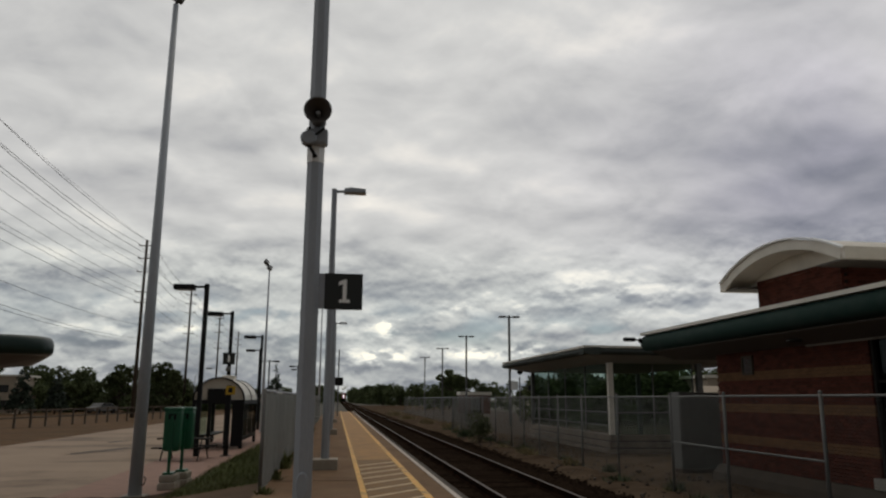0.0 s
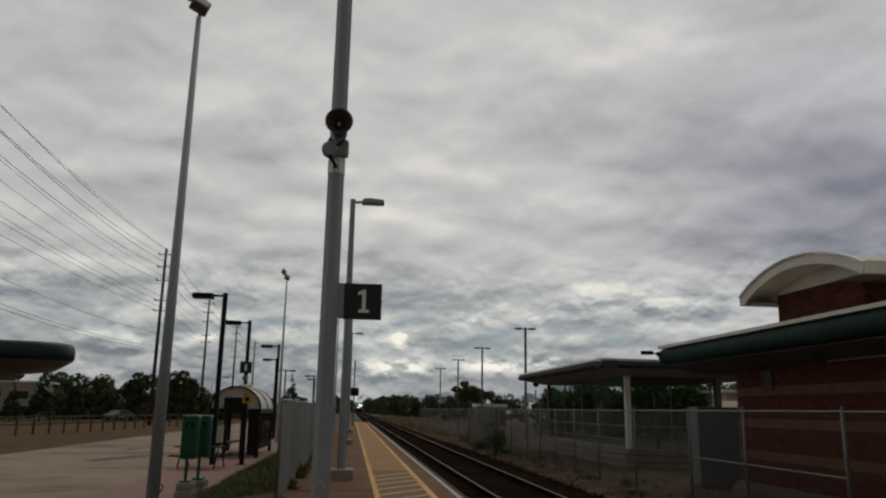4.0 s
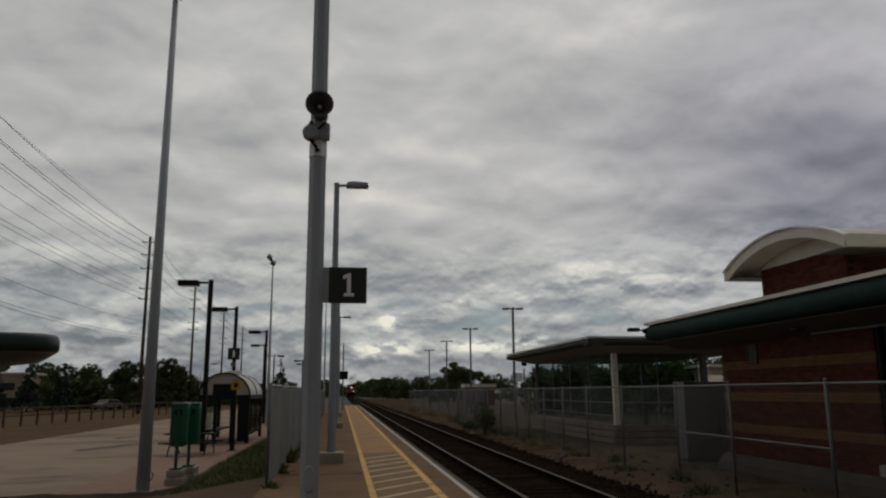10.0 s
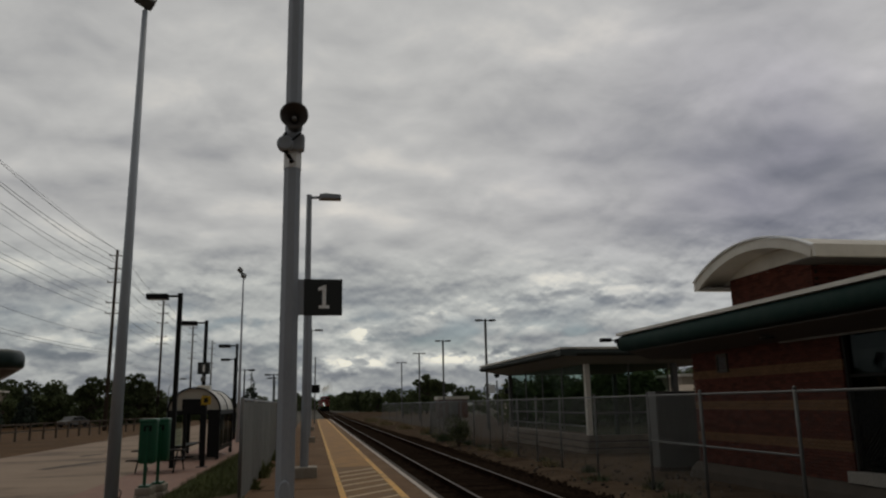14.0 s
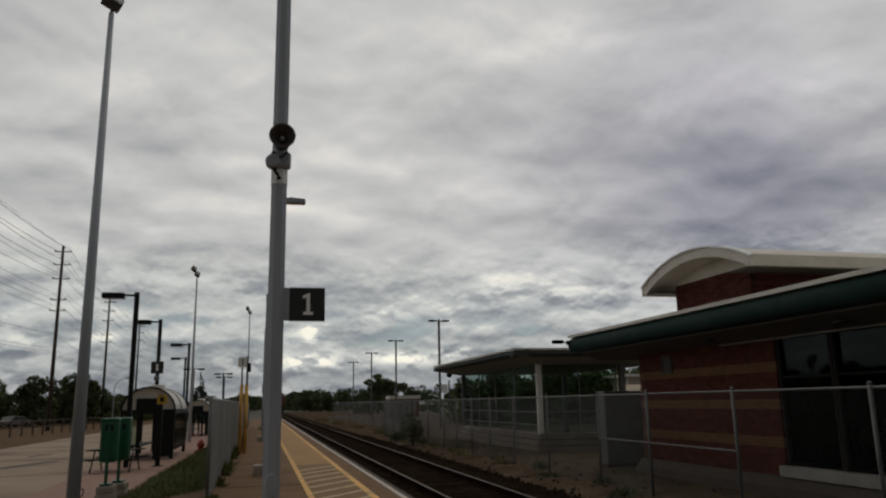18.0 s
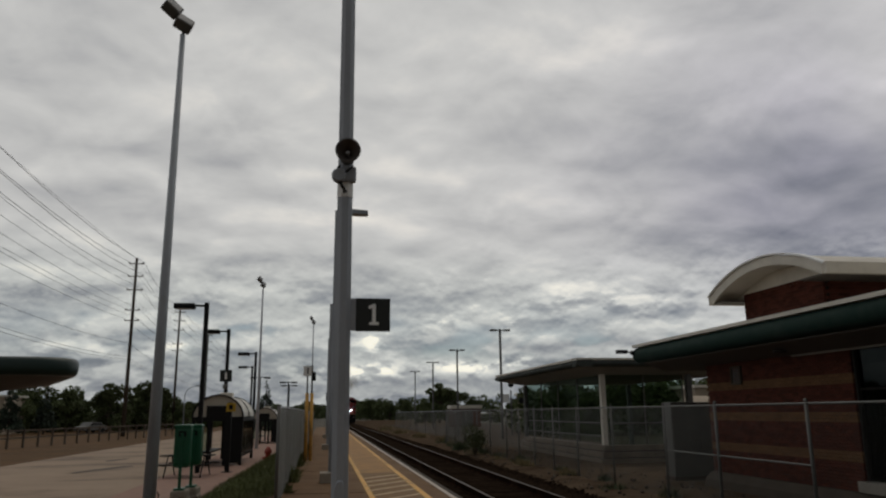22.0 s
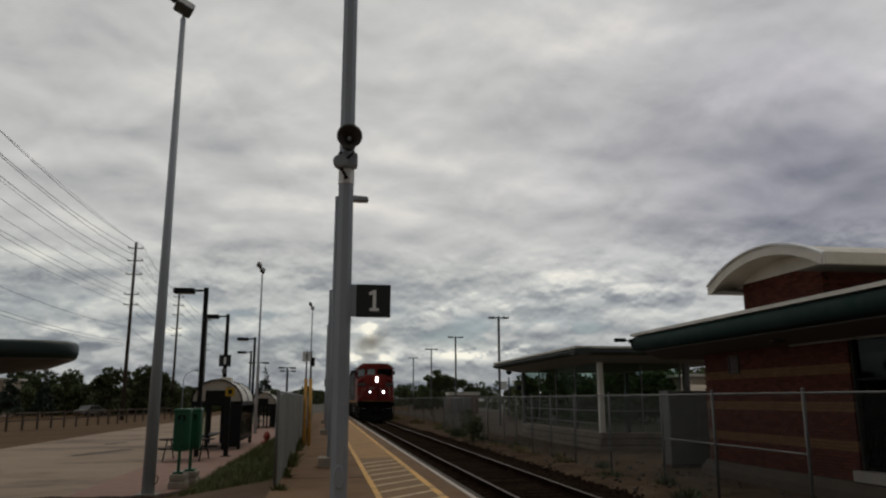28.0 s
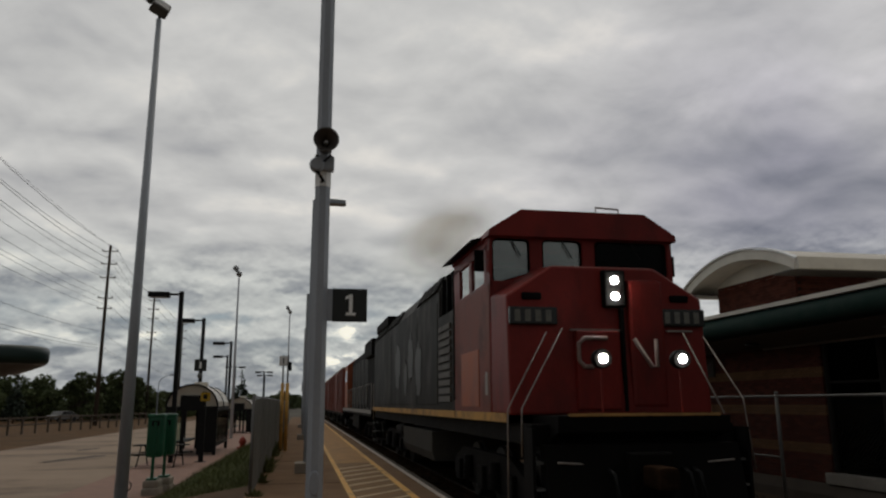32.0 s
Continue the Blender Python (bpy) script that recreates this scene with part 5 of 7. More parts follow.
# ---- station: windows, fittings ----
def window_bay(y0, y1):
    w = tagged(new("window_station"), "tall dark tinted station window in pale frames", "window", kind="structure")
    part("pane", box(WX + 0.1, y0, 0.42, WX + 0.112, y1, 3.2), M["darkpane"], w).visible_shadow = False
    for y in (y0, y1 - 0.07):
        part("mullion", box(WX + 0.02, y, 0.36, WX + 0.16, y + 0.07, 3.2, 0.006), M["dark"], w)
    part("transom", box(WX + 0.06, y0 + 0.07, 2.2, WX + 0.15, y1 - 0.07, 2.25), M["dark"], w)


for a, b in ((12.75, 14.38), (11.1, 12.73), (9.45, 11.08), (7.8, 9.43), (6.15, 7.78)):
    window_bay(a, b)
structure("wall_north_end", box(WX, 3.5, -0.3, WX + 0.3, 6.13, 3.25), M["brick"], "plain red-brown brick wall end", "wall")
structure("window_sill", box(WX - 0.12, 6.15, 0.11, WX + 0.2, 14.52, 0.335, 0.015), M["concrete"], "long pale concrete window sill", "sill")
# added floor and inner wall; near-black colour stands in for the room's shade
structure("floor_station", box(WX + 0.3, 3.5, -0.3, 16.9, 20.3, 0.1), M["dark"], "station floor behind the windows, coloured near-black for an unlit room", "floor")
structure("wall_inner", box(11.0, 3.5, 0.1, 11.2, 20.3, 3.2), M["dark"], "added inner wall behind the windows, coloured near-black for an unlit room", "wall")
lt = thing("wall_vent", "small louvred vent in a dull frame on the brick wall", "vent", (WX, 18.97, 2.74))
for y in (-0.26, 0.2):
    part("frame", box(-0.05, y, -0.25, 0.03, y + 0.06, 0.25, 0.008), M["plinth"], lt)
for z in (-0.25, 0.19):
    part("frame", box(-0.05, -0.2, z, 0.03, 0.2, z + 0.06, 0.008), M["plinth"], lt)
for k in range(6):
    part("louvre", box(-0.03, -0.2, -0.18 + 0.062 * k, 0.02, 0.2, -0.145 + 0.062 * k), M["frame"], lt)
sp = thing("soffit_lamp", "round recessed lamp in the soffit", "lamp", (6.3, 16.2, 3.17))
part("trim_ring", lathe([(0.16, -0.025), (0.17, -0.01), (0.17, 0.02)], 20), M["frame"], sp)
part("lens", lathe([(0.12, -0.035), (0.13, -0.02)], 18), M["frame"], sp)
copy_thing(sp, pose(6.3, 11.8, 3.17))

structure("trim_soffit", box(WX - 0.05, 6.15, 3.06, WX + 0.05, 16.4, 3.098), M["concrete"], "thin pale trim where the wall meets the soffit", "trim")

# ---- trackside fence ----
FX = 4.0
FENCE_Y = [1.0, 3.7, 6.0, 8.92, 12.13, 15.3, 17.85, 21.35, 24.5, 27.2, 29.75, 32.2, 34.5, 38.0, 41.4, 44.8, 48.4, 52.0]
fence = thing("chain_link_fence", "grey chain-link fence with steel posts beside the track", "fence", (0, 0, 0))
for y in FENCE_Y:
    p = part("post", tube((FX, y, -0.36), (FX, y, 1.98), 0.032, 0.032, 10), M["galvdark"], fence)
    part("cap", lathe([(0.034, 1.96), (0.036, 1.985), (0.018, 2.01)], 10, "Z", (FX, y, 0)), M["galvdark"], p)
for a, b in zip(FENCE_Y, FENCE_Y[1:]):
    part("top_rail", tube((FX, a, 1.92), (FX, b, 1.92), 0.02, 0.02, 8), M["galvdark"], fence)
    bm = bmesh.new()
    bm.faces.new([bm.verts.new(q) for q in ((FX - 0.03, a, -0.27), (FX - 0.03, b, -0.27), (FX - 0.03, b, 1.92), (FX - 0.03, a, 1.92))])
    part("wire_mesh", bm, M["chain" if a < 15 else ("chainmid" if a < 30 else "chainfar")], fence, "woven wire mesh")
part("brace_rail", tube((FX, 12.13, 0.86), (FX, 17.85, 0.86), 0.018, 0.018, 8), M["galvdark"], fence)

fence2 = thing("chain_link_fence", "far grey chain-link fence past the shelter", "fence", (0, 0, 0))
pts = [(4.0, 52.15), (5.9, 52.3), (6.0, 58.5), (6.1, 65), (6.2, 72), (6.3, 80), (6.5, 89), (6.8, 99), (7.0, 110), (7.0, 122)]
for x, y in pts:
    part("post", tube((x, y, -0.4), (x, y, 2.0), 0.04, 0.04, 8), M["galvdark"], fence2)
for (xa, ya), (xb, yb) in zip(pts, pts[1:]):
    part("top_rail", tube((xa, ya, 1.95), (xb, yb, 1.95), 0.025, 0.025, 6), M["galv"], fence2)
    bm = bmesh.new()
    bm.faces.new([bm.verts.new(q) for q in ((xa, ya, -0.3), (xb, yb, -0.3), (xb, yb, 1.95), (xa, ya, 1.95))])
    part("wire_mesh", bm, M["chainpanel" if ya < 52.2 else "chainfar"], fence2)

cab = thing("utility_cabinet", "large dark grey-green steel utility cabinet beside the station", "cabinet", (6.35, 22.3, -0.31))
part("body", box(0, 0, 0.12, 1.88, 0.6, 2.38, 0.02), M["cabinet"], cab)
part("plinth", box(-0.05, -0.05, 0, 1.93, 0.65, 0.13, 0.02), M["plinth"], cab)
for x in (0.04, 0.96):
    d = part("door", box(x, -0.02, 0.2, x + 0.88, 0.01, 2.3, 0.008), M["cabinet"], cab)
    part("handle", box(x + 0.58, -0.05, 1.0, x + 0.61, -0.018, 1.18, 0.005), M["galvdark"], d)

# ---- glazed platform shelter ----
sh = thing("platform_shelter", "glazed waiting shelter under a dark green hipped canopy", "shelter", (0, 0, 0))
X0, X1, Y0, Y1, ZT = 6.0, 15.0, 29.6, 44.4, 3.94
bm = bmesh.new()
lo = [bm.verts.new(p) for p in ((X0, Y0, ZT), (X1, Y0, ZT), (X1, Y1, ZT), (X0, Y1, ZT))]
hi = [bm.verts.new(p) for p in ((X0 + 3.5, Y0 + 3.5, ZT + 0.25), (X1 - 3.5, Y0 + 3.5, ZT + 0.25), (X1 - 3.5, Y1 - 3.5, ZT + 0.25), (X0 + 3.5, Y1 - 3.5, ZT + 0.25))]
for i in range(4):
    bm.faces.new((lo[i], lo[(i + 1) % 4], hi[(i + 1) % 4], hi[i]))
bm.faces.new(hi), bm.faces.new(lo[::-1])
part("roof", bm, M["cream"], sh, "pale sheet metal roof")
band = [(-0.02, 3.90), (-0.15, 3.84), (-0.19, 3.76), (-0.14, 3.68), (0.0, 3.63), (0.5, 3.63), (0.5, 3.92)]
part("fascia", extrude([(X0 + p, z) for p, z in band], "y", Y0 - 0.18, Y1 + 0.18), M["greyfascia"], sh)
part("fascia", extrude([(X1 - p, z) for p, z in band], "y", Y0 - 0.15, Y1 + 0.15), M["greyfascia"], sh)
part("fascia", extrude([(Y0 + p, z + 0.003) for p, z in band], "x", X0 - 0.17, X1 + 0.17), M["greyfascia"], sh)
part("fascia", extrude([(Y1 - p, z) for p, z in band], "x", X0 + 0.5, X1 - 0.5), M["greyfascia"], sh)
for a, b in (((X0 - 0.18, Y0 - 0.17), (X0 + 0.1, Y1 + 0.12)), ((X0 + 0.1, Y0 - 0.17), (X1, Y0 + 0.1))):
    part("flashing", box(a[0], a[1], 3.895, b[0], b[1], 3.985), M["cream"], sh)
bm = bmesh.new()
rim = [bm.verts.new((p, q, 3.632)) for p, q in ((X0 + 0.04, Y0 + 0.04), (X1 - 0.04, Y0 + 0.04), (X1 - 0.04, Y1 - 0.04), (X0 + 0.04, Y1 - 0.04))]
low = [bm.verts.new((p, q, 3.36)) for p, q in ((X0 + 1.2, Y0 + 0.95), (X1 - 1.2, Y0 + 0.95), (X1 - 1.2, Y1 - 0.95), (X0 + 1.2, Y1 - 0.95))]
for i in range(4):
    bm.faces.new((rim[i], low[i], low[(i + 1) % 4], rim[(i + 1) % 4]))
bm.faces.new(low[::-1]), bm.faces.new(rim)
bmesh.ops.recalc_face_normals(bm, faces=bm.faces[:])
part("soffit", bm, M["palesoffit"], sh, "pale sloping soffit under the canopy")
for x, y, w in ((7.35, 30.7, 0.11), (7.35, 43.2, 0.1), (11.3, 30.7, 0.12), (13.8, 30.7, 0.14), (13.8, 43.2, 0.12)):
    part("column", box(x - w, y - w, 0.42 if x < 8 else -0.3, x + w, y + w, 3.37, 0.02), M["cream"] if x < 8 and y < 31 else M["galvdark"], sh, "white square column" if x < 8 and y < 31 else "")
for k in range(3):
    z0, o = -0.36 + 0.27 * k, 0.05 * k
    part("base_course", box(7.05 + 1.6 * o, 30.35 + o, z0, 7.62, 43.45 - o, z0 + 0.225, 0.02), M["basecon"], sh, "low stepped concrete base wall")
    part("base_course", box(7.63, 30.35 + o, z0, 10.6, 30.95 - o, z0 + 0.225, 0.02), M["basecon"], sh)
part("base_core", box(7.3, 30.6, -0.36, 7.6, 43.2, 0.38), M["mortar"], sh)
part("base_core", box(7.6, 30.55, -0.36, 10.5, 30.85, 0.38), M["mortar"], sh)
ys = [31.0, 34.0, 37.0, 40.0, 43.0]
for a, b in zip(ys, ys[1:]):
    part("frame_post", box(7.35, a - 0.03, 0.44, 7.41, a + 0.03, 3.37), M["galvdark"], sh)
    part("glass_panel", box(7.375, a + 0.04, 0.5, 7.385, b - 0.04, 3.35), M["pane"], sh).visible_shadow = False
    for zr in (0.75, 1.3):
        part("frame_rail", box(7.34, a + 0.04, zr, 7.41, b - 0.04, zr + 0.05), M["galvdark"], sh)
xs = [7.5, 9.3, 11.1]
for a, b in zip(xs, xs[1:]):
    part("glass_panel", box(a + 0.04, 30.87, 0.3, b - 0.04, 30.88, 3.35), M["pane"], sh).visible_shadow = False
    part("frame_post", box(b - 0.022, 30.85, -0.3, b + 0.022, 30.91, 3.37), M["galvdark"], sh)
    part("frame_rail", box(a + 0.04, 30.85, 1.28, b - 0.04, 30.91, 1.34), M["galvdark"], sh)
part("bench", box(8.2, 32.0, 0.1, 8.7, 40.0, 0.16, 0.02), M["wood"], sh)
for y in (32.5, 36.0, 39.5):
    part("bench_leg", box(8.3, y, -0.3, 8.6, y + 0.06, 0.1), M["black"], sh)
lo2 = thing("eave_spotlight", "small black spotlight on the end of the station eave", "lamp", (5.7, 23.3, 3.72))
part("arm", tube((0, 0, -0.02), (-0.26, 0, 0.0), 0.022), M["black"], lo2)
part("lamp_head", box(-0.62, -0.1, -0.05, -0.26, 0.1, 0.07, 0.02), M["black"], lo2)
part("mount", box(-0.12, -0.06, -0.09, 0.0, 0.06, 0.05, 0.01), M["black"], lo2)

# ---- far side of the line ----
shed = thing("shed", "low shed with a pale beige gabled roof", "shed", (20.9, 47.0, -0.15))
part("wall", box(0, 0, 0, 7, 5, 1.9), M["mortar"], shed)
part("roof", extrude([(-0.3, 1.85), (-0.3, 1.95), (2.5, 2.95), (5.3, 1.95), (5.3, 1.85)], "x", -0.3, 7.3), M["beige"], shed)
ware = thing("warehouse", "long pale low warehouse beyond the car park", "building", (28, 105, -0.62))
part("wall", box(0, 0, 0, 60, 20, 5.2), M["beige"], ware)
part("roof", box(-0.3, -0.3, 5.2, 60.3, 20.3, 5.5), M["cream"], ware)
for i in range(9):
    part("window", box(3 + 6 * i, -0.04, 1.6, 6 + 6 * i, 0.02, 3.0), M["plateglass"], ware)
house = thing("low_house", "pale beige low building behind the platform shelter", "building", (26.9, 60.0, -0.62))
part("wall", box(0, 0, 0, 13, 6, 4.3), M["beige"], house)
part("roof", box(-0.25, -0.25, 4.3, 13.25, 6.25, 4.55), M["cream"], house)
for i in range(3):
    part("window", box(1.2 + 4 * i, -0.05, 1.8, 3.2 + 4 * i, 0.02, 3.1), M["plateglass"], house)
cont = thing("storage_building", "brown metal storage building with a white roof", "building", (14.6, 112, -0.62))
part("wall", box(0, 0, 0, 4.4, 3, 3.0), M["brownblock"], cont)
part("roof", box(-0.2, -0.2, 3.0, 4.6, 3.2, 3.5), M["cream"], cont)
part("door", box(1.4, -0.05, 0.3, 3.0, 0.02, 2.6), M["mortar"], cont)
sig = thing("signal_mast", "black railway signal heads on a mast by the car park", "signal", (13.2, 70, -0.32))
part("mast", tube((0, 0, 0), (0, 0, 4.2), 0.07, 0.07, 8), M["galvdark"], sig)
part("signal_head", lathe([(0.24, -0.08), (0.28, 0.0), (0.24, 0.06)], 16, "Y", (0, -0.1, 4.7)), M["black"], sig)
part("signal_head", lathe([(0.24, -0.08), (0.28, 0.0), (0.24, 0.06)], 16, "Y", (1.0, -0.1, 3.2)), M["black"], sig)
part("relay_box", box(-0.9, -0.2, 3.0, -0.2, 0.2, 3.8, 0.02), M["signwhite"], sig)
part("arm", box(-0.5, -0.04, 3.3, 1.1, 0.04, 3.38), M["galvdark"], sig)
sig2 = thing("signal_mast", "slim black signal mast with a dark head on the platform", "signal", (-3.85, 72, 0.2))
part("mast", tube((0, 0, 0), (0, 0, 6.18), 0.06, 0.06, 8), M["galvdark"], sig2)
part("signal_head", box(-0.45, -0.15, 2.8, 0.45, 0.15, 3.56, 0.05), M["black"], sig2)

# ---- beside the platform ----
sf = thing("slatted_fence", "grey slatted chain-link fence along the platform back", "fence", (0, 0, 0))
FY = [14.6 + 2.6 * k for k in range(19)]
for a, b in zip(FY, FY[1:]):
    part("post", tube((-5.275, a, 0.1), (-5.275, a, 2.0), 0.032, 0.032, 10), M["galvdark"], sf)
    part("top_rail", tube((-5.275, a, 1.97), (-5.275, b, 1.97), 0.022, 0.022, 8), M["galv"], sf)
    bm = bmesh.new()
    y = a
    while y < b - 0.001:
        x = -5.245 + random.uniform(-0.004, 0.004)
        bm_box(bm, x - 0.006, y, 0.22, x + 0.006, min(y + 0.08, b), 1.93 + random.uniform(-0.015, 0.015))
        y += 0.082
    tagged(part("slats", bm, M["slat"], sf, "grey privacy slats"), kind="stuff")
part("post", tube((-5.275, FY[-1], 0.1), (-5.275, FY[-1], 2.02), 0.04, 0.04, 10), M["galvdark"], sf)

tw = thing("notice_post", "twin steel sign posts in yellow sleeves beside the slatted fence", "sign", (-5.05, 27.5, 0.2))
for x in (0.0, 0.17):
    part("post", tube((x, 0, 2.3), (x, 0, 3.35), 0.03, 0.03, 8), M["galvdark"], tw)
    part("sleeve", tube((x, 0, 0), (x, 0, 2.36), 0.062, 0.062, 12), M["yellow"], tw, "worn yellow post sleeve")
part("sign_box", box(-0.15, -0.06, 2.98, 0.15, 0.06, 3.33, 0.02), M["signwhite"], tw, "white sign box")
part("sign_bar", box(-0.02, -0.066, 3.04, 0.03, -0.058, 3.27), M["galvdark"], tw)
part("sign_box", box(0.155, -0.06, 2.8, 0.3, 0.06, 3.12, 0.02), M["black"], tw, "black sign box")

bins = thing("waste_bin", "green steel waste bins on posts set in stone blocks", "bin", (-7.83, 20.2, -0.34))
bins.scale = (0.7, 0.8, 1.16)
for x, y in ((-0.16, -0.15), (0.06, 0.75)):
    b = part("bin_body", box(x - 0.29, y - 0.24, 0.76, x + 0.29, y + 0.26, 1.66, 0.11), M["bin"], bins)
    part("lid", box(x - 0.295, y - 0.245, 1.58, x + 0.295, y + 0.265, 1.67, 0.04), M["bin"], b)
    part("opening", box(x - 0.13, y - 0.25, 1.42, x + 0.13, y - 0.22, 1.53), M["black"], b)
    part("post", box(x - 0.05, y - 0.28, 0.34, x + 0.05, y - 0.2, 1.5, 0.008), M["bin"], bins)
    part("foot_plate", box(x - 0.17, y - 0.36, 0.3, x + 0.17, y + 0.16, 0.345, 0.01), M["bin"], bins)
    bl = part("stone_block", box(x - 0.3, y - 0.46, -0.03, x + 0.3, y + 0.36, 0.15, 0.05), M["palecon"], bins)
    part("stone_block", box(x - 0.27, y - 0.42, 0.15, x + 0.27, y + 0.33, 0.302, 0.05), M["palecon"], bins)

pt = thing("picnic_table", "dark slatted picnic table on the paved walk", "table", (-9.3, 29.0, -0.35), 82)
for i in range(4):
    part("top_slat", box(-0.38 + 0.2 * i, -0.9, 0.72, -0.2 + 0.2 * i, 0.9, 0.76, 0.005), M["dark"], pt)
for s in (-1, 1):
    part("seat", box(s * 0.72 - 0.14, -0.9, 0.43, s * 0.72 + 0.14, 0.9, 0.47, 0.005), M["dark"], pt)
    for y in (-0.65, 0.65):
        part("leg", pipe([(s * 0.2, y, 0.72), (s * 0.6, y, 0.0)], 0.025), M["black"], pt)
for y in (-0.65, 0.65):
    part("crossbar", pipe([(-0.75, y, 0.42), (0.75, y, 0.42)], 0.025), M["black"], pt)

hy = thing("fire_hydrant", "red fire hydrant in the grass by the fence", "hydrant", (-6.45, 29.0, -0.2))
part("barrel", lathe([(0.15, 0), (0.15, 0.06), (0.1, 0.1), (0.1, 0.6), (0.14, 0.64), (0.13, 0.72), (0.07, 0.82), (0.03, 0.86)], 16), M["hydrant"], hy)
part("outlet", tube((-0.2, 0, 0.45), (0.2, 0, 0.45), 0.05, 0.05, 10), M["hydrant"], hy)


def bus_shelter(x, y, L):
    t = thing("bus_shelter", "black-framed bus shelter with a cream vaulted roof", "shelter", (x, y, -0.35), group="bus shelters")
    t.scale = (1.19, 1.19, 1.19)
    w, n = 0.92, 12
    out = [(-w * math.cos(math.pi * i / n), 1.72 + 0.84 * math.sin(math.pi * i / n)) for i in range(n + 1)]
    inn = [(0.965 * p, 1.72 + (q - 1.72) * 0.965) for p, q in out]
    for i in range(n):
        for k in range(2):
            a, b = k * L / 2 + 0.03, (k + 1) * L / 2 - 0.03
            part("roof_panel", extrude([out[i], out[i + 1], inn[i + 1], inn[i]], "y", a, b), M["shelterroof"], t)
    for yy in (0, L / 2 - 0.035, L - 0.07):
        o2 = [(1.03 * p, 1.72 + (q - 1.72) * 1.03) for p, q in out]
        part("roof_hoop", extrude(o2 + inn[::-1], "y", yy, yy + 0.07), M["black"], t)
    part("end_panel", extrude([(p, q) for p, q in inn], "y", 0.09, 0.12), M["shelterroof"], t)
    part("header", box(-w, 0.02, 1.6, w, 0.12, 1.76), M["black"], t)
    for px in (-w + 0.06, -0.3, 0.3, w - 0.06):
        for py in (0.06, L - 0.06):
            part("post", box(px - 0.06, py - 0.06, 0, px + 0.06, py + 0.06, 1.74), M["black"], t)
    for px in (-w + 0.03, w - 0.03):
        part("side_rail", box(px - 0.04, 0.1, 1.6, px + 0.04, L - 0.1, 1.76), M["black"], t)
        part("side_rail", box(px - 0.03, 0.1, 0.3, px + 0.03, L - 0.1, 0.42), M["black"], t)
        for k in range(3):
            part("glass_panel", box(px - 0.006, 0.15 + k * L / 3, 0.42, px + 0.006, (k + 1) * L / 3, 1.6), M["darkpane"] if px > 0 else M["pane"], t)
    part("kick_panel", box(0.5, 0.03, 0.1, w, 0.09, 1.6), M["black"], t)
    part("bench", box(-0.7, 0.6, 0.42, -0.3, L - 0.6, 0.48), M["black"], t)
    part("roof_vent", box(-0.25, L / 2 - 0.3, 2.5, 0.25, L / 2 + 0.3, 2.7, 0.04), M["cream"], t)
    part("header_box", box(-0.42, 0.0, 1.62, 0.34, 0.16, 2.16, 0.02), M["black"], t)
    return t


bs = bus_shelter(-9.08, 34.6, 4.6)
copy_thing(bs, pose(-8.95, 60.0, -0.35)).scale = (1.02, 1.1, 1.04)
sp2 = thing("stop_post", "black square bus stop post with a small yellow sign", "sign post", (-8.1, 30.6, -0.35))
part("post", box(-0.085, -0.085, 0, 0.085, 0.085, 2.66, 0.012), M["black"], sp2)
part("base_plate", box(-0.2, -0.2, 0, 0.2, 0.2, 0.03, 0.005), M["black"], sp2)
am = part("sign_panel", box(-0.12, -0.115, 2.3, 0.24, -0.088, 2.63, 0.01), M["amber"], sp2, "small yellow sign")
part("pictogram", box(-0.02, -0.122, 2.38, 0.13, -0.114, 2.56, 0.003), M["black"], am)

st = thing("stop_sign", "square black stop sign with a white numeral on a lamp post", "sign", (-9.5, 40.08, -0.35))
part("panel", box(-0.3, -0.15, 3.85, 0.3, -0.1, 4.45, 0.01), M["signblack"], st)
part("numeral", box(-0.05, -0.156, 3.98, 0.05, -0.148, 4.32), M["signwhite"], st)
part("strap", box(-0.1, -0.12, 4.1, 0.1, -0.08, 4.16), M["black"], st)
part("post_lamp", lathe([(0.12, 3.5), (0.14, 3.6), (0.1, 3.75)], 12, "Z", (0, -0.15, 0)), M["galvdark"], st)

cn = thing("bus_canopy", "dark green rounded bus stop canopy on steel posts", "canopy", (0, 0, 0))
plan = [(-26, 12.9), (-9.58, 12.9), (-9.03, 13.0), (-8.7, 13.25), (-8.62, 13.6), (-8.78, 14.1), (-9.7, 16.2), (-10.6, 18.2), (-26, 18.2)]
bm = extrude(plan, "z", 2.49, 2.8)
bmesh.ops.bevel(bm, geom=[e for e in bm.edges if abs(e.verts[0].co.z - e.verts[1].co.z) < 1e-6], offset=0.11, segments=4, affect="EDGES", profile=0.5)
f = part("fascia", bm, M["green"], cn)
for q in f.data.polygons:
    q.use_smooth = abs(q.normal.z) < 0.98
bm = bmesh.new()
rim = [bm.verts.new((p - 0.1, q + (0.06 if q < 15 else -0.06), 2.497)) for p, q in plan]
low = [bm.verts.new((p - 2.6 if p > -20 else p, 15.5 + (q - 15.5) * 0.3, 2.1)) for p, q in plan]
for i in range(len(plan)):
    k = (i + 1) % len(plan)
    bm.faces.new((rim[i], low[i], low[k], rim[k]))
bm.faces.new(low[::-1]), bm.faces.new(rim)
bmesh.ops.recalc_face_normals(bm, faces=bm.faces[:])
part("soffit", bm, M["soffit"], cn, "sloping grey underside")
for x in (-13.5, -19.0, -24.5):
    part("post", tube((x, 15.6, -0.36), (x, 15.6, 2.45), 0.09, 0.09, 12), M["green"], cn)

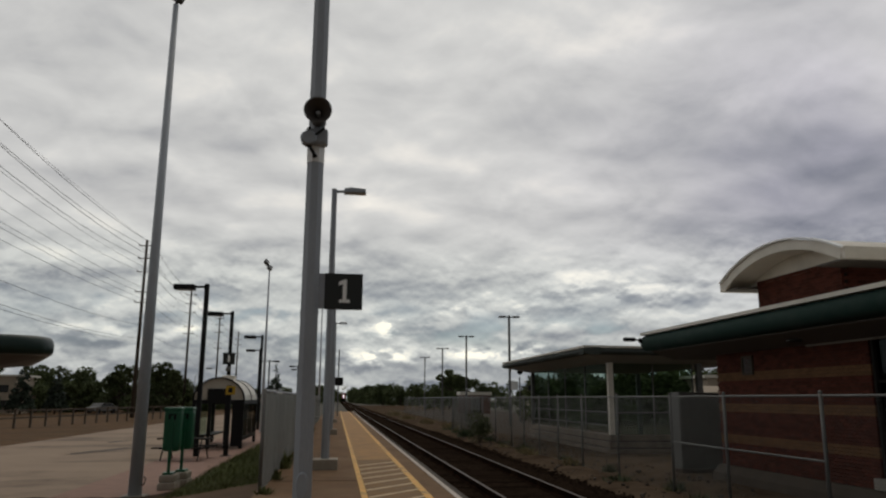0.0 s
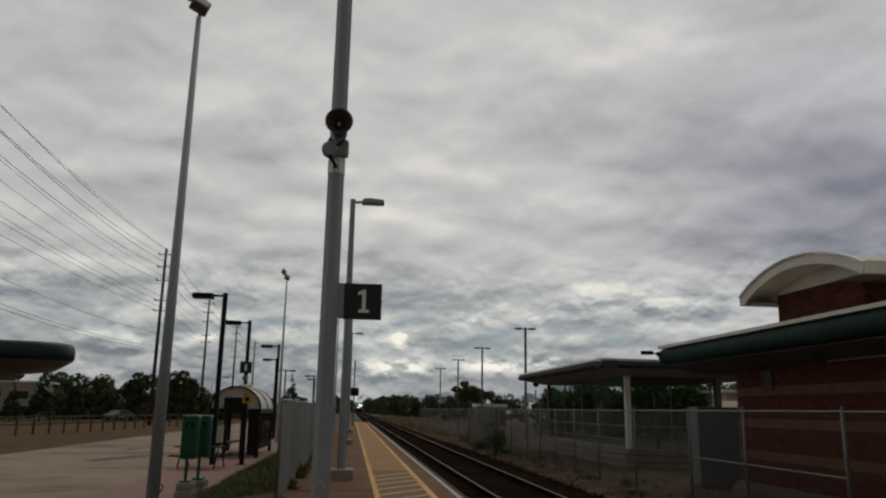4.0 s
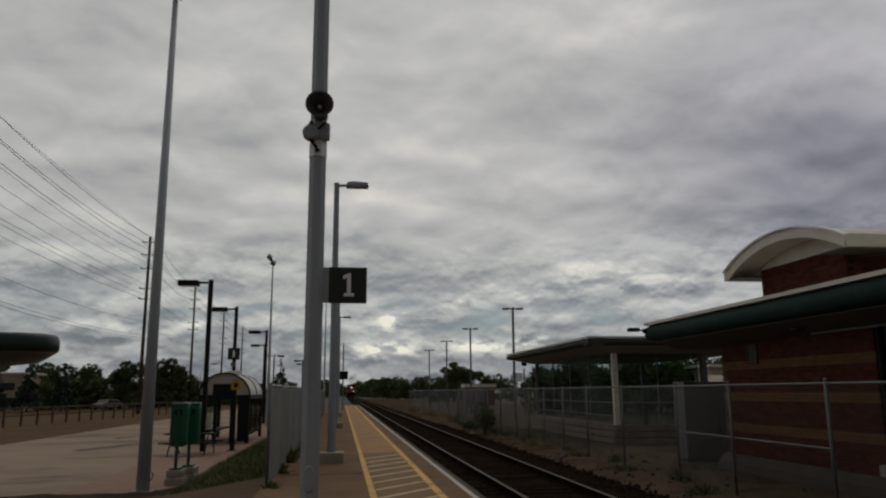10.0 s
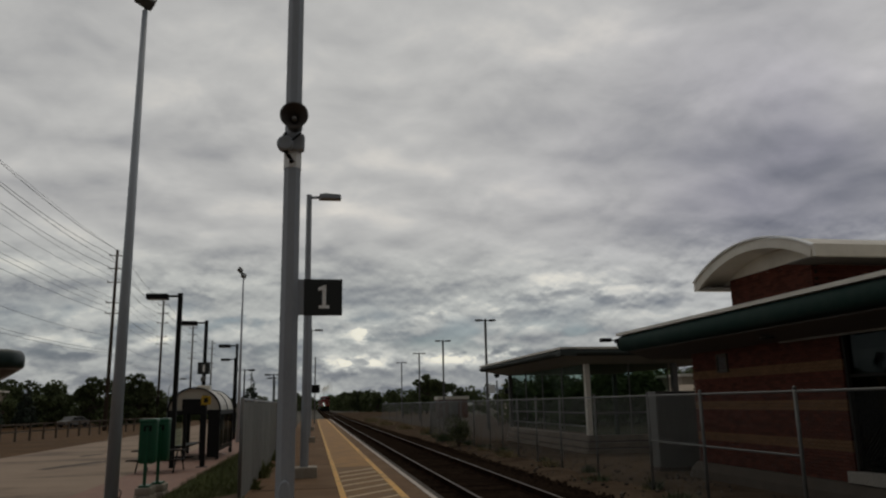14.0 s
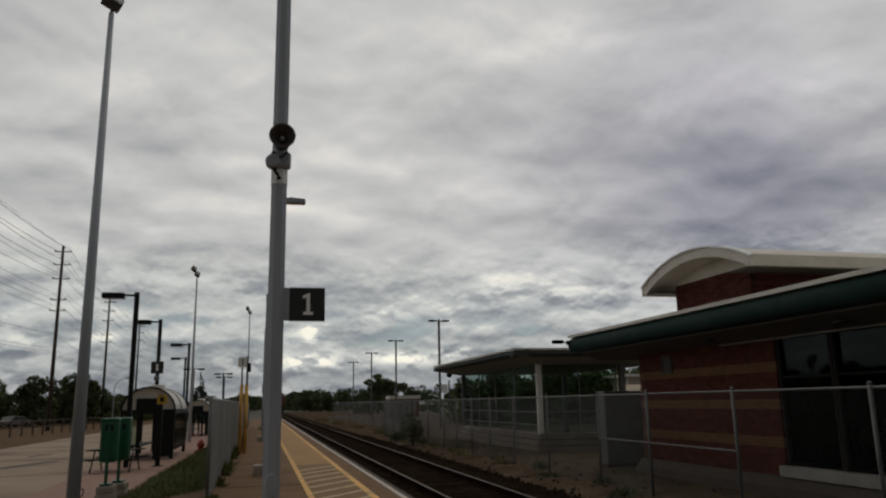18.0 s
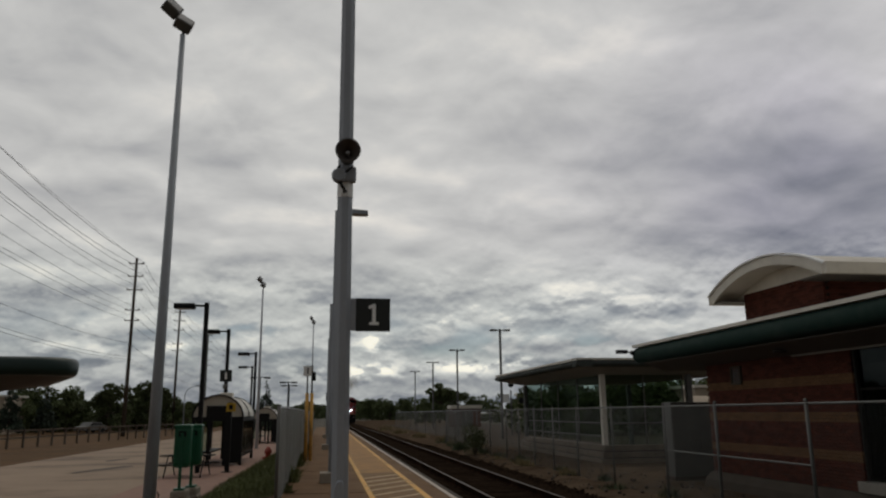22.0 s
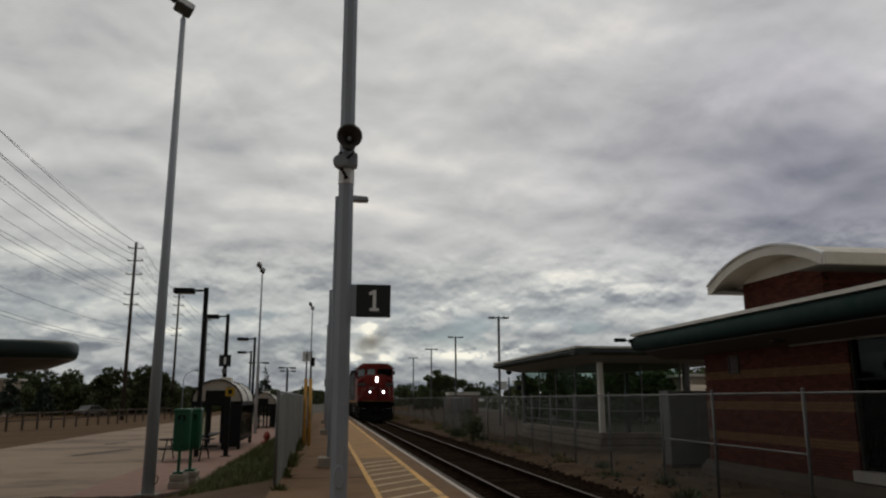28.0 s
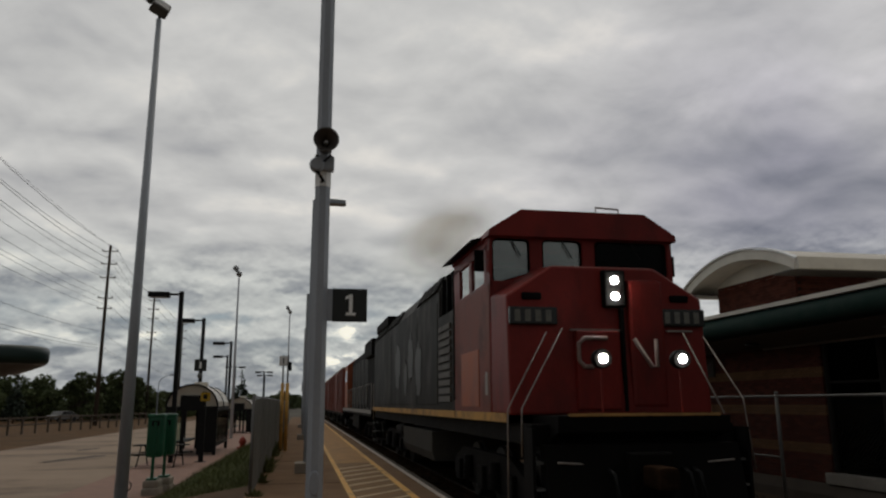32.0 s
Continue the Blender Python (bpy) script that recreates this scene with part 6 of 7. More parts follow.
off = thing("office_block", "pale low office block behind the trees", "building", (-68.5, 108, -0.62))
off.scale = (1, 0.6, 0.62)
part("wall", box(0, 0, 0, 22, 12, 8.2), M["beige"], off)
part("roof", box(-0.3, -0.3, 8.2, 22.3, 12.3, 8.6), M["cream"], off)
for k in range(2):
    for i in range(6):
        part("window", box(1.2 + 3.5 * i, -0.05, 1.6 + 3.2 * k, 3.6 + 3.5 * i, 0.02, 3.2 + 3.2 * k), M["plateglass"], off)
van = thing("parked_car", "grey parked car beyond the field fence", "car", (-36.5, 112.0, -0.42), 62)
part("body", extrude([(-2.1, 0.35), (-2.15, 0.8), (-1.2, 0.95), (-0.7, 1.42), (0.9, 1.45), (1.6, 0.98), (2.15, 0.9), (2.2, 0.35)], "y", -0.85, 0.85), M["galvdark"], van)
part("windows", extrude([(-1.05, 0.98), (-0.62, 1.36), (0.82, 1.38), (1.4, 1.0)], "y", -0.86, 0.86), M["plateglass"], van)
for x in (-1.35, 1.35):
    for y in (-0.8, 0.8):
        part("wheel", tube((x, y - 0.1, 0.32), (x, y + 0.1, 0.32), 0.32, 0.32, 14), M["black"], van)
lampc = thing("street_lamp", "slender grey street lamp with a curved arm", "street lamp", (-25.6, 120.0, -0.62))
part("pole", tube((0, 0, 0), (0, 0, 5.6), 0.09, 0.06, 8), M["galv"], lampc)
part("arm", pipe([(0, 0, 5.6), (0.35, 0, 6.3), (1.0, 0, 6.7), (1.8, 0, 6.85)], 0.045), M["galv"], lampc)
part("lamp_head", box(1.6, -0.15, 6.76, 2.4, 0.15, 6.93, 0.04), M["galvdark"], lampc)


# ---- overhead line ----
UT = [(-26.0, 37.0, 20.2), (-26.5, 89.0, 20.3), (-29.4, 132.0, 20.2), (-30.4, 171.0, 20.0), (-31.5, 212.0, 20.0)]
ARMS = (19.6, 18.1, 16.5, 14.15, 12.95)
SAG = (1.0, 1.0, 0.85, 0.55, 0.5)


def utility_pole():
    t = thing("utility_pole", "tall dark timber utility pole with short crossarms", "utility pole", (*UT[0][:2], -0.42), group="utility poles")
    part("pole", tube((0, 0, 0), (0, 0, 20.3), 0.24, 0.14, 10), M["bark"], t)
    for i, z in enumerate(ARMS):
        a = part("crossarm", box(-0.85, -0.05, z - 0.05, 0.85 if i < 3 else 0.7, 0.05, z + 0.05), M["wood"], t)
        for x in (-0.8, 0.8 if i < 3 else 0.66):
            part("insulator", lathe([(0.05, z), (0.09, z + 0.06), (0.05, z + 0.1), (0.09, z + 0.16), (0.04, z + 0.22)], 8, "Z", (x, 0, 0)), M["galvdark"], a)
    return t


up = utility_pole()
for x, y, h in UT[1:]:
    copy_thing(up, pose(x, y, -0.42, 0, 0, 0))
wires = thing("overhead_wires", "thin sagging overhead wires between the utility poles", "wires", (0, 0, 0))
spans = [((-25.4, -12.0, 20.0), UT[0])] + list(zip(UT, UT[1:]))
for a, b in spans:
    for i, z in enumerate(ARMS):
        for s in (-0.8, 0.8 if i < 3 else 0.66):
            pts = []
            for k in range(13):
                f = k / 12
                pts.append((a[0] + (b[0] - a[0]) * f + s, a[1] + (b[1] - a[1]) * f, z - 0.22 - 4 * SAG[i] * f * (1 - f)))
            part("wire", pipe(pts, 0.024 if i < 2 else 0.016, 4), M["wire"], wires)
    part("wire", pipe([(a[0] + (b[0] - a[0]) * k / 12, a[1] + (b[1] - a[1]) * k / 12, 19.78 - 2.0 * k / 12 * (1 - k / 12)) for k in range(13)], 0.014, 4), M["wire"], wires, "thin static wire over the pole tops")
    for s, z in ((-0.18, 9.95), (-0.2, 8.4), (-0.2, 8.1)):
        part("wire", pipe([(a[0] + (b[0] - a[0]) * k / 10 + s, a[1] + (b[1] - a[1]) * k / 10, z - 2.6 * k / 10 * (1 - k / 10)) for k in range(11)], 0.016, 4), M["wire"], wires, "low sagging communication cable")

# ---- timber rail fence in the field ----
tf = thing("rail_fence", "weathered timber rail fence across the dry field", "fence", (0, 0, 0))
a, b = Vector((-30.0, 38.0, -0.42)), Vector((-21.8, 92.0, -0.42))
n = 26
for i in range(n + 1):
    p = a.lerp(b, i / n)
    part("post", box(p.x - 0.07, p.y - 0.07, -0.5, p.x + 0.07, p.y + 0.07, 0.92, 0.01), M["wood"], tf)
    if i < n:
        q = a.lerp(b, (i + 1) / n)
        for z in (0.25, 0.78):
            part("rail", poly([(p.x, p.y, z), (q.x, q.y, z + random.uniform(-0.03, 0.03)), (q.x, q.y, z + 0.12), (p.x, p.y, z + 0.12)], 0.05), M["wood"], tf)


# ---- trees ----
def leaf_cloud(blobs, count, size, seed, flat=0.75):
    """Many small leaf blades scattered in lumpy clumps."""
    rng = np.random.default_rng(seed)
    vs, fs = [], []
    w = np.array([r ** 2 for *_, r in blobs])
    w = w / w.sum()
    for k in rng.choice(len(blobs), count, p=w):
        cx, cy, cz, r = blobs[k]
        d = rng.normal(size=3)
        d /= np.linalg.norm(d)
        rad = r * (0.55 + 0.5 * rng.random())
        c = np.array((cx, cy, cz)) + d * rad * np.array((1, 1, flat))
        u = rng.normal(size=3)
        u /= np.linalg.norm(u)
        v = np.cross(u, rng.normal(size=3))
        v /= np.linalg.norm(v)
        s = size * (0.6 + 0.8 * rng.random())
        i = len(vs)
        vs += [c - u * s, c - v * s * 0.55, c + u * s, c + v * s * 0.55]
        fs.append((i, i + 1, i + 2, i + 3))
    me = bpy.data.meshes.new("crown")
    me.from_pydata([tuple(map(float, q)) for q in vs], [], fs)
    return me


def broad_tree(seed, h, w):
    rnd = random.Random(seed)
    t = thing("tree", "dark green leafy tree in a row behind the field", "tree", (0, 0, 0), group="trees")
    bm = bmesh.new()
    bm_tube(bm, (0, 0, 0), (0.1, 0, h * 0.55), 0.03 * h, 0.015 * h, 8)
    blobs = []
    for i in range(16):
        ang, rr = rnd.uniform(0, 6.28), rnd.uniform(0.1, 0.36) * w
        z = rnd.uniform(0.12, 0.86) * h
        rr *= 1.25 - 0.6 * z / h
        c = (rr * math.cos(ang), rr * math.sin(ang), z)
        bm_tube(bm, (0.05, 0, h * rnd.uniform(0.2, 0.5)), c, 0.012 * h, 0.004 * h, 5)
        blobs.append((*c, rnd.uniform(0.11, 0.2) * w))
    blobs.append((0, 0, h * 0.9, 0.13 * w))
    part("trunk", bm, M["bark"], t)
    me = leaf_cloud(blobs, 4200, 0.034 * h, seed)
    me.materials.append(M["leaf"])
    share("crown", me, t, Matrix())
    return t


def spruce(seed, h, w):
    rnd = random.Random(seed)
    t = thing("tree", "dark pointed spruce tree", "tree", (0, 0, 0), group="spruces")
    bm = bmesh.new()
    bm_tube(bm, (0, 0, 0), (0, 0, h), 0.02 * h, 0.003 * h, 7)
    part("trunk", bm, M["bark"], t)
    blobs = []
    for i in range(34):
        f = (i + 0.5) / 34
        z = h * (0.08 + 0.9 * f)
        r = w * 0.5 * (1 - f) ** 0.9
        for k in range(3 if f < 0.7 else 1):
            a = rnd.uniform(0, 6.28)
            blobs.append((0.7 * r * math.cos(a), 0.7 * r * math.sin(a), z, max(0.06 * w, 0.45 * r)))
    me = leaf_cloud(blobs, 2200, 0.028 * h, seed, 0.5)
    me.materials.append(M["spruce"])
    share("crown", me, t, Matrix())
    return t


rnd = random.Random(5)
kinds = [broad_tree(11, 8.0, 8.5), broad_tree(12, 7.0, 8.0), broad_tree(13, 9.0, 8.0), broad_tree(14, 6.0, 7.0)]
sp1 = spruce(21, 8.5, 4.2)
for i, k in enumerate(kinds):
    x, y = ((-62.0, 112.0), (-36.0, 118.0), (-55.0, 116.0), (-42.5, 120.0))[i]
    k.matrix_basis = pose(x, y, -0.42)
for x, y, k, s in ((-86, 118, 0, 1.0), (-79, 121, 1, 1.0), (-73, 116, 3, 1.1), (-68, 122, 2, 0.9), (-49, 123, 1, 1.0), (-31, 125, 1, 1.1), (-27, 131, 3, 0.7), (-36, 135, 2, 0.8),
                   (-24, 142, 1, 0.55), (-20, 150, 0, 0.5), (-47, 114, 3, 0.9), (-95, 124, 2, 1.0), (-104, 127, 0, 1.0), (-30, 150, 0, 0.6), (-26, 165, 2, 0.5),
                   (-15, 172, 3, 0.7), (-17, 190, 1, 0.7), (-12, 210, 3, 0.8),
                   (16, 235, 1, 0.9), (12, 260, 0, 0.9), (21, 250, 3, 1.2), (27, 240, 1, 1.0), (34, 245, 0, 1.0), (20, 225, 3, 1.0), (9, 320, 0, 1.0), (14, 330, 2, 1.0), (5, 420, 1, 1.2), (11, 400, 3, 1.4),
                   (20, 160, 2, 0.98), (24, 163, 0, 0.88), (29, 168, 1, 0.85), (34, 172, 3, 0.9), (16.5, 158, 3, 0.8), (39, 170, 1, 0.75), (44, 176, 0, 0.65),
                   (-63, 101, 3, 0.5), (-58, 100, 3, 0.45), (-53, 99, 1, 0.42), (-48, 98, 3, 0.45), (24, 74, 3, 0.75), (19, 66, 3, 0.62), (31, 82, 1, 0.75), (37, 84, 3, 0.9), (43, 88, 1, 0.9), (27, 64, 3, 0.7), (49, 92, 2, 0.7), (34, 66, 3, 0.8), (42, 72, 1, 0.75)):
    c = copy_thing(kinds[k], pose(x, y, -0.42 if x < -13 else -0.62, 0, 0, rnd.uniform(0, 360)))
    c.scale = (s * rnd.uniform(0.9, 1.1), s * rnd.uniform(0.9, 1.1), s)
sp1.matrix_basis = pose(-58.5, 105.0, -0.42)
for x, y, s in ((-43.7, 103, 0.82), (-40.6, 106, 0.74), (-46.4, 101, 0.6), (-12.3, 105, 0.84), (-90, 110, 1.0), (-71, 108, 0.75), (36, 62, 0.6), (44, 66, 0.65)):
    c = copy_thing(sp1, pose(x, y, -0.42 if x < -13 else -0.62, 0, 0, rnd.uniform(0, 360)))
    c.scale = (s, s, s)

# continuous far woods
def woods(name, label, line, h, step, count, seed, size):
    rnd2 = random.Random(seed)
    blobs = []
    for (xa, ya), (xb, yb) in zip(line, line[1:]):
        ln = math.hypot(xb - xa, yb - ya)
        k = max(2, int(ln / step))
        for i in range(k):
            f = (i + rnd2.random()) / k
            top = h * rnd2.uniform(0.78, 1.06)
            for _ in range(4):
                blobs.append((xa + (xb - xa) * f + rnd2.uniform(-2, 2), ya + (yb - ya) * f + rnd2.uniform(-3, 3), top * rnd2.uniform(0.15, 0.8), h * rnd2.uniform(0.16, 0.3)))
    me = leaf_cloud(blobs, count, size, seed)
    me.materials.append(M["leaf"])
    ob = new(name, me)
    ob.matrix_basis = pose(0, 0, -0.6)
    return tagged(ob, label, "woods", kind="stuff")


woods("far_woods", "dense dark green row of trees behind the field", [(-135, 128), (-88, 124), (-52, 118), (-34, 128), (-30, 138)], 5.8, 1.8, 56000, 41, 0.3)
woods("far_woods", "tall dark green trees further behind the field", [(-170, 150), (-110, 140), (-70, 138), (-46, 140), (-36, 148)], 7.5, 2.2, 40000, 45, 0.36)
woods("far_woods", "low dark green bushes behind the bus road", [(-30, 142), (-26, 160), (-16, 200)], 4.4, 2.0, 9000, 46, 0.34)
woods("far_woods", "dense dark green trees along the far end of the line", [(-14, 250), (-7, 380), (-3, 470)], 7.5, 6, 7000, 42, 0.5)
woods("far_woods", "dense dark green trees beyond the car park", [(5, 470), (8, 360), (14, 260), (30, 215), (60, 210), (110, 220), (190, 230)], 8.0, 4.0, 26000, 43, 0.5)
woods("far_woods", "dark bushes and trees behind the platform shelter", [(17.0, 80), (19.5, 72), (22, 67), (30, 68), (42, 74), (60, 84)], 6.5, 1.6, 30000, 44, 0.26)

# ---- weeds, grass, stones ----
def tuft(name, label, x, y, z, w, h, count, mat, seed):
    rng = np.random.default_rng(seed)
    vs, fs = [], []
    for _ in range(count):
        a, r = rng.random() * 6.283, w * rng.random() ** 0.7
        bx, by = r * math.cos(a), r * math.sin(a)
        hh = h * (0.45 + 0.6 * rng.random()) * (1.1 - 0.5 * r / w)
        lx, ly = rng.normal(0, 0.25 * h), rng.normal(0, 0.25 * h)
        t = 0.012 + 0.02 * rng.random()
        ux, uy = math.cos(a + 1.5), math.sin(a + 1.5)
        i = len(vs)
        vs += [(bx - ux * t, by - uy * t, 0), (bx + ux * t, by + uy * t, 0), (bx + lx + ux * t * 0.6, by + ly + uy * t * 0.6, hh * 0.7), (bx + 1.5 * lx, by + 1.5 * ly, hh)]
        fs.append((i, i + 1, i + 2, i + 3))
    me = bpy.data.meshes.new(name)
    me.from_pydata(vs, [], fs)
    me.materials.append(M[mat])
    ob = new(name, me)
    ob.matrix_basis = pose(x, y, z)
    return tagged(ob, label, "weeds", kind="stuff")


def bush(x, y, z, w, h, seed):
    rb = random.Random(seed)
    blobs = [(rb.uniform(-w, w) * 0.5, rb.uniform(-w, w) * 0.5, rb.uniform(0.15, 0.8) * h, rb.uniform(0.2, 0.34) * h) for _ in range(9)]
    t = thing("bush", "dark green weedy bush beside the track fence", "bush", (x, y, z))
    bm = bmesh.new()
    for b in blobs:
        bm_tube(bm, (0, 0, -0.05), b[:3], 0.02, 0.006, 5)
    part("stems", bm, M["bark"], t)
    me = leaf_cloud(blobs, 2000, 0.045, seed, 1.2)
    me.materials.append(M["bushleaf"])
    share("foliage", me, t, Matrix())


bush(3.2, 38.0, -0.32, 0.62, 1.5, 4)
tuft("bush", "small dark weed clump by the fence foot", 3.4, 43.5, -0.32, 0.5, 0.6, 300, "weed", 2)
for i, (x, y, w, h) in enumerate(((4.6, 56, 0.9, 0.7), (3.9, 66, 0.8, 0.6), (3.5, 80, 1.0, 0.7), (5.0, 47, 0.5, 0.5), (3.6, 30.5, 0.3, 0.35), (3.3, 96, 1.2, 0.9))):
    tuft("weeds", "dry straw-coloured weeds on the trackside dirt", x, y, -0.32, w, h, 260, "straw", 30 + i)
for i in range(14):
    tuft("weeds", "green weeds along the foot of the slatted fence", -5.17, 14.3 + 1.9 * i + 0.5 * (i % 3), 0.19, 0.16, 0.16 + 0.1 * (i % 4), 60, "blade", 60 + i)

for i in range(26):
    yy = 11.0 + 1.75 * i + 0.6 * (i % 4)
    tuft("weeds", "dull low weeds along the trackside fence", 3.9 + 0.35 * math.sin(2.3 * i), yy, -0.31, 0.28 + 0.12 * (i % 3), 0.14 + 0.09 * (i % 4), 90, ("weed", "straw", "weed")[i % 3], 90 + i)
rng = np.random.default_rng(15)
bm = bmesh.new()
for _ in range(550):
    x, y, r = 2.7 + 3.6 * rng.random(), 7 + 40 * rng.random() ** 1.3, 0.015 + 0.04 * rng.random() ** 2
    bmesh.ops.create_cube(bm, size=r * 1.6, matrix=pose(x, y, -0.29 + r * 0.3, 90 * rng.random(), 90 * rng.random(), 90 * rng.random()))
me = bpy.data.meshes.new("stones")
bm.to_mesh(me)
bm.free()
me.materials.append(M["grit"])
tagged(new("stones", me), "scattered pale stones on the trackside dirt", "stones", kind="stuff")

# dark damp streak on the bus road
for cx, cy, ln, wd, turn in ((-13.6, 34.7, 2.5, 0.36, 72), (-14.9, 41.5, 1.2, 0.3, 80)):
    bm = bmesh.new()
    ring = []
    for i in range(40):
        a = 2 * math.pi * i / 40
        k = 1 + 0.55 * noise.noise((3 * math.cos(a) + cx, 3 * math.sin(a), 2.0)) + 0.25 * noise.noise((9 * math.cos(a), 9 * math.sin(a) + cy, 5.0))
        ring.append(bm.verts.new((ln * k * math.cos(a), wd * k * math.sin(a), 0)))
    bm.faces.new(ring)
    bm.transform(pose(cx, cy, -0.382, 0, 0.13, turn))
    structure("road_stain", bm, M["roadstain"], "dark damp streak on the worn concrete road", "stain")

# ragged dirt along the edge of the apron
bm = bmesh.new()
n = 90
strip = []
for i in range(n + 1):
    x = -15.5 + 9.4 * i / n
    z = -0.334 + max(0.0, (x + 8.2) / 2.83 * 0.48)
    w = noise.noise((x * 1.7, 0, 3)) * 0.5 + noise.noise((x * 6, 1, 3)) * 0.2
    v = noise.noise((x * 1.3, 5, 3)) * 0.5 + noise.noise((x * 5, 6, 3)) * 0.2
    strip.append((bm.verts.new((x, 17.5 + w, z)), bm.verts.new((x, 18.5 + v, z + 0.004))))
for p, q in zip(strip, strip[1:]):
    bm.faces.new((p[0], q[0], q[1], p[1]))
structure("ground_dirt_edge", bm, M["soil"], "dark brown soil washed over the edge of the apron", "dirt")

# grassy bank behind the fence
EASE = lambda y: max(0.0, min(1.0, (y - 16.8) / 3.0))
RISE = lambda y: 0.5 + 0.3 * max(0.0, min(1.0, (y - 17.5) / 7.0))
bm = bmesh.new()
gx, gy = 12, 40
grid = [[None] * (gy + 1) for _ in range(gx + 1)]
for i in range(gx + 1):
    for j in range(gy + 1):
        y = 16.8 + 30 * j / gy
        x0 = -7.9 + 1.1 * min(1, (y - 16.8) / 12.0)
        x = x0 + (-5.36 - x0) * i / gx
        f = i / gx
        grid[i][j] = bm.verts.new((x, y, -0.34 + RISE(y) * f ** 0.8 + 0.30 * math.sin(3.1416 * f) * EASE(y) - 0.03 + 0.03 * noise.noise((x * 2, y * 2, 0))))
for i in range(gx):
    for j in range(gy):
        bm.faces.new((grid[i][j], grid[i + 1][j], grid[i + 1][j + 1], grid[i][j + 1]))
structure("ground_bank", bm, M["grass"], "low grassy bank behind the platform fence", "grass")
rng = np.random.default_rng(9)
vs, fs = [], []
for _ in range(15000):
    y = 16.9 + 28 * rng.random() ** 1.4
    x0 = -7.8 + 1.1 * min(1, (y - 16.8) / 12.0)
    u = rng.random()
    x = x0 + (-5.38 - x0) * u
    z = -0.36 + RISE(y) * u ** 0.8 + 0.30 * math.sin(3.1416 * u) * EASE(y) - 0.03
    h, a = 0.06 + 0.12 * rng.random(), 6.28 * rng.random()
    lx, ly, t = rng.normal(0, 0.05), rng.normal(0, 0.05), 0.008
    i = len(vs)
    vs += [(x - t * math.cos(a), y - t * math.sin(a), z), (x + t * math.cos(a), y + t * math.sin(a), z), (x + lx, y + ly, z + h)]
    fs.append((i, i + 1, i + 2))
me = bpy.data.meshes.new("grass")
me.from_pydata(vs, [], fs)
me.materials.append(M["blade"])
tagged(new("grass", me), "rough short green grass on the bank", "grass", kind="stuff")

# loose ballast stones
vs, fs = [], []
for _ in range(9000):
    y = 7.5 + 45 * rng.random() ** 1.8
    x = rng.uniform(-1.68, 2.75)
    if abs(abs(x) - RAIL_X) < 0.08:
        continue
    zb = -0.19 if x < 1.55 else (-0.19 - 0.15 * (x - 1.55) / 1.15 if x < 2.7 else -0.32)
    s = (0.02 + 0.03 * rng.random()) * (1 if x < 2.7 else 1.2)
    i = len(vs)
    for sx, sy, sz in ((1, 0, 0), (-1, 0, 0), (0, 1, 0), (0, -1, 0), (0, 0, 1), (0, 0, -1)):
        k = s * (0.7 + 0.6 * rng.random())
        vs.append((x + sx * k + rng.normal(0, s * 0.2), y + sy * k + rng.normal(0, s * 0.2), zb + s * 0.3 + sz * k * 0.7))
    for p, q, r in ((0, 2, 4), (2, 1, 4), (1, 3, 4), (3, 0, 4), (2, 0, 5), (1, 2, 5), (3, 1, 5), (0, 3, 5)):
        fs.append((i + p, i + q, i + r))
me = bpy.data.meshes.new("ballast_stones")
me.from_pydata(vs, [], fs)
me.materials.append(M["stone"])
tagged(new("ballast_stones", me), "loose crushed ballast stones round the rails", "stones", kind="stuff")

# ---- bricks of the station ----
BL, BH, J = 0.195, 0.066, 0.009


def brick_mesh(w, d=0.06):
    return box(-d, 0, 0, 0, w, BH, 0.003)


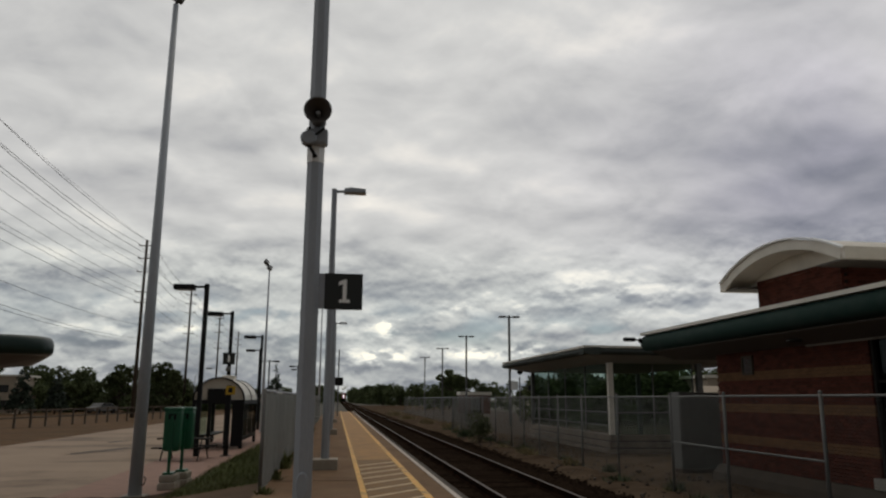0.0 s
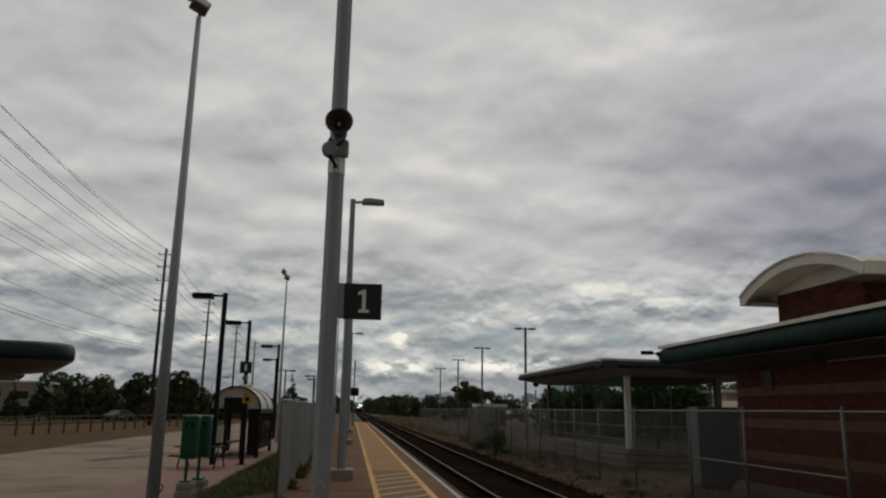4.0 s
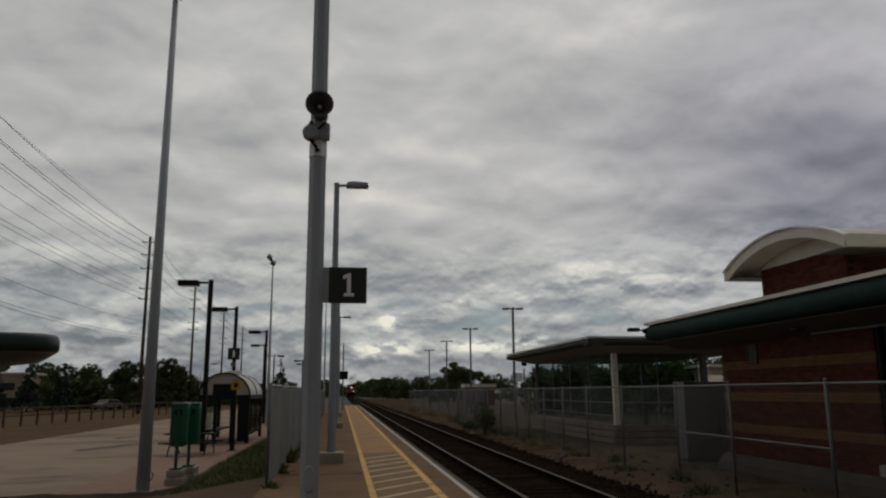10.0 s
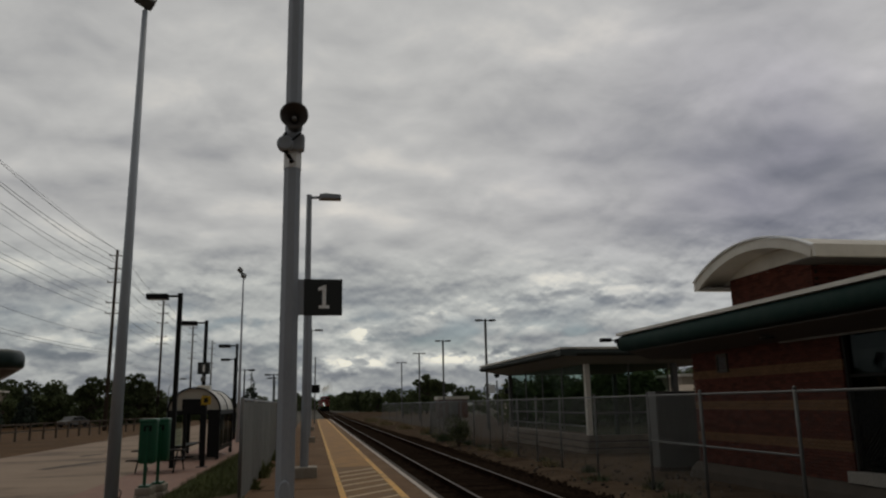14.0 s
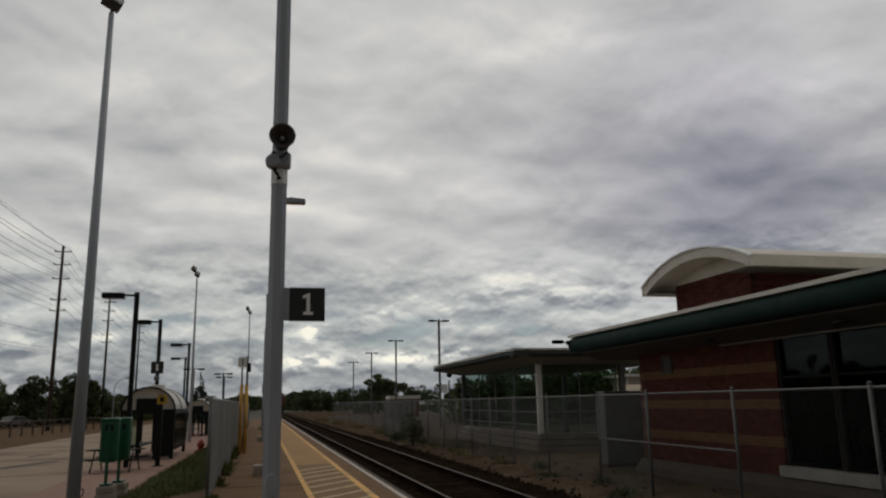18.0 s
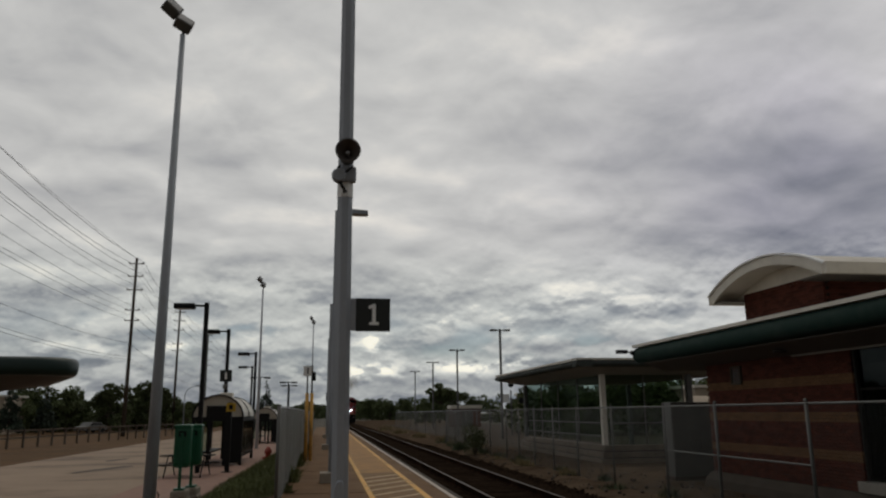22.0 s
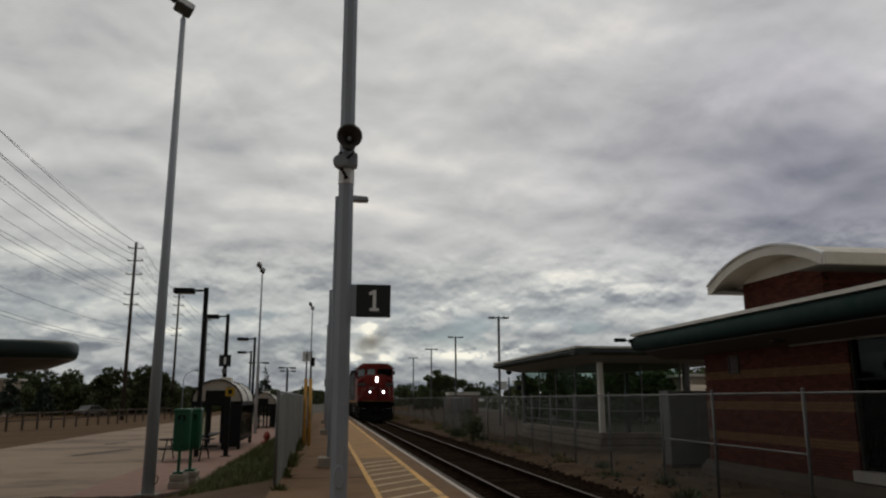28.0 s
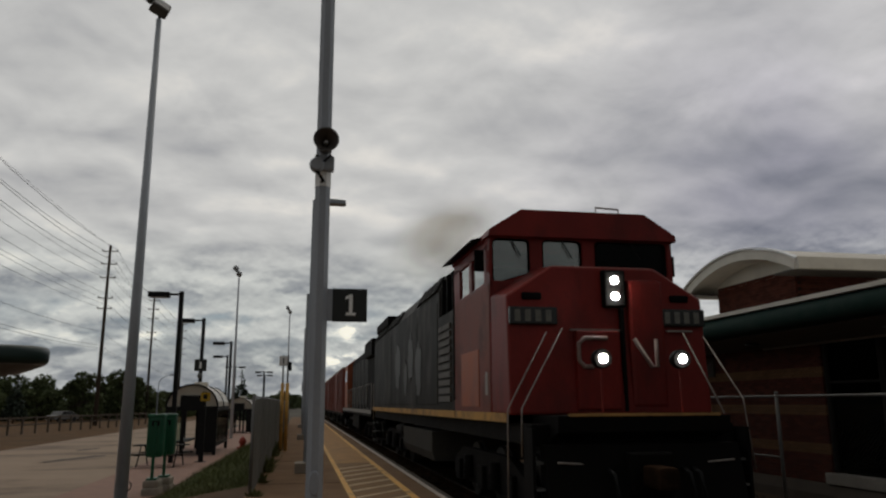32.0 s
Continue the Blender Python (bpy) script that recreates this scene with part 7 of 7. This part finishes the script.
full = {k: mesh_of("brick", brick_mesh(BL), M[k]) for k in ("brick", "buff")}
BANDS = ((2.33, 2.58), (1.53, 1.76), (0.72, 0.95))
count = 0
joined = {"brickj": bmesh.new(), "buffj": bmesh.new()}
row = 0
z = 0.11
while z < 3.2:
    buff = any(a <= z + BH / 2 <= b for a, b in BANDS)
    y = 14.42 - (0.1 if row % 2 else 0.0)
    while y < 20.55:
        y0, y1 = max(y, 14.42), min(y + BL, 20.6)
        if y1 - y0 > 0.04:
            if y1 - y0 > BL - 0.001 and y < 16.0 and count < 300 and 0.3 < z < 3.0:
                share("brick", full["buff" if buff else "brick"], station_wall, pose(WX + 0.06 + random.uniform(-0.002, 0.002), y0, z))
                count += 1
            else:
                dx = random.uniform(-0.002, 0.002)
                bm_box(joined["buffj" if buff else "brickj"], WX + dx, y0, z, WX + 0.06, y1, z + BH)
        y += BL + J
    # the wall's far end
    x = WX + (0.1 if row % 2 else 0.0)
    while x < 9.5:
        bm_box(joined["buffj" if buff else "brickj"], x, 20.6, z, x + BL, 20.655, z + BH)
        x += BL + J
    z += BH + J
    row += 1
for k, bm in joined.items():
    tagged(part("brickwork", bm, M[k], station_wall), kind="stuff")
cl = bpy.data.objects["wall_clerestory"]
bm = bmesh.new()
z, row = 3.95, 0
while z < 4.85:
    y = 14.95 - (0.1 if row % 2 else 0.0)
    while y < 18.15:
        y0, y1 = max(y, 14.95), min(y + BL, 18.2)
        if y1 - y0 > 0.04:
            bm_box(bm, WX - 0.03, y0, z, WX + 0.03, y1, z + BH)
        y += BL + J
    x = WX + (0.1 if row % 2 else 0.0)
    while x < 14.3:
        bm_box(bm, x, 14.9, z, x + BL, 14.96, z + BH)
        x += BL + J
    z += BH + J
    row += 1
tagged(part("brickwork", bm, M["brickj"], cl), kind="stuff")


# ---- what moves ----
TRAIN = [(train, 0.0), (smoke, 0.0), (second, 22.0), (car1, 44.0), (car2, 61.3), (car3, 78.6)]


def motions():
    v = 13.55
    rows = [(0.0, pose(0, 62.8 + v * 28, 0))]
    for t, y in ((10.0, 62.8 + v * 18), (20.0, 62.8 + v * 8), (26.0, 62.8 + v * 2), (28.0, 62.8), (29.0, 49.1), (30.0, 35.6), (31.0, 22.3), (32.0, 9.1)):
        rows.append((t, pose(0, y, 0)))
    for ob, off in TRAIN:
        walk(ob, [(t, m @ Matrix.Translation((0, off, 0))) for t, m in rows])
    for ob, off in AXLES:
        walk(ob, [(k / 20, pose(0, off, 0.53, math.degrees(v / 0.53 * k / 20) % 360.0)) for k in range(641)])


motions()
